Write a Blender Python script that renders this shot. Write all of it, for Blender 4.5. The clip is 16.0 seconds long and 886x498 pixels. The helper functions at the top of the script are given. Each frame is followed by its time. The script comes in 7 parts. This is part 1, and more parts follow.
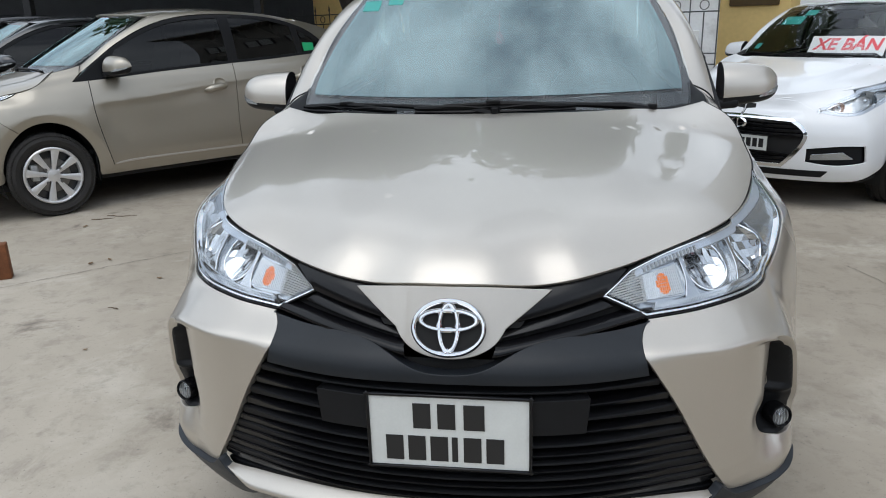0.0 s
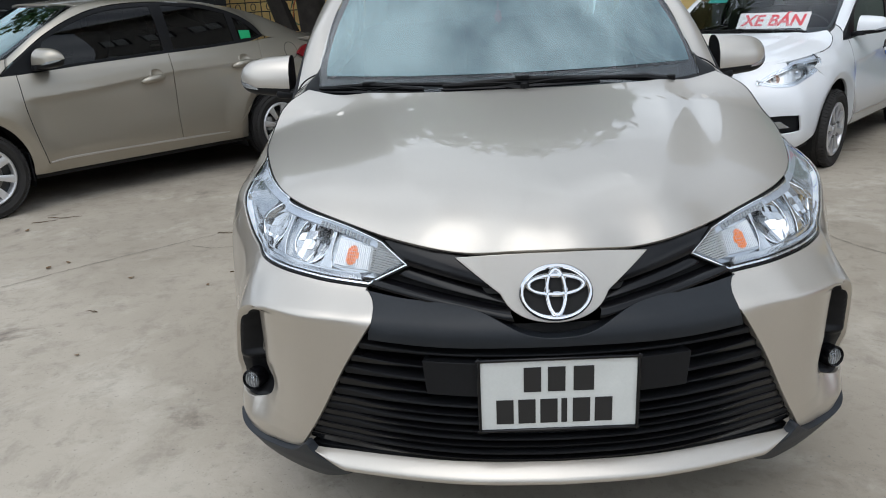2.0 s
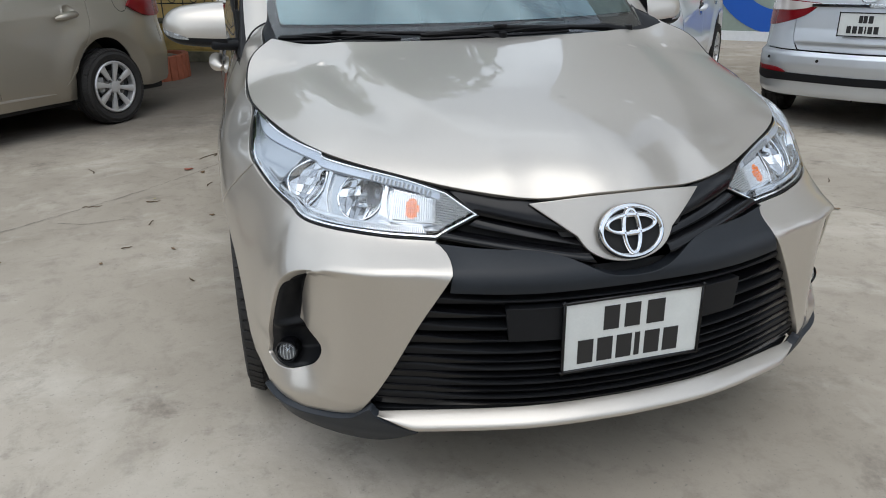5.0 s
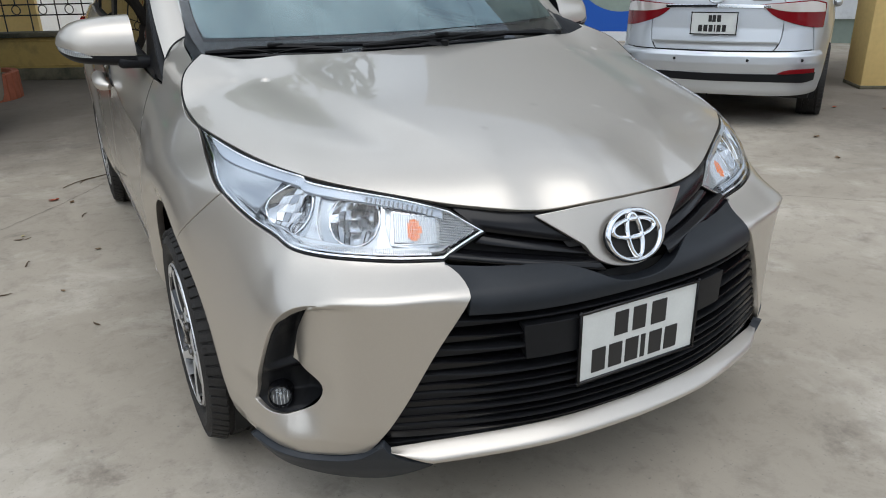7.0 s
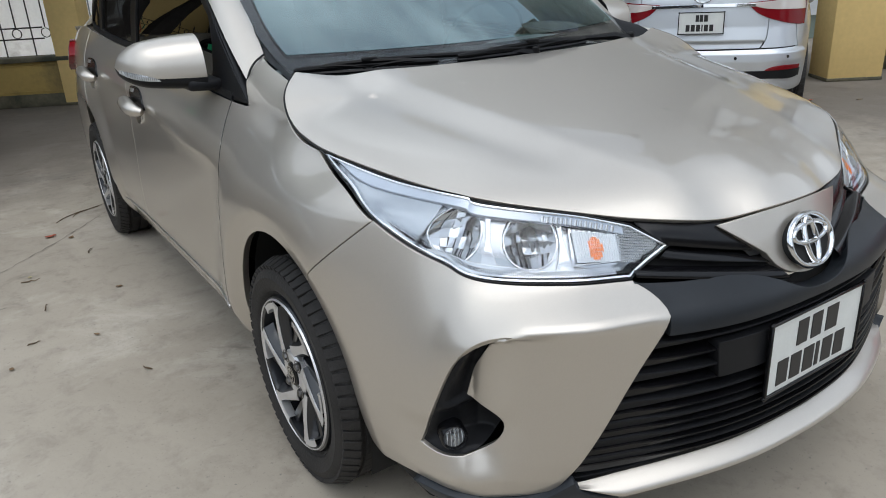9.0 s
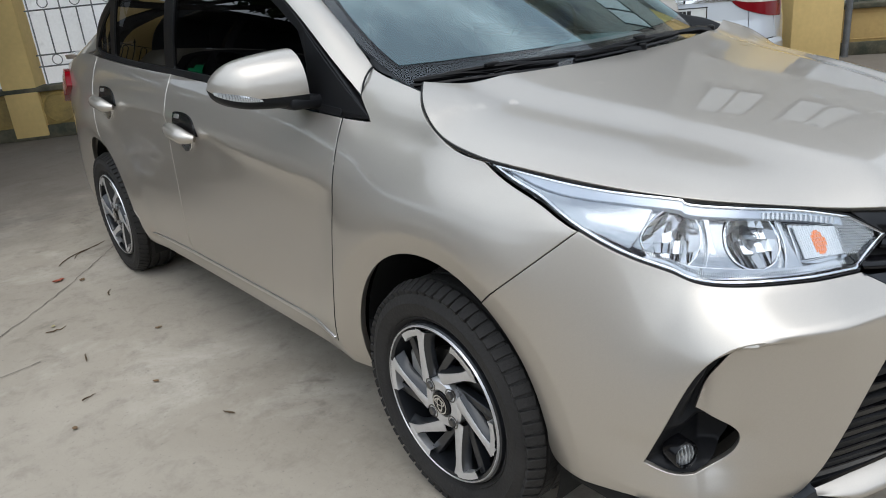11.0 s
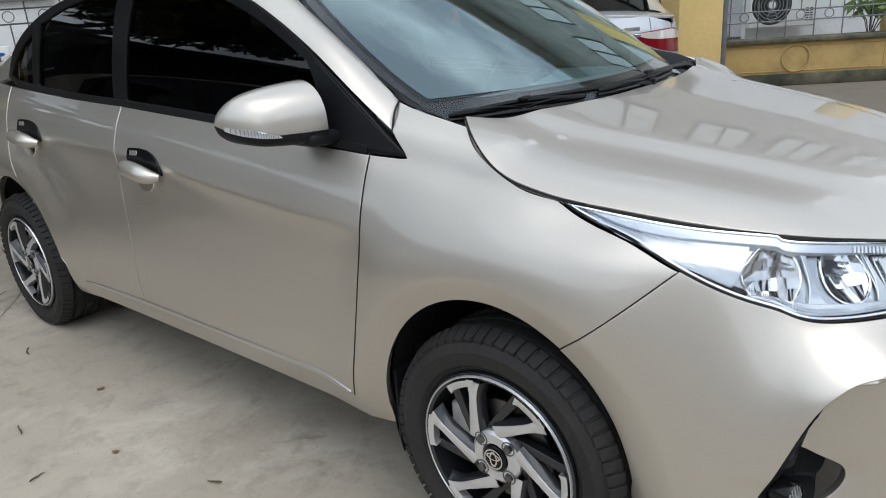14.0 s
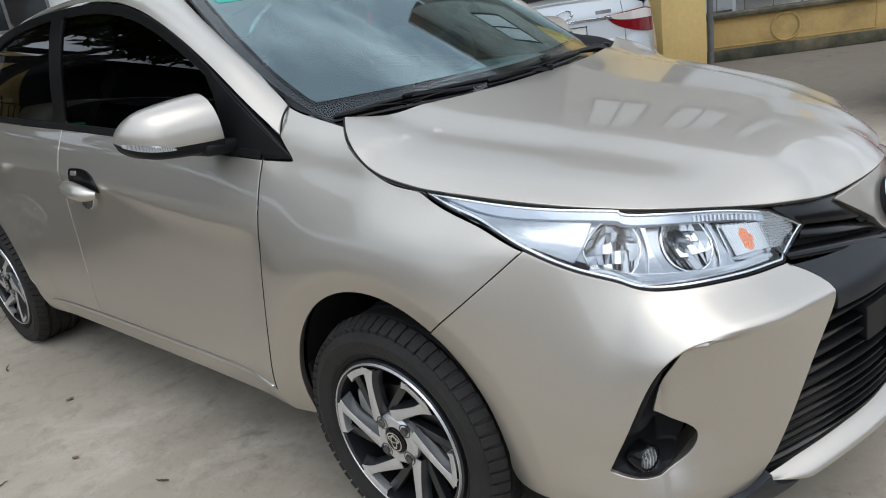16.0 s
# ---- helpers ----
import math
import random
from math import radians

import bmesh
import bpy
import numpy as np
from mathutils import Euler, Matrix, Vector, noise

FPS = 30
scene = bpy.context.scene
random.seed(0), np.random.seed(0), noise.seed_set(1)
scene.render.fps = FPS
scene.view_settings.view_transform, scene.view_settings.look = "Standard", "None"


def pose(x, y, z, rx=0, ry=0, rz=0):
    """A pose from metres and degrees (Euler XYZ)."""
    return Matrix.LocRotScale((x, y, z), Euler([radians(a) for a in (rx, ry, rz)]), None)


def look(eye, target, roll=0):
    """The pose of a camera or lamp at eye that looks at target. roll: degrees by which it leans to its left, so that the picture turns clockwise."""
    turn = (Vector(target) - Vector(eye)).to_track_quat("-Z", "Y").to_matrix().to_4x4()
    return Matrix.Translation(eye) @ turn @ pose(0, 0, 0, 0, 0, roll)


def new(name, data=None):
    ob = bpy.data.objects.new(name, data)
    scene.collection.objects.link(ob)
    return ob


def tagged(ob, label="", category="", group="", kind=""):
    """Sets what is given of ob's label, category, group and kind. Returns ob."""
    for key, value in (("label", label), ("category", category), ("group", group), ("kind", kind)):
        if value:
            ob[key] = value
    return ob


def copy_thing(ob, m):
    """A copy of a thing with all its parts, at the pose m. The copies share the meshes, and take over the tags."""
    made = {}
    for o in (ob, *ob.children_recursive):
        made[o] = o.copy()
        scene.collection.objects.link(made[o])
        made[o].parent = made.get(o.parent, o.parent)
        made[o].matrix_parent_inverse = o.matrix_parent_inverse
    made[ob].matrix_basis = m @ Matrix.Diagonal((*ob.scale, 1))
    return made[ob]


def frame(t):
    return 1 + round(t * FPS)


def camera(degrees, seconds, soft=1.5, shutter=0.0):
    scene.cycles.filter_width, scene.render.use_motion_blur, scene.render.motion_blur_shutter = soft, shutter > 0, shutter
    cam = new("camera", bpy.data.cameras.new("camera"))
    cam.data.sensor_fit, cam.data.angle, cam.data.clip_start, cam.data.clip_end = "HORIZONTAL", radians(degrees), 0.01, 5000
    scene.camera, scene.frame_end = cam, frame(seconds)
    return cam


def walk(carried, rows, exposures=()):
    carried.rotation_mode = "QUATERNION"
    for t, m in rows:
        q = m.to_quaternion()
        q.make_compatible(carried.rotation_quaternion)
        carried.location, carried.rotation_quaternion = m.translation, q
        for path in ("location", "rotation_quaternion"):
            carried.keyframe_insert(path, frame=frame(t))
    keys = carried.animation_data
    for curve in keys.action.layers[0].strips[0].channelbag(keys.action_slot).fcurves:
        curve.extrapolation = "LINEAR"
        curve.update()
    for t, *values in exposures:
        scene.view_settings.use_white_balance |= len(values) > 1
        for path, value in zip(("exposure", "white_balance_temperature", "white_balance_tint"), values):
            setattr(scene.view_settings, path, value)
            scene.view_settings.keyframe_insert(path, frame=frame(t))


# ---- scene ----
cam = camera(62.7, 16.0, 1.0)
PATH = [
    (0, (0.193, -1.283, 1.287), (-0.092, 0.605, 0.693), -1.8),
    (0.5, (0.058, -1.358, 1.297), (-0.158, 0.54, 0.703), -1.8),
    (1, (-0.03, -1.403, 1.289), (-0.191, 0.498, 0.688), -1.5),
    (1.5, (-0.085, -1.391, 1.276), (-0.203, 0.51, 0.664), -1.7),
    (2, (-0.2, -1.346, 1.272), (-0.236, 0.551, 0.639), -2.8),
    (2.5, (-0.303, -1.297, 1.275), (-0.224, 0.6, 0.645), -3.0),
    (3, (-0.358, -1.278, 1.278), (-0.19, 0.612, 0.646), -2.9),
    (3.5, (-0.494, -1.294, 1.269), (-0.204, 0.569, 0.602), -2.0),
    (4, (-0.63, -1.316, 1.266), (-0.235, 0.513, 0.561), -1.6),
    (4.2, (-0.667, -1.325, 1.262), (-0.253, 0.496, 0.548), -1.3),
    (6.3, (-0.877, -1.072, 1.248), (-0.192, 0.641, 0.476), -0.9),
    (6.5, (-0.904, -1.068, 1.251), (-0.173, 0.63, 0.488), -0.7),
    (7, (-1.034, -1.054, 1.261), (-0.168, 0.59, 0.521), -1.3),
    (7.5, (-1.148, -1.043, 1.266), (-0.216, 0.57, 0.538), -1.8),
    (8, (-1.221, -0.962, 1.254), (-0.26, 0.639, 0.538), -2.0),
    (8.5, (-1.305, -0.824, 1.263), (-0.317, 0.762, 0.548), -3.3),
    (8.7, (-1.33, -0.777, 1.262), (-0.337, 0.803, 0.542), -3.2),
    (10.8, (-1.717, -0.402, 1.261), (-0.571, 1.076, 0.554), -5.2),
    (11, (-1.729, -0.336, 1.267), (-0.577, 1.14, 0.565), -5.7),
    (11.5, (-1.739, -0.197, 1.272), (-0.564, 1.268, 0.585), -5.8),
    (12, (-1.804, -0.102, 1.28), (-0.585, 1.331, 0.601), -5.3),
    (12.5, (-1.93, 0.027, 1.296), (-0.659, 1.423, 0.637), -4.3),
    (13, (-2.005, 0.101, 1.31), (-0.699, 1.472, 0.668), -3.2),
    (13.5, (-1.983, 0.099, 1.299), (-0.622, 1.414, 0.651), -3.4),
    (14, (-1.931, 0.025, 1.293), (-0.512, 1.273, 0.638), -4.1),
    (14.5, (-1.855, -0.077, 1.293), (-0.41, 1.141, 0.638), -5.3),
    (15, (-1.795, -0.172, 1.285), (-0.347, 1.042, 0.63), -6.5),
    (15.5, (-1.774, -0.239, 1.28), (-0.351, 1.007, 0.631), -7.6),
    (16, (-1.776, -0.269, 1.276), (-0.41, 1.035, 0.616), -8.8),
]
walk(cam, [(t, look(eye, target, roll)) for t, eye, target, roll in PATH], [(0.0, -0.82), (4.0, -0.79), (8.0, -0.77), (11.0, -0.67), (13.0, -0.54), (14.5, -0.65), (16.0, -0.73)])

# ---- world and light ----
SUN_ELEV, SUN_AZ = 64.0, 195.0   # degrees above the horizon, clockwise from +y
world = bpy.data.worlds.new("sky")
scene.world = world
world.use_nodes = True
wn, wl = world.node_tree.nodes, world.node_tree.links
wn.clear()
sky = wn.new("ShaderNodeTexSky")
sky.sky_type, sky.sun_disc = "NISHITA", False
sky.sun_elevation, sky.sun_rotation = radians(SUN_ELEV), radians(SUN_AZ)
sky.air_density, sky.dust_density = 1.0, 1.5
coord = wn.new("ShaderNodeTexCoord")
squash = wn.new("ShaderNodeMapping")
squash.inputs["Scale"].default_value = (1.0, 1.0, 2.2)
cloud = wn.new("ShaderNodeTexNoise")
cloud.inputs["Scale"].default_value, cloud.inputs["Detail"].default_value, cloud.inputs["Roughness"].default_value = 2.3, 7.0, 0.55
cover = wn.new("ShaderNodeValToRGB")
cover.color_ramp.elements[0].position, cover.color_ramp.elements[1].position = 0.40, 0.64
blend = wn.new("ShaderNodeMixRGB")
blend.inputs[2].default_value = (15.8, 17.3, 19.1, 1)
cover.color_ramp.elements[0].color = (0.34, 0.34, 0.34, 1)
back = wn.new("ShaderNodeBackground")
back.inputs["Strength"].default_value = 0.155
wout = wn.new("ShaderNodeOutputWorld")
wl.new(coord.outputs["Generated"], squash.inputs["Vector"])
wl.new(squash.outputs["Vector"], cloud.inputs["Vector"])
wl.new(cloud.outputs["Fac"], cover.inputs["Fac"])
wl.new(cover.outputs["Color"], blend.inputs[0])
wl.new(sky.outputs["Color"], blend.inputs[1])
wl.new(blend.outputs["Color"], back.inputs["Color"])
wl.new(back.outputs["Background"], wout.inputs["Surface"])

sun_data = bpy.data.lights.new("sun", "SUN")
sun_data.energy, sun_data.angle, sun_data.color = 1.4, radians(50), (1.0, 0.99, 0.975)
sun = new("sun", sun_data)
sun_dir = Vector((math.sin(radians(SUN_AZ)) * math.cos(radians(SUN_ELEV)), math.cos(radians(SUN_AZ)) * math.cos(radians(SUN_ELEV)), math.sin(radians(SUN_ELEV))))
sun.matrix_world = look(tuple(sun_dir * 30), (0, 0, 0))


# ---- materials ----
def material(name, color, rough=0.5, metal=0.0, coat=0.0, spec=0.5, vary=0.0, scale=8.0, bump=0.0, bump_scale=60.0, emit=0.0):
    """A principled material, its colour and gloss varied by noise at two scales, with fine relief."""
    m = bpy.data.materials.new(name)
    m.use_nodes = True
    nt = m.node_tree
    b = nt.nodes["Principled BSDF"]
    b.inputs["Base Color"].default_value = (*color, 1)
    b.inputs["Roughness"].default_value, b.inputs["Metallic"].default_value = rough, metal
    b.inputs["Coat Weight"].default_value, b.inputs["Coat Roughness"].default_value = coat, 0.03
    b.inputs["Specular IOR Level"].default_value = spec
    if emit:
        b.inputs["Emission Color"].default_value, b.inputs["Emission Strength"].default_value = (*color, 1), emit
    if vary or bump:
        co = nt.nodes.new("ShaderNodeTexCoord")
    if vary:
        big, fine = nt.nodes.new("ShaderNodeTexNoise"), nt.nodes.new("ShaderNodeTexNoise")
        big.inputs["Scale"].default_value, big.inputs["Detail"].default_value = scale, 6
        fine.inputs["Scale"].default_value, fine.inputs["Detail"].default_value = scale * 14, 4
        add = nt.nodes.new("ShaderNodeMath")
        add.operation = "MULTIPLY_ADD"
        add.inputs[1].default_value = 0.5
        rng = nt.nodes.new("ShaderNodeMapRange")
        rng.inputs["From Min"].default_value, rng.inputs["From Max"].default_value = 0.45, 1.05
        rng.inputs["To Min"].default_value, rng.inputs["To Max"].default_value = 1 - vary, 1 + vary
        mul = nt.nodes.new("ShaderNodeMixRGB")
        mul.blend_type = "MULTIPLY"
        mul.inputs[0].default_value = 1
        mul.inputs[1].default_value = (*color, 1)
        for n in (big, fine):
            nt.links.new(co.outputs["Object"], n.inputs["Vector"])
        nt.links.new(fine.outputs["Fac"], add.inputs[0])
        nt.links.new(big.outputs["Fac"], add.inputs[2])
        nt.links.new(add.outputs[0], rng.inputs["Value"])
        nt.links.new(rng.outputs[0], mul.inputs[2])
        nt.links.new(mul.outputs[0], b.inputs["Base Color"])
    if bump:
        bn, bp = nt.nodes.new("ShaderNodeTexNoise"), nt.nodes.new("ShaderNodeBump")
        bn.inputs["Scale"].default_value, bn.inputs["Detail"].default_value = bump_scale, 5
        bp.inputs["Strength"].default_value, bp.inputs["Distance"].default_value = bump, 0.01
        nt.links.new(co.outputs["Object"], bn.inputs["Vector"])
        nt.links.new(bn.outputs["Fac"], bp.inputs["Height"])
        nt.links.new(bp.outputs["Normal"], b.inputs["Normal"])
    return m


def car_paint(name, color, metal=0.9, rough=0.43):
    """Metallic car paint: flakes under a clear coat."""
    m = material(name, color, rough, metal, 1.0)
    nt = m.node_tree
    b = nt.nodes["Principled BSDF"]
    co, vo = nt.nodes.new("ShaderNodeTexCoord"), nt.nodes.new("ShaderNodeTexVoronoi")
    vo.inputs["Scale"].default_value = 900
    rng, mul = nt.nodes.new("ShaderNodeMapRange"), nt.nodes.new("ShaderNodeMixRGB")
    rng.inputs["To Min"].default_value, rng.inputs["To Max"].default_value = 0.96, 1.04
    mul.blend_type = "MULTIPLY"
    mul.inputs[0].default_value, mul.inputs[1].default_value = 1, (*color, 1)
    nt.links.new(co.outputs["Object"], vo.inputs["Vector"])
    nt.links.new(vo.outputs["Color"], rng.inputs["Value"])
    nt.links.new(rng.outputs[0], mul.inputs[2])
    nt.links.new(mul.outputs[0], b.inputs["Base Color"])
    dust, dr = nt.nodes.new("ShaderNodeTexNoise"), nt.nodes.new("ShaderNodeMapRange")
    dust.inputs["Scale"].default_value, dust.inputs["Detail"].default_value = 5, 6
    dr.inputs["To Min"].default_value, dr.inputs["To Max"].default_value = 0.0, 0.05
    nt.links.new(co.outputs["Object"], dust.inputs["Vector"])
    nt.links.new(dust.outputs["Fac"], dr.inputs["Value"])
    nt.links.new(dr.outputs[0], b.inputs["Coat Roughness"])
    return m


def glass(name, tint, ior=1.5, rough=0.0, shine=(1.0, 1.0, 1.0)):
    """Thin clear or tinted glass: what lies behind shows through, and the sky mirrors by Fresnel."""
    m = bpy.data.materials.new(name)
    m.use_nodes = True
    nt = m.node_tree
    nt.nodes.clear()
    tr, gl, lw, pw, fr, mx, out = (nt.nodes.new("ShaderNode" + k) for k in ("BsdfTransparent", "BsdfGlossy", "LayerWeight", "Math", "Math", "MixShader", "OutputMaterial"))
    tr.inputs["Color"].default_value = (*tint, 1)
    gl.inputs["Roughness"].default_value = rough
    gl.inputs["Color"].default_value = (*shine, 1)
    # gloss rises from head-on to grazing, alike from both sides of the thin pane
    r0 = ((ior - 1) / (ior + 1)) ** 2
    lw.inputs["Blend"].default_value = 0.5
    pw.operation, fr.operation = "POWER", "MULTIPLY_ADD"
    pw.inputs[1].default_value, fr.inputs[1].default_value, fr.inputs[2].default_value = 5.0, 1 - r0, r0
    nt.links.new(lw.outputs["Facing"], pw.inputs[0])
    nt.links.new(pw.outputs[0], fr.inputs[0])
    nt.links.new(fr.outputs[0], mx.inputs[0])
    nt.links.new(tr.outputs[0], mx.inputs[1])
    nt.links.new(gl.outputs[0], mx.inputs[2])
    nt.links.new(mx.outputs[0], out.inputs["Surface"])
    return m


PAINT = car_paint("champagne_paint", (0.560, 0.522, 0.468), 0.85, 0.42)
PAINT_WHITE = car_paint("white_paint", (0.80, 0.82, 0.84), 0.0, 0.3)
PAINT_SILVER = car_paint("silver_paint", (0.60, 0.63, 0.66), 0.8, 0.4)
PAINT_BLACK = car_paint("black_paint", (0.012, 0.013, 0.016), 0.1, 0.3)
PAINT_RED = car_paint("red_paint", (0.32, 0.003, 0.010), 0.1, 0.3)
BLACK_MATTE = material("grained_black_plastic", (0.010, 0.0105, 0.012), 0.45, spec=0.18, vary=0.2, bump=0.05, bump_scale=700)
BLACK_GLOSS = material("gloss_black_plastic", (0.005, 0.005, 0.006), 0.2, spec=0.3)
BLACK_DEEP = material("dark_underbody", (0.006, 0.006, 0.006), 0.8)
MASK_BLACK = material("satin_black_plastic", (0.013, 0.0155, 0.019), 0.40, spec=0.32, vary=0.2, bump=0.04, bump_scale=600)
GREY_PLASTIC = material("slate_plastic", (0.022, 0.026, 0.032), 0.5, spec=0.35, vary=0.15, bump=0.04, bump_scale=500)
RUBBER = material("tyre_rubber", (0.019, 0.0175, 0.0165), 0.75, vary=0.45, scale=9, bump=0.25, bump_scale=120)
WIPER = material("wiper_black", (0.004, 0.004, 0.0045), 0.4, spec=0.2)
SEAL = material("window_rubber", (0.006, 0.006, 0.007), 0.35, spec=0.25)
CHROME = material("chrome", (0.86, 0.87, 0.88), 0.06, 1.0)
CHROME_DULL = material("weathered_chrome", (0.72, 0.73, 0.74), 0.10, 1.0)
CHROME_SOFT = material("aluminised_reflector", (0.44, 0.47, 0.50), 0.2, 0.9)
CHROME_BOWL = material("lamp_reflector", (0.54, 0.56, 0.58), 0.09, 0.95)
LAMP_SILVER = material("silvered_lamp_trim", (0.50, 0.55, 0.62), 0.3, 0.5)
LAMP_CLEAR = material("clear_ribbed_plastic", (0.62, 0.65, 0.67), 0.12, 0.5, coat=0.6)
SATIN = material("satin_silver_trim", (0.60, 0.58, 0.56), 0.3, 0.85)
ALLOY = material("machined_alloy", (0.74, 0.74, 0.75), 0.34, 0.7, vary=0.06, scale=30)
ALLOY_DARK = material("dark_alloy", (0.02, 0.022, 0.026), 0.3, 0.3, 0.5)
STEEL = material("brake_steel", (0.20, 0.195, 0.19), 0.4, 1.0, vary=0.3, scale=20)
CALIPER = material("cast_caliper", (0.42, 0.43, 0.43), 0.45, 0.6, vary=0.2, scale=30)
CLEAR = glass("clear_lens", (0.97, 0.98, 0.99))
SCREEN = glass("windscreen_glass", (0.92, 0.96, 0.96), 1.7)
FILM = glass("teal_sun_film", (0.45, 0.66, 0.68), 3.0, 0.0, (0.80, 0.98, 1.0))
TINTED = glass("tinted_window_glass", (0.07, 0.075, 0.08), 1.42)
LENS_GREY = material("ribbed_clear_lens", (0.17, 0.175, 0.18), 0.3, 0.3, coat=0.4)
AMBER = material("amber_lens", (0.85, 0.2, 0.02), 0.15, coat=0.8)
RED_LENS = material("red_lamp_lens", (0.17, 0.002, 0.006), 0.18, spec=0.25, coat=0.12)
WHITE_LENS = material("pale_lamp_lens", (0.72, 0.66, 0.62), 0.12, 0.3, coat=1.0)
PLATE_WHITE = material("plate_white", (0.66, 0.68, 0.66), 0.38, vary=0.06, scale=14)
INK = material("black_ink", (0.015, 0.015, 0.016), 0.45)
DASH = material("dashboard_plastic", (0.20, 0.215, 0.22), 0.7, vary=0.1, bump=0.1, bump_scale=300)
SEAT = material("dark_seat_fabric", (0.018, 0.018, 0.02), 0.9, vary=0.15)



# ---- the skin of the sedan ----
def sstep(a, b, v):
    u = np.clip((np.asarray(v, float) - a) / (b - a), 0.0, 1.0)
    return u * u * u * (u * (6 * u - 15) + 10)


class Curve:
    """Natural cubic spline through knots, straight beyond its ends."""
    def __init__(self, xs, ys):
        x, y = np.array(xs, float), np.array(ys, float)
        n, h = len(x), np.diff(x)
        A, r = np.eye(n), np.zeros(n)
        for i in range(1, n - 1):
            A[i, i - 1], A[i, i], A[i, i + 1] = h[i - 1], 2 * (h[i - 1] + h[i]), h[i]
            r[i] = 6 * ((y[i + 1] - y[i]) / h[i] - (y[i] - y[i - 1]) / h[i - 1])
        self.x, self.y, self.m, self.h = x, y, np.linalg.solve(A, r), h

    def __call__(self, v):
        v = np.asarray(v, float)
        x, y, m, h = self.x, self.y, self.m, self.h
        w = np.clip(v, x[0], x[-1])
        i = np.clip(np.searchsorted(x, w) - 1, 0, len(x) - 2)
        a, b = (x[i + 1] - w) / h[i], (w - x[i]) / h[i]
        out = a * y[i] + b * y[i + 1] + ((a ** 3 - a) * m[i] + (b ** 3 - b) * m[i + 1]) * h[i] ** 2 / 6
        s0 = (y[1] - y[0]) / h[0] - h[0] * (2 * m[0] + m[1]) / 6
        s1 = (y[-1] - y[-2]) / h[-1] + h[-1] * (m[-2] + 2 * m[-1]) / 6
        return out + np.where(v < x[0], (v - x[0]) * s0, 0) + np.where(v > x[-1], (v - x[-1]) * s1, 0)


# plan of the lower body, from the nose round one side to the tail
PLAN = np.array([(0, -.012), (.2, .003), (.38, .05), (.54, .112), (.68, .2), (.765, .29), (.803, .42), (.832, .60), (.847, .82),
                 (.852, 1.1), (.850, 1.6), (.850, 2.3), (.853, 3.0), (.850, 3.45), (.822, 3.85), (.75, 4.12), (.6, 4.3), (.3, 4.38), (0, 4.4)])
KNOT = np.concatenate([[0], np.cumsum(np.linalg.norm(np.diff(PLAN, axis=0), axis=1))])
PX, PY = Curve(KNOT, PLAN[:, 0]), Curve(KNOT, PLAN[:, 1])
TAB_S = np.linspace(0, KNOT[-1], 2000)
TAB_Y, TAB_X = PY(TAB_S), PX(TAB_S)


def s_of_y(y):
    """Arc along the plan at a distance y behind the nose."""
    return np.interp(y, np.maximum.accumulate(TAB_Y), TAB_S)


INS_F = Curve([.12, .2, .28, .36, .5, .6, .635, .66, .69, .72, .78, .84, .92], [.13, .06, .015, 0, 0, .0, .006, .028, .078, .1, .118, .13, .17])
SWAGE = Curve([.9, 1.17, 1.28, 1.45, 1.6, 1.75, 1.95, 2.14, 2.5, 3.0, 3.8], [.72, .768, .782, .791, .799, .810, .830, .851, .876, .892, .90])
# lower edge of the lamp and the crease that runs from the grille to the side vent, along the plan
ZLAMP = Curve([.40, .52, .65, .76, .84, .95, 1.057, 1.25], [.692, .699, .706, .714, .728, .755, .797, .85])
ZCREASE = Curve([.38, .5, .6, .7, .8, .9, 1.0, 1.2], [.648, .652, .652, .644, .604, .560, .530, .50])


def soft(v, e):
    return 0.5 * (v + np.sqrt(v * v + e * e))


def VENT_IN(z):
    return np.interp(z, [.43, .45, .468, .484, .523, .555, .582, .612, .643], [.724, .735, .765, .797, .785, .773, .757, .738, .70])


def VENT_OUT(z):
    return np.interp(z, [.378, .444, .52, .594, .631, .643], [.904, .874, .84, .798, .75, .705])


def front_inset(s, z):
    """How far the corner of the front lies behind its plan: a flat face, a sloping band over the crease, then the lens."""
    zl, zc = ZLAMP(s), ZCREASE(s)
    m = .095 / (zl - zc)
    low = np.interp(z, [.12, .16, .2, .24, .28, .32, .36], [.13, .094, .06, .034, .015, .004, 0])
    bulge = .011 * np.exp(-np.sqrt((z - zc) ** 2 + .006 ** 2) / .07) * sstep(.44, .58, s) * (1 - sstep(.64, .82, s))
    # the flat face runs straight on into the side vent, behind the overhanging lip of the crease and the shelf under the fog lamp
    si, so = VENT_IN(z), VENT_OUT(z)
    f = np.clip((s - .56) / .222, 0, 1)
    foot = np.interp(s, [.64, .72, .80], [.16, .20, .29])
    dive = .060 * f ** 2.2 * (1 - sstep(si + .004, np.maximum(so - .004, si + .006), s)) * sstep(foot, .47, z) * (1 - sstep(zc - .020, zc - .003, z))
    dimple = .006 * np.exp(-((s - .712) / .026) ** 2 - ((z - .440) / .030) ** 2)
    # upturned shelf along the lower edge of the corner
    shelf = (.004 - .012 * sstep(.30, .385, z)) * sstep(.66, .78, s) * (1 - sstep(.90, 1.02, s)) * (1 - sstep(.40, .46, z)) * sstep(.24, .28, z)
    round_ = .007 + .11 * sstep(.74, .92, s)
    return low + m * soft(z - zc, round_) - (m - .36) * soft(z - zl, .014) - bulge + dive + dimple - shelf


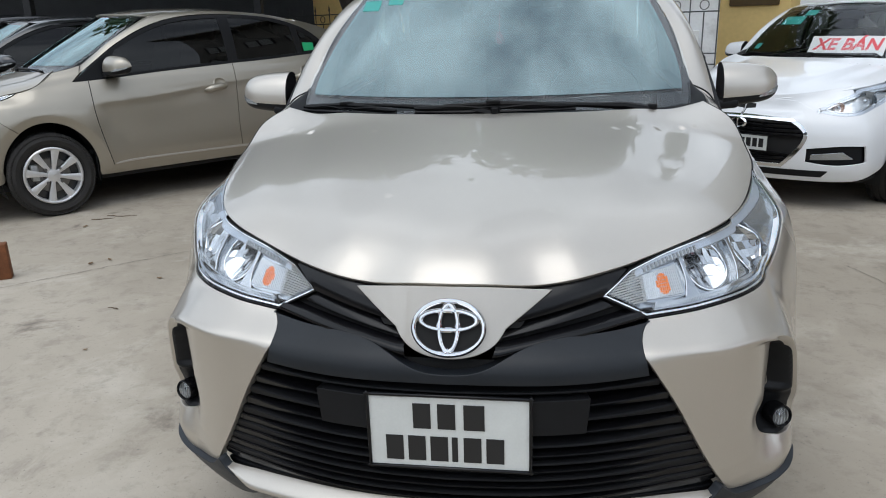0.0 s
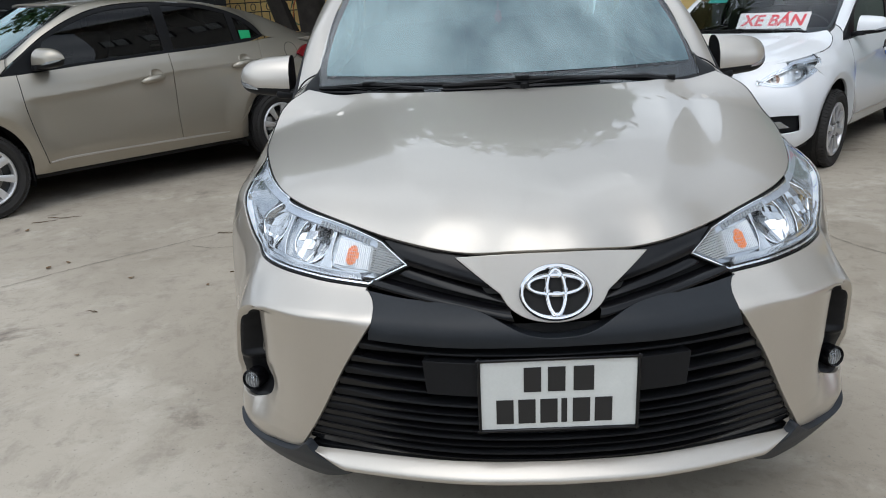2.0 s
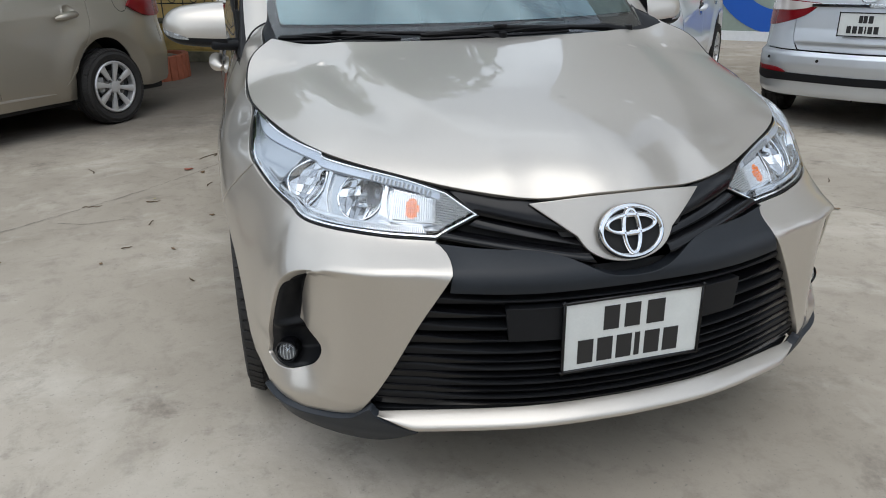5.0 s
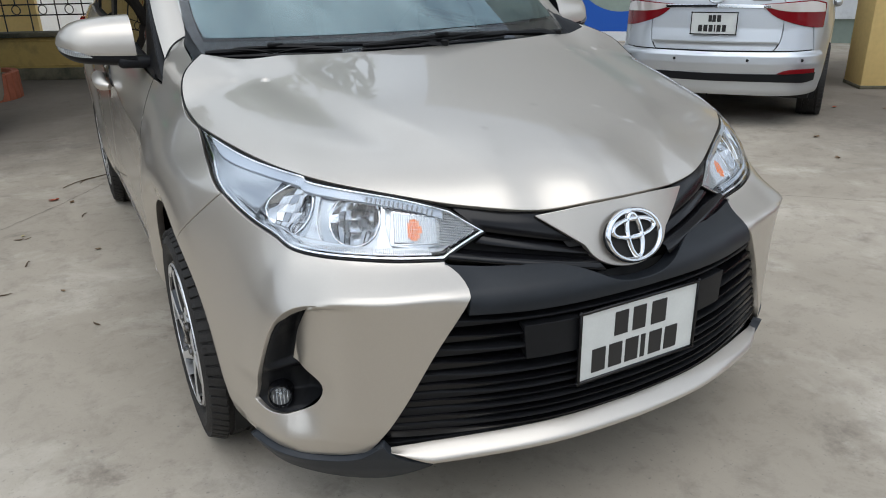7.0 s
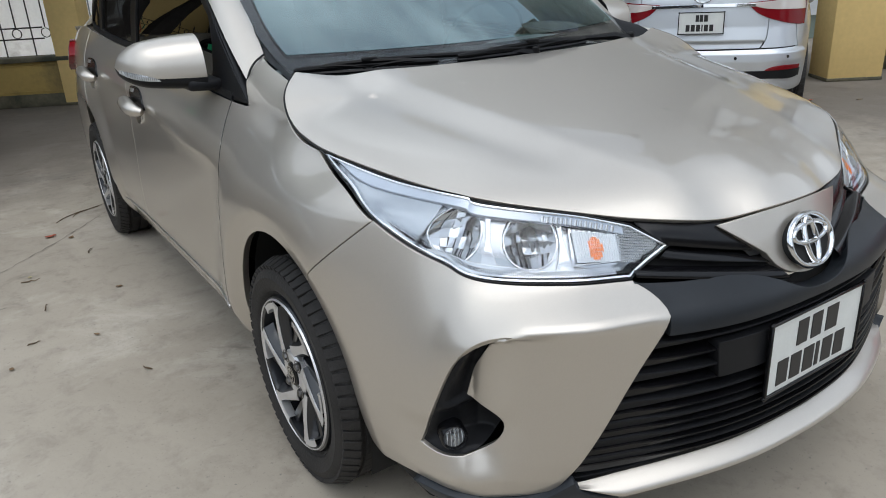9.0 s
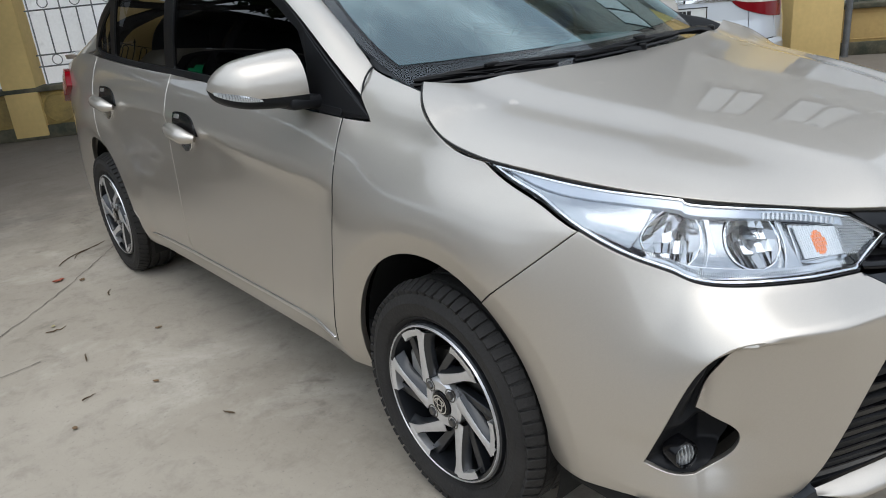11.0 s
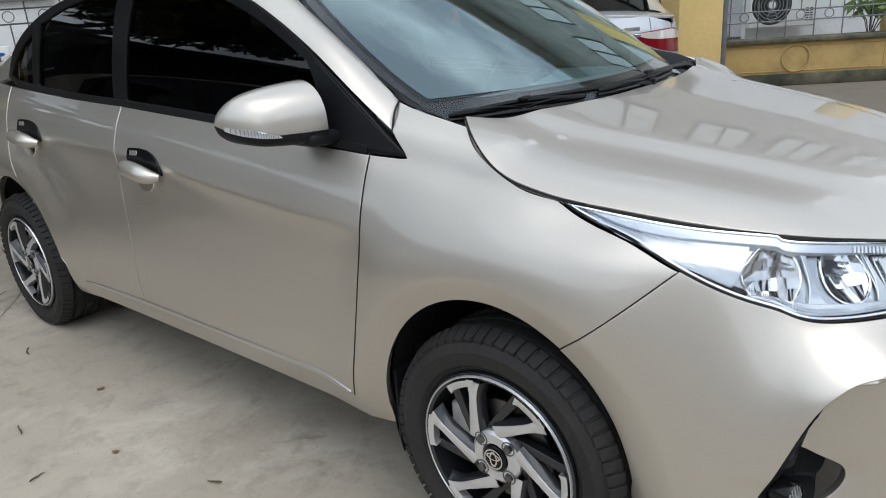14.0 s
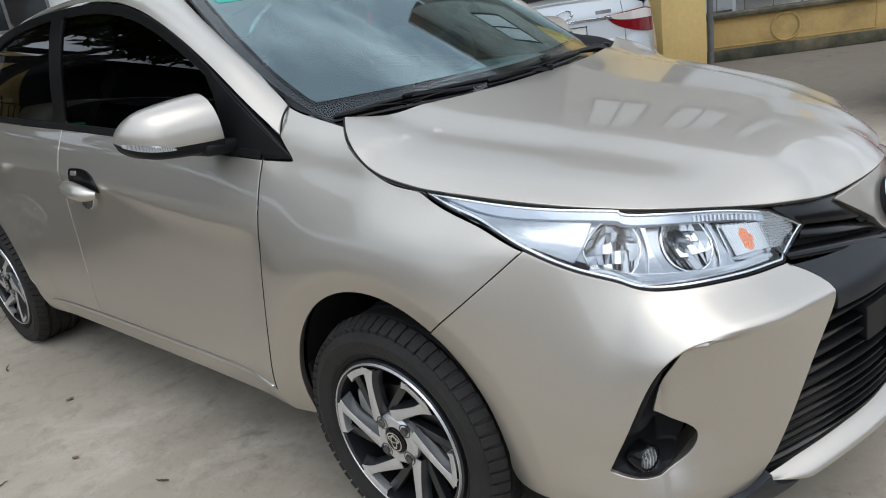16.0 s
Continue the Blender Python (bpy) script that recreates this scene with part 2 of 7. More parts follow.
INS_S = Curve([.12, .2, .28, .33, .38, .45, .52, .60, .65, .70, .75, .82, .88, .92, .955, .985, 1.01, 1.04, 1.07], [.112, .072, .038, .0255, .0175, .0135, .012, .012, .0125, .0145, .020, .035, .058, .078, .098, .112, .130, .168, .215])
BELT = Curve([.8, 1.0, 1.1, 1.25, 2.0, 2.8, 3.4, 4.0], [.925, .932, .947, .966, 1.0, 1.035, 1.075, 1.09])
WHEEL_Y, REAR_Y = .884, 3.436
FRONT_ARCH_Y, REAR_ARCH_Y = .893, 3.41
# upper edge of lamp and grille wing, and how far the skin must reach out there to meet the bonnet
ZTOP = Curve([.0, .19, .30, .405, .50, .606, .776, 1.035, 1.192, 1.325, 1.6], [.782, .770, .782, .789, .806, .822, .840, .861, .881, .9, .95])
REACH = Curve([0.0, 0.1, 0.2, 0.26, 0.32, 0.38, 0.444, 0.513, 0.576, 0.655, 0.729, 0.8, 0.879, 0.979, 1.046, 1.119, 1.189, 1.257, 1.33, 1.6],
              [.002, -.001, .003, .006, .004, -.004, -.011, -.0215, -.0262, -.0250, -.0232, -.0242, -.0268, -.0262, -.0262, -.0230, -.0132, -.001, .002, 0])



SMALL = Curve([.12, .2, .28, .36, .45, .55, .62, .68, .74, .80, .88, .95], [.13, .06, .015, 0, 0, .010, .032, .066, .103, .129, .159, .184])


def inset(s, z, small=False):
    y = PY(s)
    zz = z - (BELT(y) - .955) * np.clip((z - .5) / .45, 0, 1)
    side = INS_S(zz)
    # hollow below the swage line of the doors
    d = SWAGE(y) - z
    dd = np.maximum(soft(d, .006) - .0012, 0)
    side = side + .018 * (1 - np.exp(-dd / .035)) * (1 - .7 * sstep(.10, .50, d)) * sstep(1.17, 1.40, y) * (1 - .55 * sstep(2.3, 3.0, y)) * (1 - sstep(3.0, 3.5, y))
    # flared wheel arches
    for wy, ry, rz in ((FRONT_ARCH_Y, .42, .434), (REAR_Y, .432, .452)):
        r = np.hypot((y - wy) / ry, (z - .30) / rz)
        side = side + (.16 * soft(1 - r, .010) - .017 * (1 - sstep(.97, 1.5, r))) * sstep(.18, .3, z)
    # lens of the lamp leans in towards the bonnet
    lean = .042 * sstep(.79, .90, z) * sstep(.5, .8, s) * (1 - sstep(1.20, 1.50, s))
    w = 1 - sstep(.24, .72, y)
    k = sstep(.34, .46, s)
    front = (1 - k) * INS_F(z) + k * (SMALL(z) if small else front_inset(s, z)) - (.014 + .016 * sstep(.735, .775, z)) * (1 - sstep(.05, .26, s)) * sstep(.64, .72, z)
    rear = sstep(3.8, 4.2, y)
    back = np.interp(z, [.15, .3, .5, .6, .75, .95, 1.1], [.08, .02, 0, .01, .04, .06, .09])
    zb = ZLAMP(s) + .012
    meet = REACH(s) * sstep(zb, np.maximum(ZTOP(s), zb + .03), z) * (s < 1.6)
    return w * front + (1 - w) * ((1 - rear) * side + rear * back) + lean - meet


def wrap(s, z, off=0.0, small=False):
    """A point of the lower body: arc s along the plan, height z, off metres outside the skin. The side with x < 0 is the mirror image (s < 0)."""
    s, z = np.asarray(s, float), np.asarray(z, float)
    a = np.abs(s)
    d = 1e-4
    tx, ty = PX(a + d) - PX(a - d), PY(a + d) - PY(a - d)
    n = np.hypot(tx, ty)
    k = off - inset(a, z, small)
    x, y = PX(a) + ty / n * k, PY(a) - tx / n * k
    return np.stack([np.where(s < 0, -x, x), y, z + 0 * x], -1)


def wrap_small(s, z, off=0.0):
    """The same with the smooth round nose of the hatchbacks."""
    return wrap(s, z, off, True)


HOOD_B = Curve([0, .055, .3, .5, .75, .9, 1.05, 1.2], [.815, .835, .893, .937, .985, 1.014, 1.045, 1.08])
DOME = Curve([.05, .15, .25, .43, .66, .95, 1.1], [.20, .232, .272, .335, .395, .455, .48])
# edge of the bonnet from the nose round to the windscreen's corner: x, y, z
RIM_KNOTS = np.array([(-.09, .081, .7795), (0, .072, .7825), (.09, .081, .7795), (.18, .111, .7695), (.25, .126, .778), (.30, .149, .785), (.355, .184, .792), (.42, .229, .804), (.48, .270, .817), (.54, .315, .830), (.60, .380, .844),
                      (.65, .472, .858), (.69, .582, .874), (.722, .695, .891), (.737, .765, .902), (.7415, .814, .9125), (.743, .867, .9265), (.739, .921, .953), (.7216, .973, .9915), (.687, 1.019, 1.0186), (.655, 1.052, 1.035)])
RIM_T = np.concatenate([[0], np.cumsum(np.linalg.norm(np.diff(RIM_KNOTS, axis=0), axis=1))])
RIM = np.stack([Curve(RIM_T, RIM_KNOTS[:, i])(np.linspace(0, RIM_T[-1], 420)) for i in range(3)], 1)


def nose(s, z, off=0.0):
    """The slanting panel round the emblem."""
    s, z = np.asarray(s, float), np.asarray(z, float)
    a = np.abs(s)
    return np.stack([np.sign(s) * PX(a), PY(a) + .034 + .403 * (z - .646) + .65 * a * a - .93 * off, z + .37 * off], -1)


def hood_top(x, y):
    """The bonnet before its edges turn down: raised middle with a soft crease along each side, and a shallow valley outside it."""
    a = np.abs(x)
    b = HOOD_B(y) - a * a * (.088 - .05 * sstep(.84, 1.06, y))
    d = a - DOME(y)
    b = b + .002 - .009 * (1 - np.exp(-np.maximum(soft(d, .014) - .003, 0) / .05)) * sstep(.12, .3, y)
    return b - .0045 * np.exp(-((d - .09) / .05) ** 2) * sstep(.25, .5, y)


def hood_z(x, y):
    """Height of the bonnet."""
    x, y = np.broadcast_arrays(np.asarray(x, float), np.asarray(y, float))
    a, v = np.abs(x).ravel(), y.ravel()
    out = np.empty(len(a))
    for k in range(0, len(a), 4000):
        q, w = a[k:k + 4000], v[k:k + 4000]
        d2 = (q[:, None] - RIM[:, 0]) ** 2 + (w[:, None] - RIM[:, 1]) ** 2
        j = d2.argmin(1)
        j = np.clip(j, 1, len(RIM) - 2)
        e, tang = RIM[j], RIM[j + 1] - RIM[j - 1]
        slide = ((q - e[:, 0]) * tang[:, 0] + (w - e[:, 1]) * tang[:, 1]) / (tang[:, 0] ** 2 + tang[:, 1] ** 2)
        e = e + np.clip(slide, -.5, .5)[:, None] * tang
        far = np.hypot(q - e[:, 0], w - e[:, 1])
        inner = np.where((q < e[:, 0]) | (w > e[:, 1]), 1.0, -1.0)
        u = np.clip(far * inner, -.012, 1)
        top = hood_top(q, w)
        out[k:k + 4000] = top - (hood_top(e[:, 0], e[:, 1]) - e[:, 2]) * np.exp(-u / .075)
    return out.reshape(x.shape)


def bonnet(x, y, off=0.0):
    x, y = np.asarray(x, float), np.asarray(y, float)
    return np.stack([x, y, hood_z(x, y) + off], -1)


TUMBLE = Curve([-.02, 0, .1, .2, .3, .38, .45], [.752, .748, .733, .713, .683, .648, .60])


def house(y, z, off=0.0):
    """The side of the glasshouse at y and z."""
    y, z = np.asarray(y, float), np.asarray(z, float)
    x = TUMBLE(z - BELT(y)) - .07 * sstep(3.15, 4.0, y)
    return np.stack([x + off, y, z], -1)


def screen(x, z, off=0.0):
    """The windscreen."""
    x, z = np.asarray(x, float), np.asarray(z, float)
    return np.stack([x, .955 + .5 * x * x + 1.66 * (z - 1.03) + .35 * (z - 1.03) ** 2 - off * .5, z + off * .86], -1)


def roof(x, y, off=0.0):
    x, y = np.asarray(x, float), np.asarray(y, float)
    return np.stack([x, y, 1.478 - .11 * (y - 2.25) ** 2 - .16 * x * x - .5 * np.maximum(np.abs(x) - .42, 0) ** 2 + off], -1)


def rear_screen(x, z, off=0.0):
    x, z = np.asarray(x, float), np.asarray(z, float)
    return np.stack([x, 3.93 - .32 * x * x - 2.3 * (z - 1.10) + off, z + .5 * off], -1)


# ---- building tools ----
def mesh_object(name, verts, faces, mat, parent=None, normals=None, label="", smooth=True):
    """One mesh object under a thing or a part."""
    me = bpy.data.meshes.new(name)
    me.from_pydata([tuple(map(float, v)) for v in verts], [], [tuple(map(int, f)) for f in faces])
    me.materials.append(mat)
    if me.validate():
        normals = None
    if smooth:
        me.polygons.foreach_set("use_smooth", [True] * len(me.polygons))
    if normals is not None:
        normals = np.where(np.isfinite(normals), normals, 0.577)
        me.normals_split_custom_set_from_vertices([tuple(map(float, n)) for n in normals])
    me.update()
    ob = new(name, me)
    if parent is not None:
        ob.parent = parent
    return tagged(ob, label)


def part(name, bm, mat, parent=None, label="", smooth=True):
    """Links a bmesh as one mesh object."""
    me = bpy.data.meshes.new(name)
    bm.to_mesh(me)
    bm.free()
    me.materials.append(mat)
    if smooth:
        me.polygons.foreach_set("use_smooth", [True] * len(me.polygons))
        me.set_sharp_from_angle(angle=radians(38))
    ob = new(name, me)
    if parent is not None:
        ob.parent = parent
    return tagged(ob, label)


def thing(name, label, category, at=(0, 0, 0), turn=0.0, group="", kind=""):
    """An empty at a thing's base, to carry its parts."""
    ob = new(name)
    ob.empty_display_size = 0.1
    ob.matrix_world = pose(*at, 0, 0, turn)
    return tagged(ob, label, category, group, kind)


def box(sx, sy, sz, at=(0, 0, 0), bevel=0.0, seg=2, bm=None, m=None):
    """A bevelled block, its middle at at."""
    own = bmesh.new()
    bmesh.ops.create_cube(own, size=1, matrix=Matrix.Diagonal((sx, sy, sz, 1)))
    if bevel:
        bmesh.ops.bevel(own, geom=own.edges[:], offset=bevel, segments=seg, profile=0.5, affect="EDGES")
    own.transform((m or Matrix.Identity(4)) @ Matrix.Translation(at))
    return merge(bm, own)


def merge(bm, own):
    if bm is None:
        return own
    me = bpy.data.meshes.new("tmp")
    own.to_mesh(me)
    own.free()
    bm.from_mesh(me)
    bpy.data.meshes.remove(me)
    return bm


def spin(profile, steps=48, axis="X", bm=None, m=None, closed=False):
    """A solid of revolution: profile of (along, radius) turned about an axis."""
    own = bmesh.new()
    rings = []
    for a, r in profile:
        ring = []
        for k in range(steps):
            c, s = math.cos(2 * math.pi * k / steps) * r, math.sin(2 * math.pi * k / steps) * r
            ring.append(own.verts.new({"X": (a, c, s), "Y": (c, a, s), "Z": (c, s, a)}[axis]))
        rings.append(ring)
    pairs = list(zip(rings, rings[1:])) + ([(rings[-1], rings[0])] if closed else [])
    for r0, r1 in pairs:
        for k in range(steps):
            own.faces.new((r0[k], r0[(k + 1) % steps], r1[(k + 1) % steps], r1[k]))
    bmesh.ops.recalc_face_normals(own, faces=own.faces[:])
    if m is not None:
        own.transform(m)
    return merge(bm, own)


def tube(points, radius, sides=8, bm=None, caps=True):
    """A round bar along points; radius may be a list."""
    own = bmesh.new()
    P = [Vector(p) for p in points]
    rad = radius if isinstance(radius, (list, tuple)) else [radius] * len(P)
    rings, up = [], Vector((0, 0, 1))
    for i, p in enumerate(P):
        d = (P[min(i + 1, len(P) - 1)] - P[max(i - 1, 0)]).normalized()
        u = d.cross(up if abs(d.z) < 0.95 else Vector((1, 0, 0))).normalized()
        v = d.cross(u)
        rings.append([own.verts.new(p + (u * math.cos(2 * math.pi * k / sides) + v * math.sin(2 * math.pi * k / sides)) * rad[i]) for k in range(sides)])
    for a, b in zip(rings, rings[1:]):
        for k in range(sides):
            own.faces.new((a[k], a[(k + 1) % sides], b[(k + 1) % sides], b[k]))
    if caps:
        own.faces.new(rings[0])
        own.faces.new(rings[-1])
    bmesh.ops.recalc_face_normals(own, faces=own.faces[:])
    return merge(bm, own)


def smooth_line(points, step=0.012):
    """Points of a smooth line through a few knots."""
    p = np.array(points, float)
    if len(p) < 3:
        n = max(2, int(np.linalg.norm(p[-1] - p[0]) / step) + 1)
        return p[0] + (p[-1] - p[0]) * np.linspace(0, 1, n)[:, None]
    k = np.concatenate([[0], np.cumsum(np.linalg.norm(np.diff(p, axis=0), axis=1) ** 0.7)])
    n = max(4, int(np.linalg.norm(np.diff(p, axis=0), axis=1).sum() / step) + 1)
    u = np.linspace(0, k[-1], n)
    return np.stack([Curve(k, p[:, i])(u) for i in range(p.shape[1])], 1)


def loop(*lines, step=0.012):
    """A closed outline of smooth lines that meet in corners."""
    out = []
    for line in lines:
        q = smooth_line(line, step)
        out += [tuple(v) for v in (q[1:] if out and np.linalg.norm(np.array(out[-1]) - q[0]) < 1e-4 else q)]
    if np.linalg.norm(np.array(out[0]) - np.array(out[-1])) < 1e-4:
        out.pop()
    return np.array(out)


def inside(poly, q):
    x, y = q[:, 0], q[:, 1]
    r = np.zeros(len(q), bool)
    for (x0, y0), (x1, y1) in zip(poly, np.roll(poly, -1, 0)):
        if y0 != y1:
            r ^= ((y0 > y) != (y1 > y)) & (x < (x1 - x0) * (y - y0) / (y1 - y0) + x0)
    return r


def inward(poly, d):
    """The outline moved inwards by d."""
    nxt, prv = np.roll(poly, -1, 0), np.roll(poly, 1, 0)
    area = 0.5 * np.sum(poly[:, 0] * nxt[:, 1] - nxt[:, 0] * poly[:, 1])
    t1, t0 = nxt - poly, poly - prv
    t1, t0 = t1 / np.maximum(np.linalg.norm(t1, axis=1), 1e-9)[:, None], t0 / np.maximum(np.linalg.norm(t0, axis=1), 1e-9)[:, None]
    n = np.stack([-(t0 + t1)[:, 1], (t0 + t1)[:, 0]], 1)
    n /= np.maximum(np.linalg.norm(n, axis=1), 0.35)[:, None]
    return poly + n * d * (1 if area > 0 else -1)


def panel(name, outline, fn, mat, parent, mirror=False, h=0.03, rim=0.012, gap=0.0035, off=0.0, label="", holes=()):
    """A skin cut from the surface fn(a, b, off) along an outline in (a, b), with rounded edges folded in by rim."""
    from mathutils.geometry import delaunay_2d_cdt
    rings = [inward(np.array(outline, float), gap)] + [inward(np.array(o, float), -gap) for o in holes]
    lo, hi = rings[0].min(0), rings[0].max(0)
    g = np.stack(np.meshgrid(np.arange(lo[0] + h / 2, hi[0], h), np.arange(lo[1] + h / 2, hi[1], h)), -1).reshape(-1, 2)
    g[:, 0] += 0.25 * h * (np.round((g[:, 1] - lo[1]) / h).astype(int) % 2)
    if len(g):
        keep = inside(rings[0], g)
        for r in rings[1:]:
            keep &= ~inside(r, g)
        g = g[keep]
    allr = np.concatenate(rings)
    if len(g):
        near = np.array([np.min(np.sum((allr - p) ** 2, 1)) for p in g])
        g = g[near > (0.45 * h) ** 2]
    pts = np.concatenate([allr, g]) if len(g) else allr
    edges, base = [], 0
    for r in rings:
        edges += [(base + i, base + (i + 1) % len(r)) for i in range(len(r))]
        base += len(r)
    v2, _, faces, _, _, _ = delaunay_2d_cdt([Vector(p) for p in pts], edges, [], 0, 1e-6)
    v2 = np.array([tuple(v) for v in v2])
    mid = np.array([v2[list(f)].mean(0) for f in faces])
    keep = inside(rings[0], mid)
    for r in rings[1:]:
        keep &= ~inside(r, mid)
    faces = [f for f, k in zip(faces, keep) if k]
    a, b, e = v2[:, 0], v2[:, 1], 8e-4
    P = fn(a, b, off)
    N = np.cross(fn(a + e, b, off) - fn(a - e, b, off), fn(a, b + e, off) - fn(a, b - e, off))
    N /= np.maximum(np.linalg.norm(N, axis=1), 1e-12)[:, None]
    sign = 1.0 if np.sum(N * (fn(a, b, off + 0.01) - P)) > 0 else -1.0
    N *= sign
    faces = [tuple(f) if sign > 0 else tuple(f)[::-1] for f in faces]
    V, F, M = [P], list(faces), [N]
    count = len(P)
    if rim:
        base = 0
        for k, r in enumerate(rings):
            n = len(r)
            Q, R = fn(r[:, 0], r[:, 1], off), fn(*(inward(r, 1e-3 if k else -1e-3)).T, off)
            g_ = .012 if k else e
            nr = np.cross(fn(r[:, 0] + g_, r[:, 1], off) - fn(r[:, 0] - g_, r[:, 1], off), fn(r[:, 0], r[:, 1] + g_, off) - fn(r[:, 0], r[:, 1] - g_, off)) * sign
            nr /= np.maximum(np.linalg.norm(nr, axis=1), 1e-12)[:, None]
            o = R - Q
            o -= nr * np.sum(o * nr, 1)[:, None]
            o /= np.maximum(np.linalg.norm(o, axis=1), 1e-12)[:, None]
            fold = nr * (1, 1, 0.15 if rim > 0.025 and fn is wrap else 1)
            fold /= np.linalg.norm(fold, axis=1)[:, None]
            V += [Q, Q + o * 0.0012 - nr * 0.0005, Q + o * 0.0018 - nr * 0.0022, Q + o * 0.0018 - nr * 0.0022 - fold * rim]
            M += [nr, nr * 0.75 + o * 0.6, nr * 0.15 + o, o]
            area = np.sum(r[:, 0] * np.roll(r[:, 1], -1) - np.roll(r[:, 0], -1) * r[:, 1])
            flip = (area > 0) ^ (sign < 0) ^ (k > 0)
            for j in range(3):
                s0, s1 = count + j * n, count + (j + 1) * n
                for i in range(n):
                    q = (s0 + i, s1 + i, s1 + (i + 1) % n, s0 + (i + 1) % n)
                    F.append(q if flip else q[::-1])
            count += 4 * n
    V, M = np.concatenate(V), np.concatenate(M)
    if mirror:
        V, M = V * (-1, 1, 1), M * (-1, 1, 1)
        F = [f[::-1] for f in F]
    return mesh_object(name, V, F, mat, parent, M / np.linalg.norm(M, axis=1)[:, None], label)


def strip(name, line_a, line_b, bulge, mat, parent, mirror=False, across=8, along=60, label=""):
    """A skin between two lines in space, arched by bulge(t) metres along its normal."""
    A, B = smooth_line(line_a, 0.01), smooth_line(line_b, 0.01)
    u = np.linspace(0, 1, along)
    A, B = (np.stack([np.interp(u, np.linspace(0, 1, len(L)), L[:, i]) for i in range(3)], 1) for L in (A, B))
    tang, cross = np.gradient((A + B) / 2, axis=0), B - A
    nrm = np.cross(tang, cross)
    nrm /= np.linalg.norm(nrm, axis=1)[:, None]
    if np.sum(nrm * ((A + B) / 2 - np.array([0, 2.2, 0.9]))) < 0:
        nrm = -nrm
    w = np.linspace(0, 1, across + 1)
    swell = bulge * np.minimum(1, .1 + 7 * u)[:, None]
    V = np.concatenate([A + (B - A) * t + nrm * (swell * (1 - (2 * t - 1) ** 2)) for t in w])
    F = [(i * along + j, i * along + j + 1, (i + 1) * along + j + 1, (i + 1) * along + j) for i in range(across) for j in range(along - 1)]
    p, q, r = V[F[0][0]], V[F[0][1]], V[F[0][3]]
    if np.dot(np.cross(q - p, r - p), nrm[0]) < 0:
        F = [f[::-1] for f in F]
    if mirror:
        V = V * (-1, 1, 1)
        F = [f[::-1] for f in F]
    ob = mesh_object(name, V, F, mat, parent, None, label)
    return ob


# ---- the champagne sedan ----
def sy(pts):
    """Outline knots given as (distance behind the nose, height) on the side, as (arc, height)."""
    return [(float(s_of_y(y)), z) for y, z in pts]


def arch(cy, rear_z, y0, y1, rx=.335, rz=.38, cz=.30):
    """Knots along a wheel arch from y0 to y1."""
    out = []
    a0, a1 = math.acos(max(-1, min(1, (y0 - cy) / rx))), math.acos(max(-1, min(1, (y1 - cy) / rx)))
    for k in range(13):
        a = a0 + (a1 - a0) * k / 12
        out.append((float(s_of_y(cy + rx * math.cos(a))), cz + rz * math.sin(a)))
    return out


FANG = [(.62, .292), (.568, .362), (.52, .44), (.468, .533), (.42, .608), (.396, .645)]
FANG_TOP = [(.396, .645), (.398, .66), (.412, .678), (.436, .692)]
LAMP_LOW = [(.436, .694), (.526, .699), (.65, .706), (.76, .713), (.84, .727), (.95, .752), (1.013, .778), (1.057, .801)]
SEAM = [(1.057, .801), (1.155, .7195), (1.277, .619)]
LAMP_BACK = [(1.057, .801), (1.149, .842), (1.235, .864), (1.29, .882), (1.325, .9)]
LAMP_TOP = [(.415, .786), (.50, .806), (.606, .822), (.776, .840), (1.035, .861), (1.192, .881), (1.325, .9)]
BUMP_LOW = [(.93, .292), (.861, .293), (.77, .281), (.70, .276), (.62, .292)]
VENT = loop([(.700, .643), (.750, .631), (.798, .594), (.840, .520), (.874, .444), (.904, .378)], [(.904, .378), (.858, .368), (.802, .367), (.752, .382), (.725, .408), (.717, .436), (.733, .456), (.765, .470), (.797, .484)], [(.797, .484), (.785, .523), (.773, .555), (.757, .582), (.738, .612), (.700, .643)])
DOOR_F = sy([(1.332, .322), (1.302, .45), (1.275, .583), (1.257, .711), (1.254, .805), (1.258, .9), (1.262, .955)])
DOOR_B = sy([(2.432, .335), (2.425, .45), (2.425, .543), (2.436, .748), (2.444, .923), (2.452, 1.02)])
DOOR_R = sy([(2.86, .318), (2.93, .35), (3.06, .45), (3.19, .6), (3.285, .77), (3.315, .93), (3.34, 1.068)])


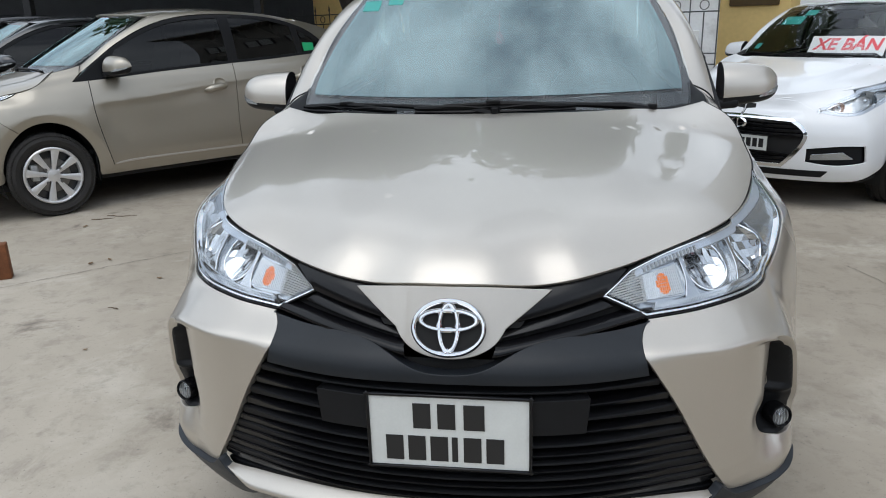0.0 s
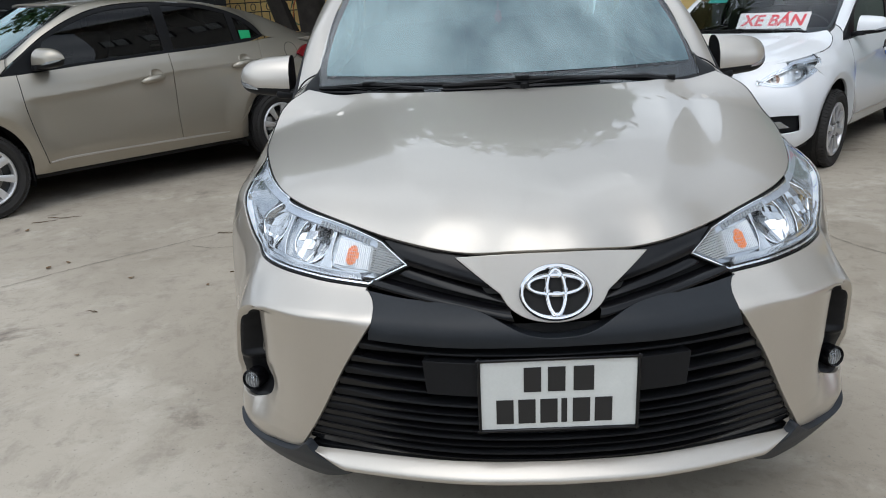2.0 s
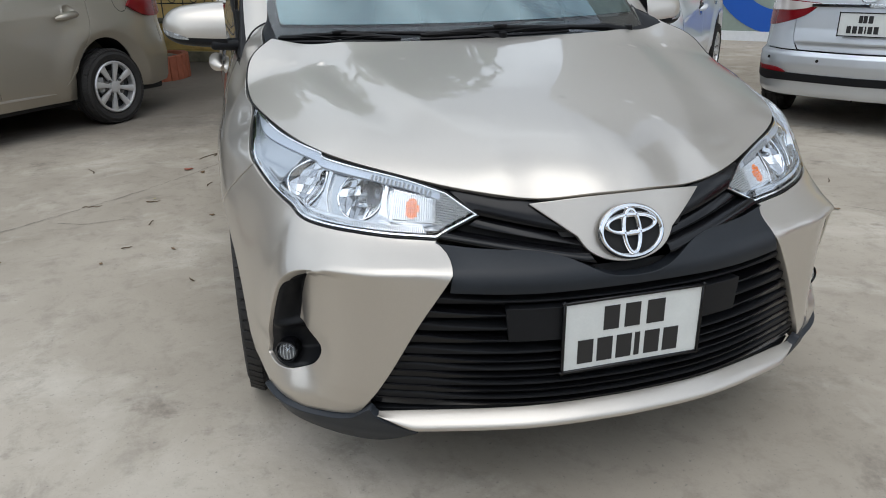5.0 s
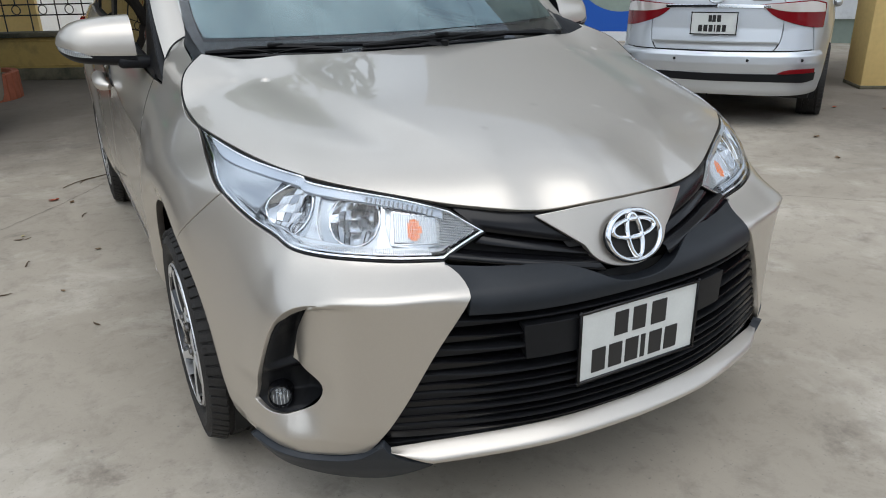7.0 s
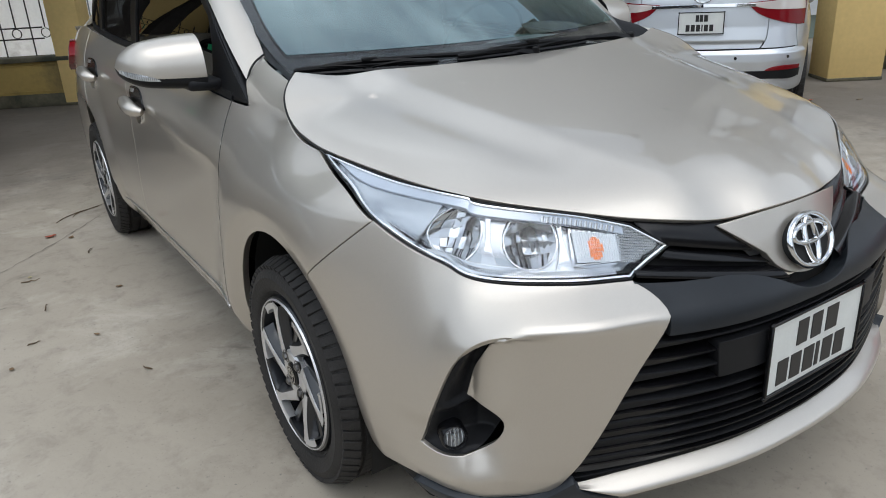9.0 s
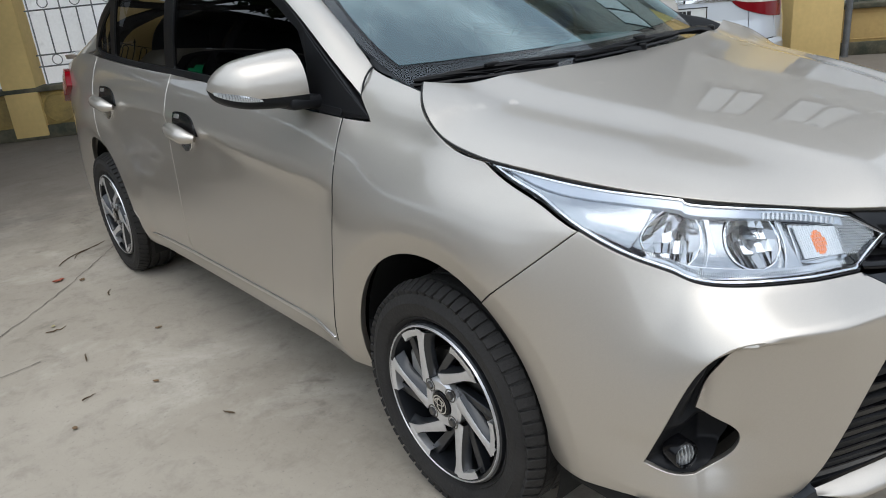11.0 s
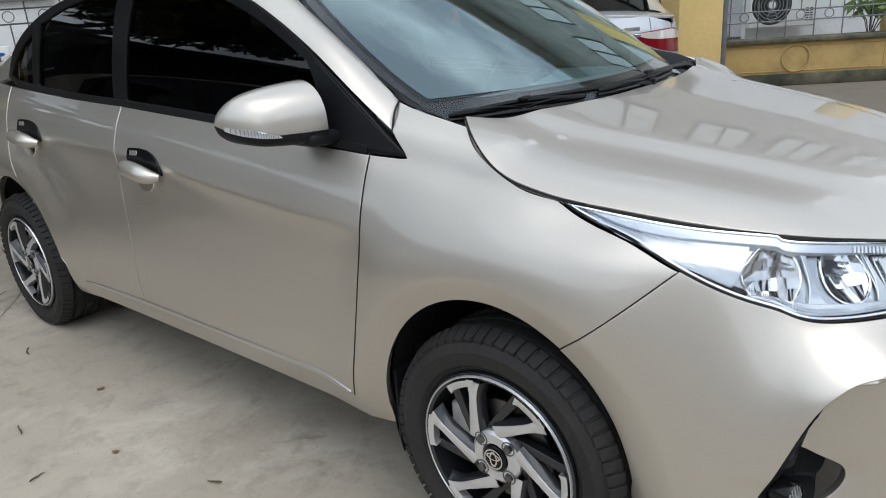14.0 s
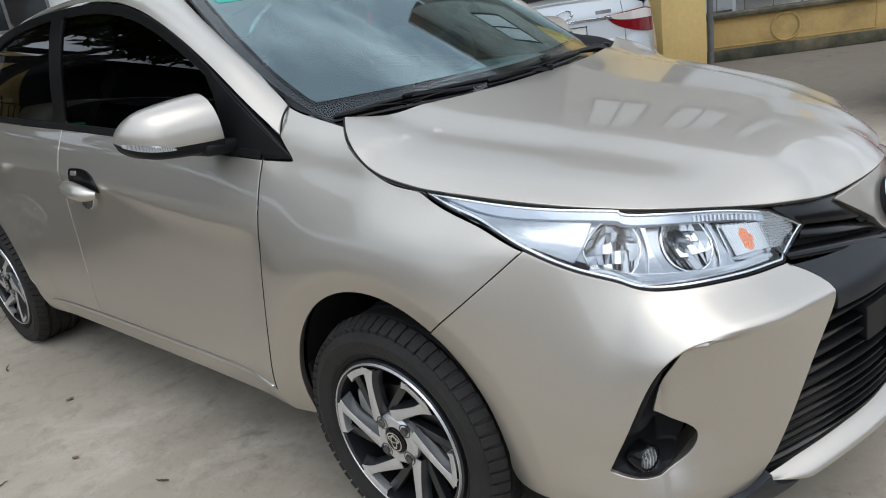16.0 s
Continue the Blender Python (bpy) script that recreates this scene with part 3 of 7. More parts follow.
def wheel_rim_hero(parent):
    """Six swept machined spokes on a dark alloy rim; the outside faces -x."""
    R = .192
    bm = spin([(.09, R - .012), (.02, R - .016), (-.012, R - .010), (-.016, R - .002), (-.010, R + .006), (.0, R + .008), (.09, R + .006)], 64)
    part("rim_barrel", bm, ALLOY_DARK, parent, "dark alloy wheel rim")
    bm = spin([(-.0150, R - .0032), (-.0178, R - .0020), (-.0178, R - .0002), (-.013, R + .0018)], 64)
    part("rim_flange", bm, ALLOY, parent, "machined bright rim edge")
    for k in range(6):
        t0 = math.radians(60 * k + 28)
        for name, mat in (("spoke", ALLOY), ("spoke_body", ALLOY_DARK), ("inner_spoke", ALLOY_DARK)):
            bm = bmesh.new()
            prev = None
            tt = t0 - .42 if name == "inner_spoke" else t0
            for i in range(13):
                f = i / 12
                along, aside = .034 + (R - .05) * f, .052 - .012 * f
                py, pz = along * math.cos(tt) + aside * math.sin(tt), along * math.sin(tt) - aside * math.cos(tt)
                if name == "inner_spoke":
                    w, x, thick, flare = .008 + .004 * f, -.000 + .006 * (1 - f), .02, 1.2
                else:
                    w = .0088 + .006 * (1 - f) ** 2 + .009 * max(0, f - .65) ** 2 / .1225
                    x, thick, flare = -.0175 + .009 * (1 - f) ** 2, .0022, 1.0
                    if name == "spoke_body":
                        x, thick, w, flare = x + .0024, .026, w * 1.05, 1.7
                c, q = math.cos(tt + .08), math.sin(tt + .08)
                ring = [bm.verts.new((x + dx, py - q * dw * w, pz + c * dw * w)) for dx, dw in ((.0012, -1), (0, -.86), (0, .86), (.0012, 1), (thick, flare), (thick, -flare))]
                if prev:
                    for j in range(6):
                        bm.faces.new((prev[j], prev[(j + 1) % 6], ring[(j + 1) % 6], ring[j]))
                prev = ring
            bmesh.ops.recalc_face_normals(bm, faces=bm.faces[:])
            part(name, bm, mat, parent)
        # widened rim edge that ends in a tooth
        bm = bmesh.new()
        prev = None
        a_end = t0 - .20
        for i in range(9):
            a = a_end - .46 * i / 8
            r0 = R - .0235 - .004 * (i == 8)
            ring = [bm.verts.new((x, r * math.cos(a), r * math.sin(a))) for x, r in ((.006, r0 + .002), (-.017, r0), (-.0182, r0 + .0015), (-.0186, R - .008))]
            if prev:
                for j in range(3):
                    bm.faces.new((prev[j], prev[j + 1], ring[j + 1], ring[j]))
            prev = ring
        bmesh.ops.recalc_face_normals(bm, faces=bm.faces[:])
        part("rim_tooth", bm, ALLOY, parent)
    bm = spin([(.02, .062), (-.004, .062), (-.010, .055), (-.010, .034), (-.004, .031)], 40)
    part("hub", bm, ALLOY, parent, "machined hub face")
    bm = spin([(-.003, .031), (-.012, .030), (-.015, .026), (-.016, .0005)], 32)
    cap = part("hub_cap", bm, BLACK_GLOSS, parent, "black centre cap with a chrome mark")
    bm = spin([(-.0175, .021), (-.0175, .024)], 32)
    spin([(-.0175, .007), (-.0175, .010)], 24, bm=bm, m=Matrix.Diagonal((1, 1, 1.9, 1)))
    spin([(-.0176, .007), (-.0176, .0095)], 24, bm=bm, m=Matrix.Translation((0, 0, .006)) @ Matrix.Diagonal((1, 1.9, .9, 1)))
    part("cap_mark", bm, CHROME, cap)
    for k in range(4):
        a = math.radians(45 + 90 * k)
        bm = spin([(.004, .0105), (-.012, .0105), (-.017, .009), (-.019, .004), (-.019, .0003)], 6, m=Matrix.Translation((0, .05 * math.cos(a), .05 * math.sin(a))))
        spin([(-.0105, .017), (-.0115, .0145), (-.004, .013)], 20, bm=bm, m=Matrix.Translation((0, .05 * math.cos(a), .05 * math.sin(a))))
        part("wheel_nut", bm, STEEL, parent)


def wheel_rim_eight(parent):
    """Eight plain silver spokes."""
    R = .192
    bm = spin([(.09, R - .012), (.0, R - .018), (-.012, R - .012), (-.016, R - .002), (-.010, R + .006), (.09, R + .006)], 48)
    part("rim_barrel", bm, ALLOY, parent, "silver alloy wheel rim")
    # dark backing disc, added to put shade between the spokes
    part("brake_disc", spin([(.05, .0005), (.05, R - .014), (.06, R - .014)], 32), ALLOY_DARK, parent)
    for k in range(8):
        a = math.radians(45 * k + 12)
        m = Matrix.Rotation(a, 4, "X")
        bm = bmesh.new()
        prev = None
        for i in range(5):
            f = i / 4
            r, w, x = .03 + (R - .040) * f, .0115 + .0165 * f ** 1.2, -.002 - .010 * f
            ring = [bm.verts.new(m @ Vector((x + dx, dw * w, r))) for dx, dw in ((0.004, -1), (0, -.5), (0, .5), (.004, 1), (.02, 1), (.02, -1))]
            if prev:
                for j in range(6):
                    bm.faces.new((prev[j], prev[(j + 1) % 6], ring[(j + 1) % 6], ring[j]))
            prev = ring
        bmesh.ops.recalc_face_normals(bm, faces=bm.faces[:])
        part("spoke", bm, ALLOY, parent)
    bm = spin([(.02, .047), (-.008, .044), (-.012, .026), (-.014, .0005)], 32)
    part("hub_cap", bm, ALLOY, parent)
    for k in range(4):
        a = math.radians(45 + 90 * k)
        part("wheel_nut", spin([(.0, .011), (-.016, .010), (-.018, .0005)], 6, m=Matrix.Translation((0, .066 * math.cos(a), .066 * math.sin(a)))), STEEL, parent)


def wheel(car, at, style, flip=False, radius=.302, width=.185):
    """A wheel under a car: tyre with tread, rim, brake. Its outside faces -x, or +x when flipped."""
    w = new("wheel")
    w.parent = car
    w.matrix_local = pose(*at, 0, 0, 180 if flip else 0)
    k = radius / .302
    hw, r = width / 2, radius
    prof = [(.07, .197 * k), (hw - .012, .205 * k), (hw + .004, .235 * k), (hw + .006, .262 * k), (hw - .006, r - .016), (hw - .02, r - .004), (hw - .03, r)]
    mid = []
    for x in (.045, .0, -.045):
        mid += [(x + .016, r + .001), (x + .006, r + .001), (x + .005, r - .007), (x - .005, r - .007), (x - .006, r + .001), (x - .016, r + .001)]
    left = [(-hw + .03, r), (-hw + .02, r - .004), (-hw + .006, r - .016), (-hw - .004, r - .028), (-hw - .007, .262 * k), (-hw - .0085, .2595 * k), (-hw - .007, .257 * k),
            (-hw - .005, .235 * k), (-hw + .001, .224 * k), (-hw + .004, .2225 * k), (-hw + .002, .221 * k), (-hw + .012, .210 * k), (-hw + .018, .206 * k), (-.06, .204 * k)]
    bm = spin(prof + mid + left, 96, closed=True)
    tyre = part("tyre", bm, RUBBER, w, "worn black road tyre")
    bm = bmesh.new()
    for i in range(64):
        m = Matrix.Rotation(2 * math.pi * i / 64, 4, "X") @ Matrix.Translation((0, 0, r - .009))
        for sx in (-1, 1):
            box(.044, .0225, .013, (0, 0, 0), .0012, 1, bm, m @ Matrix.Translation((sx * (hw - .019), 0, .0008)) @ Matrix.Rotation(sx * .42, 4, "Y") @ Matrix.Rotation(sx * .10, 4, "Z"))
            box(.026, .024, .006, (sx * .024, .006 * (i % 2), .0075), .0015, 1, bm, m)
    tagged(part("tread", bm, RUBBER, tyre, "shoulder and centre tread blocks"), kind="stuff")
    rim = new("rim")
    rim.parent = w
    rim.matrix_local = Matrix.Translation((-hw + .012, 0, 0)) @ Matrix.Diagonal((1, 1.05 * k, 1.05 * k, 1))
    style(rim)
    # the brake disc itself, in steel
    bm = spin([(.035, .125), (.03, .128), (.02, .128), (.015, .125), (.014, .07), (0, .06), (-.005, .03)], 48, m=Matrix.Translation((-hw + .03, 0, 0)))
    part("brake_disc", bm, STEEL, w)
    bm = box(.05, .055, .12, (-hw + .05, .118, .03), .012, 3)
    part("brake_caliper", bm, CALIPER, w)
    bm = spin([(.06, .19), (.06, .001)], 40)
    part("wheel_back", bm, BLACK_DEEP, w)
    return w


def headlight(car, mirror):
    """Clear lens over chrome reflector bowls and an amber indicator bulb."""
    m = -1 if mirror else 1
    out = loop([(.338, .741), (.415, .786)], LAMP_TOP, LAMP_BACK[::-1], LAMP_LOW[::-1], [(.436, .694), (.40, .711), (.338, .741)])
    lamp = new("headlight")
    lamp.parent = car
    tagged(lamp, "clear headlight with chrome reflectors and an amber bulb")
    lens = panel("lens", out, wrap, CLEAR, lamp, mirror, .025, .0, .004)
    lens.visible_shadow = False
    panel("bezel", out, wrap, BLACK_GLOSS, lamp, mirror, .03, .03, .0012, -.003, "black lamp surround", holes=[inward(out, .0024)])
    panel("chrome_edge", inward(out, .0038), wrap, CHROME, lamp, mirror, .03, .03, .0003, -.005, "bright edge inside the lens", holes=[inward(out, .0058)])
    # main and dipped bowls: arc, height, half width, half height, depth, columns, rows
    bowls = ((.862, .786, .100, .056, .038, 12, 6), (.645, .766, .064, .047, .034, 8, 5))
    cups = [np.array([(q + w * .96 * math.cos(a), z + h * .96 * math.sin(a)) for a in np.linspace(0, 2 * math.pi, 40)[:-1]]) for q, z, w, h, d, nc, nr in bowls]
    panel("housing", out, wrap, CHROME_SOFT, lamp, mirror, .02, 0, .006, -.034, holes=cups)
    rng = random.Random(11)
    for q, z, w, h, d, nc, nr in bowls:
        V, F = [], []

        def at(u, v):
            x, y = u * math.sqrt(1 - v * v / 2), v * math.sqrt(1 - u * u / 2)
            return np.array(wrap(q + w * x, z + h * y, -.032 - d * (1 - min(1, x * x + y * y))))
        for i in range(nc):
            for j in range(nr):
                c = [at(-1 + 2 * (i + di) / nc, -1 + 2 * (j + dj) / nr) for di, dj in ((0, 0), (1, 0), (1, 1), (0, 1))]
                tilt, lean = rng.uniform(-.0035, .0035), rng.uniform(-.002, .002)
                k = len(V)
                for p, (sx, sz) in zip(c, ((-1, -1), (1, -1), (1, 1), (-1, 1))):
                    V.append((m * p[0], p[1] + tilt * sx + lean * sz, p[2]))
                F.append((k, k + 1, k + 2, k + 3) if not mirror else (k + 3, k + 2, k + 1, k))
        bowl = mesh_object("reflector_bowl", V, F, CHROME_BOWL, lamp, None, "faceted chrome reflector", False)
        p = wrap(q, z, -.032 - d)
        fm = Matrix.Translation((m * p[0], p[1], p[2])) @ Vector((m * .35, -1, .05)).normalized().to_track_quat("Y", "Z").to_matrix().to_4x4()
        part("bulb", spin([(0, .0065), (.022, .0065), (.030, .0055), (.034, .003), (.035, .0003)], 18, "Y", m=fm), CHROME_SOFT, bowl)
        part("bulb_collar", spin([(.002, .015), (.006, .014), (.007, .008), (.003, .007)], 20, "Y", m=fm), BLACK_GLOSS, bowl)
        rimline = [wrap(q + w * 1.0 * math.cos(a), z + h * 1.0 * math.sin(a), -.030) for a in np.linspace(0, 2 * math.pi, 41)]
        part("bowl_edge", tube([(m * r[0], r[1], r[2]) for r in rimline], .0022, 6, caps=False), CHROME, bowl)
    # smooth chrome pillars between the chambers
    for q, z0, z1, w0, w1 in ((.745, .716, .826, .030, .010), (.572, .712, .806, .024, .009)):
        fin = loop([(q - w0, z0), (q - w1 * .6, (z0 + z1) / 2), (q - w1, z1)], [(q - w1, z1), (q + w1, z1 + .004)], [(q + w1, z1 + .004), (q + w1 * .6, (z0 + z1) / 2), (q + w0, z0 + .003)], [(q + w0, z0 + .003), (q - w0, z0)])
        panel("divider_fin", fin, wrap, CHROME_BOWL, lamp, mirror, .012, .025, .001, -.020)
    # bright eyebrow strip along the top, and the long wing towards the rear
    brow = loop([(.43, .780), (.50, .799), (.606, .815), (.776, .833), (1.035, .854), (1.192, .874), (1.30, .893)], [(1.30, .893), (1.192, .864), (1.035, .841), (.776, .818), (.606, .799), (.50, .783), (.43, .766)], [(.43, .766), (.43, .780)])
    panel("eyebrow", brow, wrap, LAMP_SILVER, lamp, mirror, .02, .012, .001, -.010, "bright strip along the top of the lamp")
    wing = loop([(.955, .829), (1.04, .838), (1.19, .859), (1.29, .884)], [(1.29, .884), (1.22, .862), (1.14, .838), (1.04, .797), (.975, .768)], [(.975, .768), (.962, .79), (.955, .829)])
    panel("side_reflector", wing, wrap, CHROME_SOFT, lamp, mirror, .02, .03, .001, -.020)
    ridge = [wrap(q, z, -.017) for q, z in smooth_line([(1.02, .778), (1.10, .822), (1.19, .849), (1.27, .874)])]
    part("side_ridge", tube([(m * r[0], r[1], r[2]) for r in ridge], .0028, 6), CHROME, lamp)
    floor_ = loop([(.46, .702), (.65, .712), (.76, .719), (.84, .732), (.95, .757)], [(.95, .757), (.84, .746), (.7, .731), (.55, .719), (.47, .716)], [(.47, .716), (.46, .702)])
    panel("lower_reflector", floor_, wrap, CHROME_BOWL, lamp, mirror, .02, .02, .001, -.014)
    # indicator: an amber cell between clear ribs
    cell = loop([(.556, .722), (.55, .782)], [(.55, .782), (.42, .765)], [(.42, .765), (.405, .745)], [(.405, .745), (.446, .716), (.556, .722)])
    panel("indicator_chamber", cell, wrap, CHROME_BOWL, lamp, mirror, .02, .012, .001, -.022)
    for k in range(19):
        q = .443 + .0055 * k
        lo, hi = .721 + .0004 * k, .766 + .0007 * k
        half = .019 * math.sqrt(max(0, 1 - ((q - .497) / .0165) ** 2))
        cuts = [(lo, hi, LAMP_CLEAR)] if half < .004 else [(lo, .747 - half, LAMP_CLEAR), (.747 - half, .747 + half, AMBER), (.747 + half, hi, LAMP_CLEAR)]
        for z0, z1, mat in cuts:
            if z1 - z0 > .002:
                a, b = wrap(q, z0, -.015), wrap(q, z1, -.015)
                part("indicator_rib", tube([(m * a[0], a[1], a[2]), (m * b[0], b[1], b[2])], .0029, 7), mat, lamp, "amber indicator rib" if mat is AMBER else "")
    bm = bmesh.new()
    for j in range(9):
        z = .722 + .0062 * j
        a, b = wrap(.444, z, -.0128), wrap(.546, z + .004, -.0128)
        tube([(m * a[0], a[1], a[2]), (m * b[0], b[1], b[2])], .0007, 4, bm)
    part("indicator_ribs_across", bm, LAMP_CLEAR, lamp)
    bm = bmesh.new()
    for k in range(108):
        q = .455 + .0046 * k
        z = float(ZLAMP(q)) + .012
        a, b = wrap(q, z, -.008), wrap(q + .0006, z + .006, -.009)
        tube([(m * a[0], a[1], a[2]), (m * b[0], b[1], b[2])], .0010, 4, bm)
    part("ribbed_strip", bm, CHROME_BOWL, lamp, "fine ribs along the foot of the lens")
    bm = bmesh.new()
    for k in range(17):
        for j in range(13):
            q, z = .368 + .0048 * k, .712 + .0048 * j + .0006 * k
            if z < .745 + .62 * (q - .36) and z > .741 - .42 * (q - .36):
                r = wrap(q, z, -.012)
                box(.0036, .003, .0036, (m * r[0], r[1], r[2]), 0, 1, bm)
    part("reflex_block", bm, LAMP_CLEAR, lamp, "ribbed clear reflex block at the tip")
    bm = bmesh.new()
    for k in range(15):
        q = .452 + .0115 * k
        z = float(ZTOP(q)) - .012
        a, b = wrap(q, z, -.007), wrap(q + .003, z - .011, -.009)
        tube([(m * a[0], a[1], a[2]), (m * b[0], b[1], b[2])], .0034, 6, bm)
    part("ribbed_brow", bm, LAMP_CLEAR, lamp, "short clear ribs over the indicator")
    return lamp


def grille_bar(name, rows, mat, parent, mirror):
    """A straight bar from headlight to nose: rows of (s, z, off) at both ends, skinned from top to underside."""
    n = 20
    u = np.linspace(0, 1, n)[:, None]
    V = []
    for a, b in rows:
        A, B = wrap(*a), wrap(*b)
        L = A + (B - A) * u
        L[:, 1] -= .010 * (4 * u * (1 - u))[:, 0]
        V.append(L)
    V = np.concatenate(V)
    F = [(i * n + j, i * n + j + 1, (i + 1) * n + j + 1, (i + 1) * n + j) for i in range(len(rows) - 1) for j in range(n - 1)]
    if mirror:
        V = V * (-1, 1, 1)
    else:
        F = [f[::-1] for f in F]
    return mesh_object(name, V, F, mat, parent)


def fog_vent(car, mirror):
    """Black side vent with a round fog lamp at its foot."""
    m = -1 if mirror else 1
    v = new("fog_lamp_vent")
    v.parent = car
    tagged(v, "matt black bumper vent with a round fog lamp")

    def inside_vent(q, z, off=0.0):
        edge = np.clip((VENT_OUT(z) - np.abs(q)) / .055, 0, 1) * np.clip((z - .372) / .022, 0, 1)
        return wrap(q, z, off - .010 - .010 * sstep(.57, .61, z) - .044 * edge * (1 - sstep(.446, .474, z)))
    panel("vent_back", VENT, inside_vent, BLACK_MATTE, v, mirror, .008, 0, -.0015, 0)
    c = Vector((m * .727, .288, .402))
    fm = Matrix.Translation(c) @ Vector((m * .35, -1, .12)).normalized().to_track_quat("Y", "Z").to_matrix().to_4x4()
    bm = spin([(-.03, .028), (.004, .027), (.007, .0245), (.003, .022), (-.010, .021)], 32, "Y", m=fm)
    part("fog_lamp_ring", bm, BLACK_GLOSS, v)
    bm = spin([(.000, .0215), (-.006, .0185), (-.012, .013), (-.016, .0005)], 14, "Y", m=fm)
    part("fog_lamp_bowl", bm, LENS_GREY, v, "faceted silver reflector", smooth=False)
    part("fog_lamp_bulb", spin([(-.014, .006), (-.003, .006), (-.001, .0005)], 12, "Y", m=fm), CHROME_BOWL, v)
    for k in range(-2, 3):
        a = Vector((k * .0075, .002, 0))
        hgt = math.sqrt(.0195 ** 2 - a.x ** 2)
        part("fog_lamp_flute", tube([fm @ (a + Vector((0, 0, -hgt))), fm @ (a + Vector((0, .004, 0))), fm @ (a + Vector((0, 0, hgt)))], .0012, 5), LAMP_CLEAR, v)
    lens = part("fog_lamp_lens", spin([(-.002, .0215), (.003, .020), (.007, .013), (.009, .0005)], 28, "Y", m=fm), CLEAR, v, "clear fluted fog lamp")
    lens.visible_shadow = False


def door_mirror(car, mirror):
    """Body-coloured mirror cap over a black foot, with a clear indicator."""
    m = -1 if mirror else 1
    dm = new("door_mirror")
    dm.parent = car
    tagged(dm, "champagne door mirror on a black arm")
    nu = 40
    top = smooth_line([(-.5, -.2), (-.5, .55), (-.38, .88), (0, 1.0), (.42, .90), (.78, .55), (.96, .05), (1.0, -.36)], .1)
    face = smooth_line([(1.0, -.36), (1.005, -.46), (1.0, -.55)], .06)
    base = smooth_line([(1.0, -.56), (.96, -.78), (.72, -.97), (.1, -1.0), (-.4, -.95), (-.5, -.7), (-.5, -.2)], .1)

    def section(f, prof, out=0.0):
        end = max(1e-4, 1 - max(0, (f - .57) / .43) ** 2.9) ** .5
        zt = 1.047 + (.079 - .026 * f * f) * end + out
        zb = 1.047 - (.069 - .022 * f ** 1.4) * end ** .9 - out
        back, dep = 1.505 + .020 * f, .135 * (1 - .26 * f * f) * end + out
        return [(m * (.785 + .210 * f), back - dep * (d + .5) / 1.5, zb + (zt - zb) * (h + 1) / 2) for d, h in prof]

    def skin(name, prof, f0, f1, n, mat, label="", out=0.0):
        rows = [section(f0 + (f1 - f0) * i / n, prof, out) for i in range(n + 1)]
        k = len(prof)
        fs = [(i * k + j, i * k + j + 1, (i + 1) * k + j + 1, (i + 1) * k + j) for i in range(n) for j in range(k - 1)]
        return mesh_object(name, [p for r in rows for p in r], [q if not mirror else q[::-1] for q in fs], mat, dm, None, label)
    skin("mirror_cap", top, 0, 1, nu, PAINT)
    skin("mirror_cap_edge", face, 0, 1, nu, PAINT)
    skin("mirror_base", base, 0, 1, nu, BLACK_MATTE, "black lower mirror shell")
    rows = []
    for i in range(19):
        f = .58 + .405 * i / 18
        hi = -.60 + .40 * (i / 18) ** .7
        rows.append(section(f, [(1.0 - .02 * (h > -.4), h) for h in np.linspace(hi, -.63, 5)], .0025))
    fs = [(i * 5 + j, i * 5 + j + 1, i * 5 + j + 6, i * 5 + j + 5) for i in range(18) for j in range(4)]
    mesh_object("indicator_lens", [p for r in rows for p in r], [q if not mirror else q[::-1] for q in fs], LAMP_CLEAR, dm, None, "clear ribbed indicator in the mirror")
    bm = bmesh.new()
    for i in range(2, 18, 1):
        tube([rows[i][0], rows[i][2], rows[i][4]], .0011, 4, bm)
    part("indicator_flutes", bm, LENS_GREY, dm)
    bm = bmesh.new()
    bm.faces.new([bm.verts.new(p) for p in section(0, np.concatenate([top, face[1:], base[1:-1]]))])
    part("mirror_inner_face", bm, BLACK_MATTE, dm)
    bm = box(.13, .105, .034, (0, 0, 0), .014, 4, m=Matrix.Translation((m * .775, 1.425, .988)) @ Matrix.Rotation(m * -.06, 4, "Y"))
    box(.035, .13, .075, (0, 0, 0), .014, 3, bm, Matrix.Translation((m * .722, 1.40, 1.0)) @ Matrix.Rotation(m * -.18, 4, "Y"))
    part("mirror_arm", bm, BLACK_MATTE, dm)


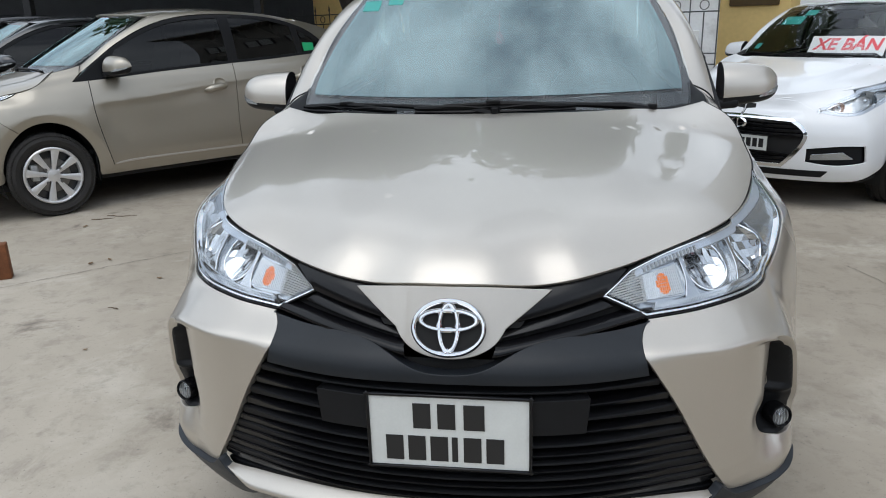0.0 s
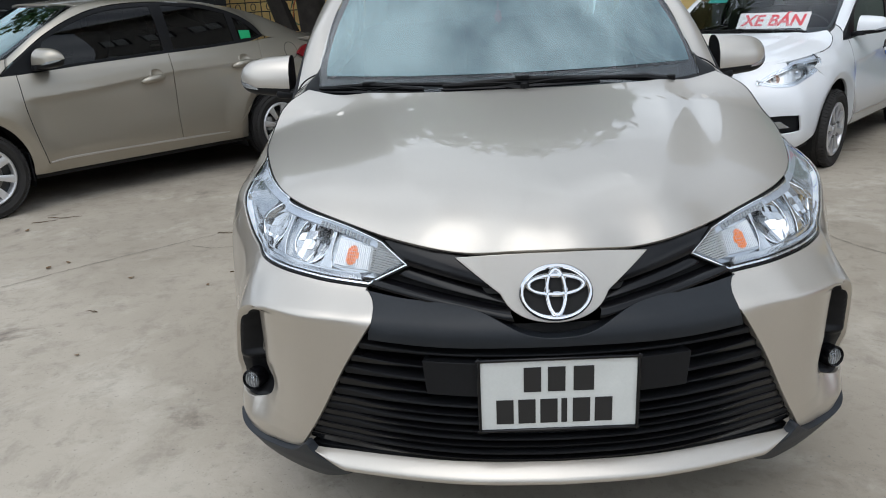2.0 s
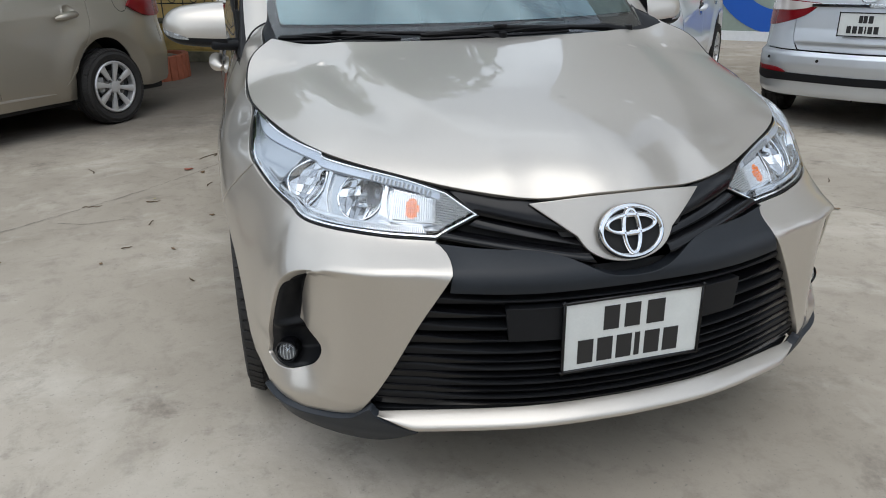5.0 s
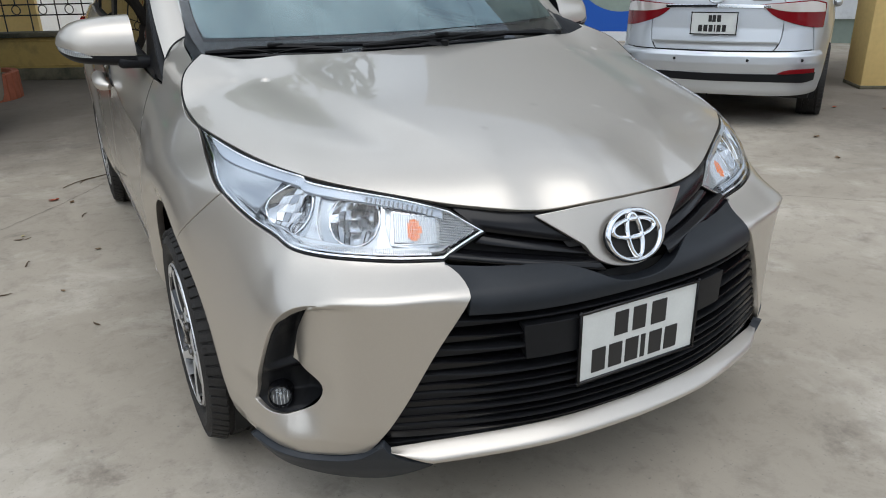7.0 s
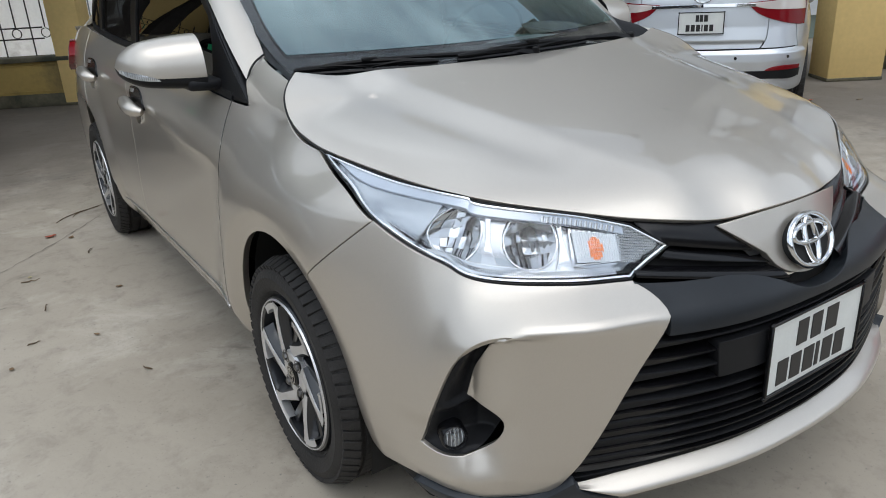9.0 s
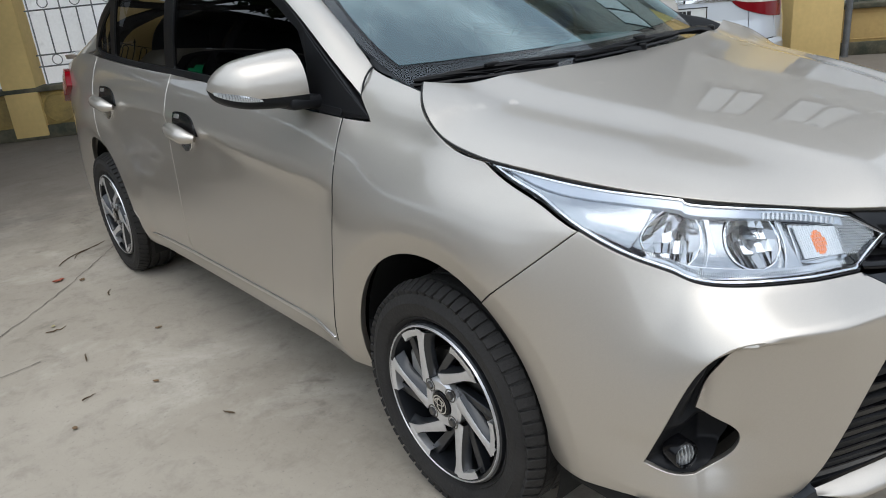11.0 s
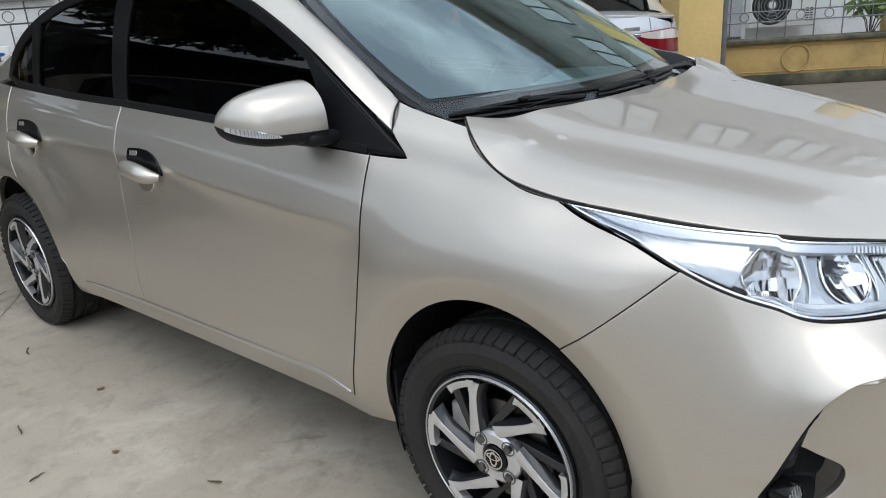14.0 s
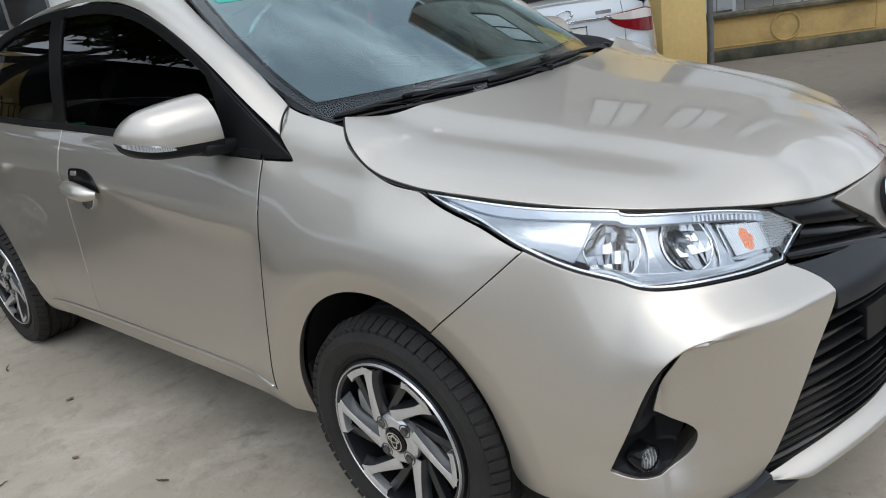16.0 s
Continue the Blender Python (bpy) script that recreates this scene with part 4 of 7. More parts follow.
def door_handle(door, y, z, mirror):
    """Pull handle over a bowl with a chrome guard and a black sill plate."""
    m = -1 if mirror else 1
    h = new("door_handle")
    h.parent = door
    s = float(s_of_y(y))
    p = wrap(s, z)
    guard = loop([(s - .106, z - .004), (s - .096, z + .030), (s - .050, z + .060), (s + .03, z + .070), (s + .088, z + .067)], [(s + .088, z + .067), (s + .102, z + .0)], [(s + .102, z + .0), (s, z - .004), (s - .106, z - .004)])
    panel("handle_guard", guard, wrap, BLACK_GLOSS, h, mirror, .012, .008, 0, .0065, "gloss black guard plate")
    bowl = loop([(s - .056, z - .010), (s, z - .004), (s + .056, z - .010), (s + .042, z - .048), (s, z - .066), (s - .042, z - .048), (s - .056, z - .010)])
    panel("handle_bowl", bowl, wrap, CHROME_DULL, h, mirror, .012, .006, 0, .0075, "bright bowl cover")
    bm = bmesh.new()
    L = []
    for i in range(13):
        f = i / 12 - .5
        q = wrap(s - .006 + .192 * f, z + .002 + .026 * f + .012 * (1 - 4 * f * f) * .5, .012 + .03 * (1 - (2 * f) ** 4))
        L.append((m * q[0], q[1], q[2]))
    rad = [.012 + .016 * (1 - (2 * (i / 12 - .5)) ** 4) for i in range(13)]
    tube(L, rad, 12, bm)
    part("handle_grip", bm, PAINT, h, "champagne pull handle")
    mark = loop([(s + .03, z + .062), (s + .072, z + .061)], [(s + .072, z + .061), (s + .072, z + .049)], [(s + .072, z + .049), (s + .03, z + .050)], [(s + .03, z + .050), (s + .03, z + .062)])
    panel("guard_mark", mark, wrap, SATIN, h, mirror, .012, .001, 0, .0082, "pale printed mark")


def seat(car, x, y):
    st = new("front_seat")
    st.parent = car
    part("seat_cushion", box(.5, .5, .18, (x, y, .55), .06, 3), SEAT, st)
    part("backrest", box(.5, .16, .62, (0, 0, .31), .06, 3, m=Matrix.Translation((x, y + .24, .6)) @ Matrix.Rotation(-.28, 4, "X")), SEAT, st)
    part("headrest", box(.26, .1, .18, (x, y + .46, 1.29), .04, 3), SEAT, st)


def plate(parent, w, h, at, turn, rows, two_line=True):
    """White number plate with its characters as plain bars."""
    pl = new("number_plate")
    pl.parent = parent
    pl.matrix_local = pose(*at, *turn)
    tagged(pl, "white number plate with a dark metal rim")
    part("plate_board", box(w, .003, h, (0, 0, 0), .0), PLATE_WHITE, pl)
    bm = bmesh.new()
    for sx, sz, x, z in ((w + .012, .007, 0, h / 2), (w + .012, .007, 0, -h / 2), (.007, h + .012, w / 2, 0), (.007, h + .012, -w / 2, 0)):
        box(sx, .009, sz, (x, -.002, z), .002, 1, bm)
    part("plate_rim", bm, BLACK_GLOSS, pl)
    for z, hh, ws in rows:
        for x, cw in ws:
            part("plate_bar", box(cw, .0016, hh, (x, -.0024, z), 0), INK, pl)
    return pl


def sedan(car):
    """The body with its parts, nose towards -y, on the ground, under the empty car."""
    for mi in (True, False):
        headlight(car, mi)
        corner = loop(LAMP_LOW, SEAM, [SEAM[-1]] + arch(FRONT_ARCH_Y, 0, .712, .562)[1:], [arch(FRONT_ARCH_Y, 0, .712, .562)[-1], (float(s_of_y(.56)), .29), (.93, .292)], BUMP_LOW, FANG, FANG_TOP)
        panel("front_bumper", corner, wrap, PAINT, car, mi, .0085, .02, .0016, 0, "champagne bumper corner", holes=[VENT])
        fog_vent(car, mi)
        fender = loop(SEAM[::-1], LAMP_BACK, [LAMP_BACK[-1], (1.394, .914), (1.463, .942), (1.535, .982), (1.589, 1.022)], [(1.589, 1.022)] + sy([(1.1, 1.037), (1.18, 1.052), (1.27, 1.073)]),
                      sy([(1.27, 1.073), (1.255, 1.045), (1.235, 1.023)]), sy([(1.235, 1.023), (1.15, .953)]), sy([(1.15, .953), (1.262, .955)]), DOOR_F[::-1],
                      sy([(1.332, .322), (1.285, .285), (1.2275, .262)]), arch(FRONT_ARCH_Y, 0, 1.2275, .712))
        panel("front_wing", fender, wrap, PAINT, car, mi, .013, .02, .0042)
        fd = panel("front_door", loop(DOOR_F, sy([(1.262, .955), (1.507, .968), (1.736, .984), (2.0, .998), (2.452, 1.02)]), DOOR_B[::-1], sy([(2.432, .335), (1.9, .338), (1.42, .335), (1.332, .322)])), wrap, PAINT, car, mi, .013, .02, .0042)
        rd = panel("rear_door", loop(DOOR_B, sy([(2.452, 1.02), (2.8, 1.034), (3.1, 1.052), (3.34, 1.068)]), DOOR_R[::-1], sy([(2.86, .318), (2.7, .33), (2.432, .335)])), wrap, PAINT, car, mi, .013, .02, .0042)
        # dark tube laid in to draw the shade of the door gap
        door_gap = [wrap(a, b, -.0025) for a, b in smooth_line(DOOR_F)]
        part("door_seal", tube([((-1 if mi else 1) * q[0], q[1], q[2]) for q in door_gap], .0030, 6), BLACK_DEEP, car)
        door_handle(fd, 2.255, .829, mi)
        door_handle(rd, 3.105, .879, mi)
        quarter = loop(DOOR_R, sy([(3.34, 1.068), (3.6, 1.078), (3.85, 1.035), (4.1, .985)]), [(float(s_of_y(4.1)), .985), (float(s_of_y(4.12)), .6), (float(s_of_y(4.1)), .26)], sy([(4.1, .26), (3.9, .25), (3.725, .27)]), arch(REAR_ARCH_Y, 0, 3.722, 3.10, .315, .365, .33)[:-1] + [DOOR_R[1]], [DOOR_R[1], DOOR_R[0]])
        panel("rear_wing", quarter, wrap, PAINT, car, mi, .013, .02, .0042)
        panel("sill", loop(sy([(1.235, .268), (1.275, .292), (1.315, .326), (1.4, .343), (1.9, .346), (2.7, .338), (2.86, .332), (2.96, .40), (3.09, .48)]), sy([(3.09, .48), (3.09, .25)]), sy([(3.09, .25), (2.2, .25), (1.235, .25)]), sy([(1.235, .25), (1.235, .268)])), wrap, PAINT, car, mi, .03, .02, .001, -.004)
        panel("sill_moulding", loop(sy([(1.345, .330), (1.42, .3385), (1.9, .3415), (2.7, .3335), (2.88, .323)]), sy([(2.88, .323), (2.7, .3235), (1.9, .3315), (1.42, .3285), (1.345, .3245)])), wrap, SATIN, car, mi, .03, .006, 0, .005, "thin bright moulding along the sill")
        # rear lamps and rear bumper
        panel("tail_lamp", loop([(4.285, .925), (4.37, .985), (4.50, .995), (4.66, .975)], [(4.66, .975), (4.80, .95), (4.86, .85)], [(4.86, .85), (4.66, .825), (4.49, .835)], [(4.49, .835), (4.38, .875), (4.285, .925)]), wrap, RED_LENS, car, mi, .03, .03, 0, .026, "red tail lamp")
        panel("rear_bumper", loop([(float(s_of_y(4.1)), .26), (float(s_of_y(4.12)), .6), (float(s_of_y(4.13)), .62)], [(float(s_of_y(4.13)), .62), (KNOT[-1], .62)], [(KNOT[-1], .62), (KNOT[-1], .24)], [(KNOT[-1], .24), (float(s_of_y(4.1)), .26)]), wrap, PAINT, car, mi, .04, .014, .002)
        panel("boot_face", loop([(float(s_of_y(4.13)), .62), (float(s_of_y(4.1)), .99)], [(float(s_of_y(4.1)), .99), (KNOT[-1], 1.09)], [(KNOT[-1], 1.09), (KNOT[-1], .62)], [(KNOT[-1], .62), (float(s_of_y(4.13)), .62)]), wrap, PAINT, car, mi, .04, .014, .002)
        # glasshouse
        mm = -1 if mi else 1
        rail_in = [(mm * x, y, z) for x, y, z in ((.657, 1.248, 1.060), (.64, 1.36, 1.137), (.630, 1.478, 1.215), (.59, 1.70, 1.338), (.555, 1.86, 1.405), (.545, 2.3, 1.432), (.54, 2.85, 1.402), (.54, 3.2, 1.355), (.54, 3.55, 1.262), (.53, 3.95, 1.105))]
        rail_out = [(mm * x, y, z) for x, y, z in ((.727, 1.215, 1.008), (.722, 1.35, 1.10), (.712, 1.465, 1.178), (.682, 1.71, 1.303), (.648, 2.0, 1.388), (.634, 2.4, 1.415), (.64, 2.8, 1.392), (.664, 3.1, 1.324), (.70, 3.335, 1.197), (.722, 3.42, 1.105), (.737, 3.52, 1.080), (.742, 3.72, 1.058), (.742, 3.93, 1.022))]
        strip("side_rail", rail_in, rail_out, .016, PAINT, car, False, 10, 90, "champagne windscreen pillar and roof rail")
        strip("cowl_side", [(mm * x, y, z) for x, y, z in ((.682, 1.0, 1.000), (.673, 1.06, 1.018), (.675, 1.12, 1.039), (.669, 1.20, 1.055), (.652, 1.275, 1.075))],
              [(mm * x, y, z) for x, y, z in ((.63, 1.06, .998), (.628, 1.10, 1.005), (.630, 1.143, 1.019), (.641, 1.196, 1.047), (.648, 1.262, 1.085))], .003, BLACK_MATTE, car, False, 4, 24, "black plastic corner of the cowl")
        dlo_top = [(1.225, 1.0), (1.465, 1.168), (1.71, 1.295), (2.0, 1.38), (2.4, 1.407), (2.8, 1.385), (3.1, 1.315), (3.33, 1.19), (3.41, 1.10)]
        dlo_bot = [(3.41, 1.10), (3.3, 1.07), (3.0, 1.045), (2.4, 1.018), (2.0, .998), (1.6, .974), (1.28, .955), (1.155, .956)]
        dlo = loop(dlo_top, dlo_bot, [(1.155, .956), (1.225, 1.0)])
        win_f = loop([(1.50, 1.165), (1.71, 1.268), (2.0, 1.355), (2.40, 1.383)], [(2.40, 1.383), (2.425, 1.036)], [(2.425, 1.036), (2.0, 1.016), (1.6, .993), (1.45, .985)], [(1.45, .985), (1.455, 1.08), (1.50, 1.165)])
        win_r = loop([(2.49, 1.385), (2.8, 1.36), (3.06, 1.30)], [(3.06, 1.30), (3.10, 1.07)], [(3.10, 1.07), (2.8, 1.05), (2.51, 1.04)], [(2.51, 1.04), (2.49, 1.385)])
        win_q = loop([(3.12, 1.275), (3.25, 1.20), (3.37, 1.105)], [(3.37, 1.105), (3.3, 1.087), (3.15, 1.073)], [(3.15, 1.073), (3.12, 1.275)])
        panel("window_frame", dlo, house, SEAL, car, mi, .03, .02, 0, .001, "black window frame and pillar trim", holes=[win_f, win_r, win_q])
        for nm, o in (("front_window", win_f), ("rear_window", win_r), ("quarter_window", win_q)):
            ob = panel(nm, o, house, TINTED, car, mi, .04, .0, -.003, -.006, "dark tinted side glass")
        panel("belt_moulding", loop(dlo_bot[1:-1], [(1.28, .955), (1.28, .972)], [(x, z + .017) for x, z in dlo_bot[1:-1]][::-1], [(3.3, 1.087), (3.3, 1.07)]), house, BLACK_MATTE, car, mi, .03, .01, 0, .006, "black belt moulding")
        tri = loop([(1.16, .96), (1.225, 1.0), (1.465, 1.166)], [(1.465, 1.166), (1.45, 1.08), (1.445, .99)], [(1.445, .99), (1.3, .968), (1.16, .96)])
        panel("mirror_sail", tri, house, BLACK_MATTE, car, mi, .03, .01, .001, .004, "black corner trim behind the windscreen pillar")
        part("pillar_seam", tube([(mm * x, y, z) for x, y, z in smooth_line([(.730, 1.211, 1.004), (.702, 1.2265, 1.044), (.660, 1.247, 1.066)])], .0028, 6), BLACK_DEEP, car)
        door_mirror(car, mi)
        # wheel housings
        for cy in (FRONT_ARCH_Y, REAR_ARCH_Y):
            V, F = [], []
            for i in range(25):
                a = math.pi * (-.12 + 1.24 * i / 24)
                for x in (.785, .5):
                    V.append((mm * x, cy + .352 * math.cos(a), .31 + .40 * math.sin(a)))
            for i in range(24):
                F.append((2 * i, 2 * i + 1, 2 * i + 3, 2 * i + 2))
            mesh_object("wheel_housing", V, F, BLACK_DEEP, car)
        part("mud_flap", box(.14, .012, .2, (mm * .725, FRONT_ARCH_Y + .325, .31), .005, 2), BLACK_MATTE, car)
        part("rear_mud_flap", box(.14, .012, .14, (mm * .725, REAR_ARCH_Y + .315, .24), .005, 2), BLACK_MATTE, car)
        # lower bumper trim
        foot = loop([(.585, .322), (.60, .31), (.635, .284), (.70, .268), (.77, .274), (.861, .286), (.92, .286)], [(.92, .286), (.87, .25), (.81, .228), (.71, .203), (.60, .197), (.53, .222), (.482, .250)], [(.482, .250), (.535, .272), (.575, .300), (.585, .322)])
        panel("bumper_foot", foot, wrap, GREY_PLASTIC, car, mi, .015, .02, .001, .014, "slate plastic corner of the lower bumper")
        wing_top = loop([(.19, .768), (.30, .782), (.405, .789)], [(.405, .789), (.345, .737), (.43, .694)], [(.43, .694), (.34, .686), (.244, .682), (.16, .672), (.105, .655)], [(.105, .655), (.11, .69), (.135, .725), (.19, .768)])
        ug = new("upper_grille")
        ug.parent = car
        tagged(ug, "gloss black grille wing between emblem and headlight")
        panel("wing_back", wing_top, wrap, BLACK_DEEP, ug, mi, .02, 0, -.004, -.03)
        grille_bar("wing_bar", [((.40, .788, -.016), (.192, .766, -.016)), ((.408, .786, -.006), (.19, .763, -.004)), ((.346, .743, -.002), (.106, .701, -.003)), ((.345, .740, -.004), (.106, .698, -.005)), ((.345, .736, -.028), (.106, .694, -.028))], BLACK_GLOSS, ug, mi)
        grille_bar("wing_bar", [((.342, .734, -.030), (.11, .693, -.032)), ((.342, .733, -.011), (.11, .691, -.018)), ((.365, .720, -.005), (.095, .679, -.010)), ((.365, .717, -.007), (.095, .676, -.012)), ((.365, .714, -.03), (.095, .673, -.03))], BLACK_GLOSS, ug, mi)
        grille_bar("wing_lower_bar", [((.425, .708, -.03), (.095, .668, -.03)), ((.425, .706, .0), (.095, .666, -.006)), ((.428, .697, .004), (.088, .655, -.002)), ((.428, .693, -.01), (.088, .650, -.012))], BLACK_GLOSS, ug, mi)

    # bonnet and front middle
    front_edge = [tuple(q[:2]) for q in RIM if q[0] > 0]
    rear = [front_edge[-1], (.54, 1.008), (.34, .957), (.17, .931), (0, .924)]
    half = np.concatenate([np.array(front_edge)[1::2], smooth_line(rear)])
    full = np.concatenate([half, (half[::-1] * (-1, 1))[1:]])
    panel("bonnet", full, bonnet, PAINT, car, False, .015, .012, .003, .002, "champagne bonnet mirroring sky")
    # dark strip and tubes put in for the shade of the bonnet gap
    panel("bonnet_seal", full, bonnet, BLACK_DEEP, car, False, .05, 0, .009, -.012, "dark strip for the shade in the bonnet gap", holes=[inward(full, .03)])
    gap = [q for q in front_edge[::3] if q[1] > .70]
    for mm in (-1, 1):
        part("gap_seal", tube([(mm * (q[0] + .0005), q[1], float(hood_z(q[0], q[1])) - .0005) for q in gap], .0024, 6), BLACK_DEEP, car)
    nose_r = loop([(.204, .765), (.10, .7765), (0, .780), (-.10, .7765), (-.204, .765)], [(-.204, .765), (-.150, .727), (-.112, .700)], [(-.112, .700), (-.095, .675), (-.058, .654), (0, .646), (.058, .654), (.095, .675), (.112, .700)], [(.112, .700), (.150, .727), (.204, .765)])
    nose_ob = panel("nose_panel", nose_r, nose, PAINT, car, False, .014, .016, .001, .0, "champagne nose panel round the emblem")
    panel("nose_back", loop([(.19, .764), (0, .774), (-.19, .764)], [(-.19, .764), (-.14, .70)], [(-.14, .70), (.14, .70)], [(.14, .70), (.19, .764)]), nose, BLACK_DEEP, car, False, .03, 0, 0, -.014)
    em = Matrix.Translation((0, .0415, .706)) @ Matrix.Rotation(-.384, 4, "X")
    emb = new("emblem")
    emb.parent = nose_ob
    tagged(emb, "chrome oval emblem on a black mesh disc")
    part("emblem_back", spin([(-.004, .0005), (-.004, .90), (.012, .97)], 48, "Y", m=em @ Matrix.Diagonal((.073, 1, .056, 1))), BLACK_DEEP, emb)

    def oval(rx, rz, dz, w, name):
        bm = bmesh.new()
        pr = []
        for k in range(64):
            a = 2 * math.pi * k / 64
            c, s = math.cos(a), math.sin(a)
            pr.append([bm.verts.new(em @ Vector(((rx + dr) * c, -.008 - dy, dz + (rz + dr) * s))) for dr, dy in ((-w, -.002), (-w * .85, .003), (-w * .3, .006), (w * .3, .006), (w * .85, .003), (w, -.002))])
        for k in range(64):
            for j in range(5):
                bm.faces.new((pr[k][j], pr[k][j + 1], pr[(k + 1) % 64][j + 1], pr[(k + 1) % 64][j]))
        bmesh.ops.recalc_face_normals(bm, faces=bm.faces[:])
        part(name, bm, CHROME_DULL, emb)
    oval(.070, .0535, 0, .0060, "outer_oval")
    oval(.056, .0195, .015, .0062, "cross_oval")
    oval(.0185, .046, .0, .0062, "upright_oval")

    mask = loop([(.436, .690), (.34, .683), (.244, .680), (.164, .671), (.115, .655), (.06, .632), (0, .626), (-.06, .632), (-.115, .655), (-.164, .671), (-.244, .680), (-.34, .683), (-.436, .690)],
                [(-s, z) for s, z in FANG_TOP[::-1]], [(-.396, .645), (-.402, .610)], [(-.402, .610), (-.284, .606), (0, .608), (.284, .606), (.402, .610)], [(.402, .610), (.396, .645)], FANG_TOP)
    panel("grille_mask", mask, wrap, MASK_BLACK, car, False, .02, .03, .001, .001, "matt black band above the grille")
    low = new("lower_grille")
    low.parent = car
    tagged(low, "black slatted lower grille")
    gr = loop([(.402, .624), (0, .624), (-.402, .624)], [(-s, z) for s, z in FANG[::-1]], [(-.62, .292), (-.585, .318)], [(-.585, .318), (0, .325), (.585, .318)], [(.585, .318), (.62, .292)], FANG)
    panel("grille_back", gr, wrap, BLACK_DEEP, low, False, .03, 0, -.01, -.055)
    fz, fs = np.array([z for _, z in FANG])[::1], np.array([s for s, _ in FANG])
    zs = [.582, .549, .518, .489, .461, .439, .420, .402, .383, .365, .346, .329]
    for k, z in enumerate(zs):
        sm = float(np.interp(z, fz, fs)) - .004
        V, F = [], []
        n = 70
        S = np.linspace(-sm, sm, n)
        rise = .012 * np.clip((np.abs(S) - .26) / .2, 0, 1) ** 2
        prof = ((-.045, .0065), (-.006, .0045), (-.001, .0032), (.0, .0005), (-.0035, -.0035), (-.045, -.0045))
        for o, dz in prof:
            V.append(wrap(S, z + dz + rise * (dz > 0), -.012 + o))
        V = np.concatenate(V)
        for i in range(len(prof) - 1):
            for j in range(n - 1):
                F.append((i * n + j, i * n + j + 1, (i + 1) * n + j + 1, (i + 1) * n + j))
        mesh_object("slat", V, [f[::-1] for f in F], BLACK_GLOSS if k % 2 else BLACK_MATTE, low, smooth=False)
    mount = loop([(.285, .566), (-.285, .566)], [(-.285, .566), (-.278, .492)], [(-.278, .492), (.278, .492)], [(.278, .492), (.285, .566)])
    panel("plate_mount", mount, wrap, BLACK_MATTE, low, False, .03, .03, 0, -.007, "flat black plate carrier")
    n = 91
    S = np.linspace(-.572, .572, n)
    cut = np.clip((.572 - np.abs(S)) / .085, 0.0, 1.0)
    V, F = [], []
    prof = ((0, -.012, .004), (.08, .004, .002), (.22, .020, .0), (.38, .033, .0), (.54, .041, 0), (.68, .044, 0), (.80, .041, 0), (.90, .034, 0), (1.0, .020, 0))
    for u, o, up in prof:
        uu = u * cut
        top = .322 - .070 * S * S
        V.append(wrap(S, top - .040 * uu + up, o * .8 * (.35 + .65 * cut) - .004))
    V = np.concatenate(V)
    for i in range(len(prof) - 1):
        F += [(i * n + j, i * n + j + 1, (i + 1) * n + j + 1, (i + 1) * n + j) for j in range(n - 1)]
    mesh_object("bumper_lip", V, [f[::-1] for f in F], PAINT, car, None, "champagne painted lower lip")
    val = loop([(.6, .3), (0, .33), (-.6, .3)], [(-.6, .3), (-.56, .22)], [(-.56, .22), (0, .245), (.56, .22)], [(.56, .22), (.6, .3)])
    panel("valance", val, wrap, BLACK_MATTE, car, False, .04, .02, 0, -.02)
    plate(car, .33, .165, (0, -.004, .496), (0, 0, 0), [(.036, .056, ((-.054, .036), (-.004, .036), (.052, .042))), (-.038, .056, ((-.112, .036), (-.066, .036), (-.02, .036), (.012, .012), (.048, .036), (.094, .036)))])

    # windscreen, wipers, roof, boot
    sh = [(.635, 1.022), (.648, 1.085), (.63, 1.218), (.585, 1.345), (.556, 1.412)]
    ws_half = np.concatenate([smooth_line([(0, 1.004), (.3, 1.005), (.635, 1.022)]), smooth_line(sh)[1:], smooth_line([(.556, 1.412), (.3, 1.43), (0, 1.436)])[1:]])
    ws = np.concatenate([ws_half, (ws_half[::-1] * (-1, 1))[1:-1]])
    glass_ob = panel("windscreen", ws, screen, SCREEN, car, False, .04, 0, 0, 0, "tinted windscreen mirroring clouds")
    glass_ob.visible_shadow = False
    inner = inward(ws, .030)
    inner[:, 1] = np.maximum(inner[:, 1], 1.062)
    panel("windscreen_border", ws, screen, BLACK_GLOSS, car, False, .04, .0, .001, -.010, "black printed glass border", holes=[inner])
    film = panel("sun_film", inner, screen, FILM, car, False, .05, 0, 0, .0015, "teal sun film on the windscreen")
    film.visible_shadow = False
    xs = np.linspace(-.655, .655, 60)
    V, F = [], []
    for k, f in enumerate(np.linspace(0, 1, 6)):
        yh = .918 + .29 * xs * xs
        a = np.stack([xs, yh, hood_z(xs, yh) - .022], 1)
        b = screen(xs, 1.008 + .03 * xs * xs)
        p = a * (1 - f) + b * f
        p[:, 2] -= .010 * math.sin(math.pi * f)
        V.append(p)
    for k in range(5):
        F += [(k * 60 + j, k * 60 + j + 1, (k + 1) * 60 + j + 1, (k + 1) * 60 + j) for j in range(59)]
    mesh_object("cowl", np.concatenate(V), F, BLACK_MATTE, car, None, "black plastic cowl under the windscreen")

    def wiper(pivot, reach, blade0, blade1, z0, z1):
        """Arm from its pivot to the middle of a framed blade that rests on the glass."""
        w = new("wiper")
        w.parent = car

        def on(x, lift, up=0.0):
            f = (x - blade0) / (blade1 - blade0)
            return Vector(tuple(screen(x, z0 + (z1 - z0) * f + up, lift)))
        n = 13
        bx = [blade0 + (blade1 - blade0) * i / (n - 1) for i in range(n)]
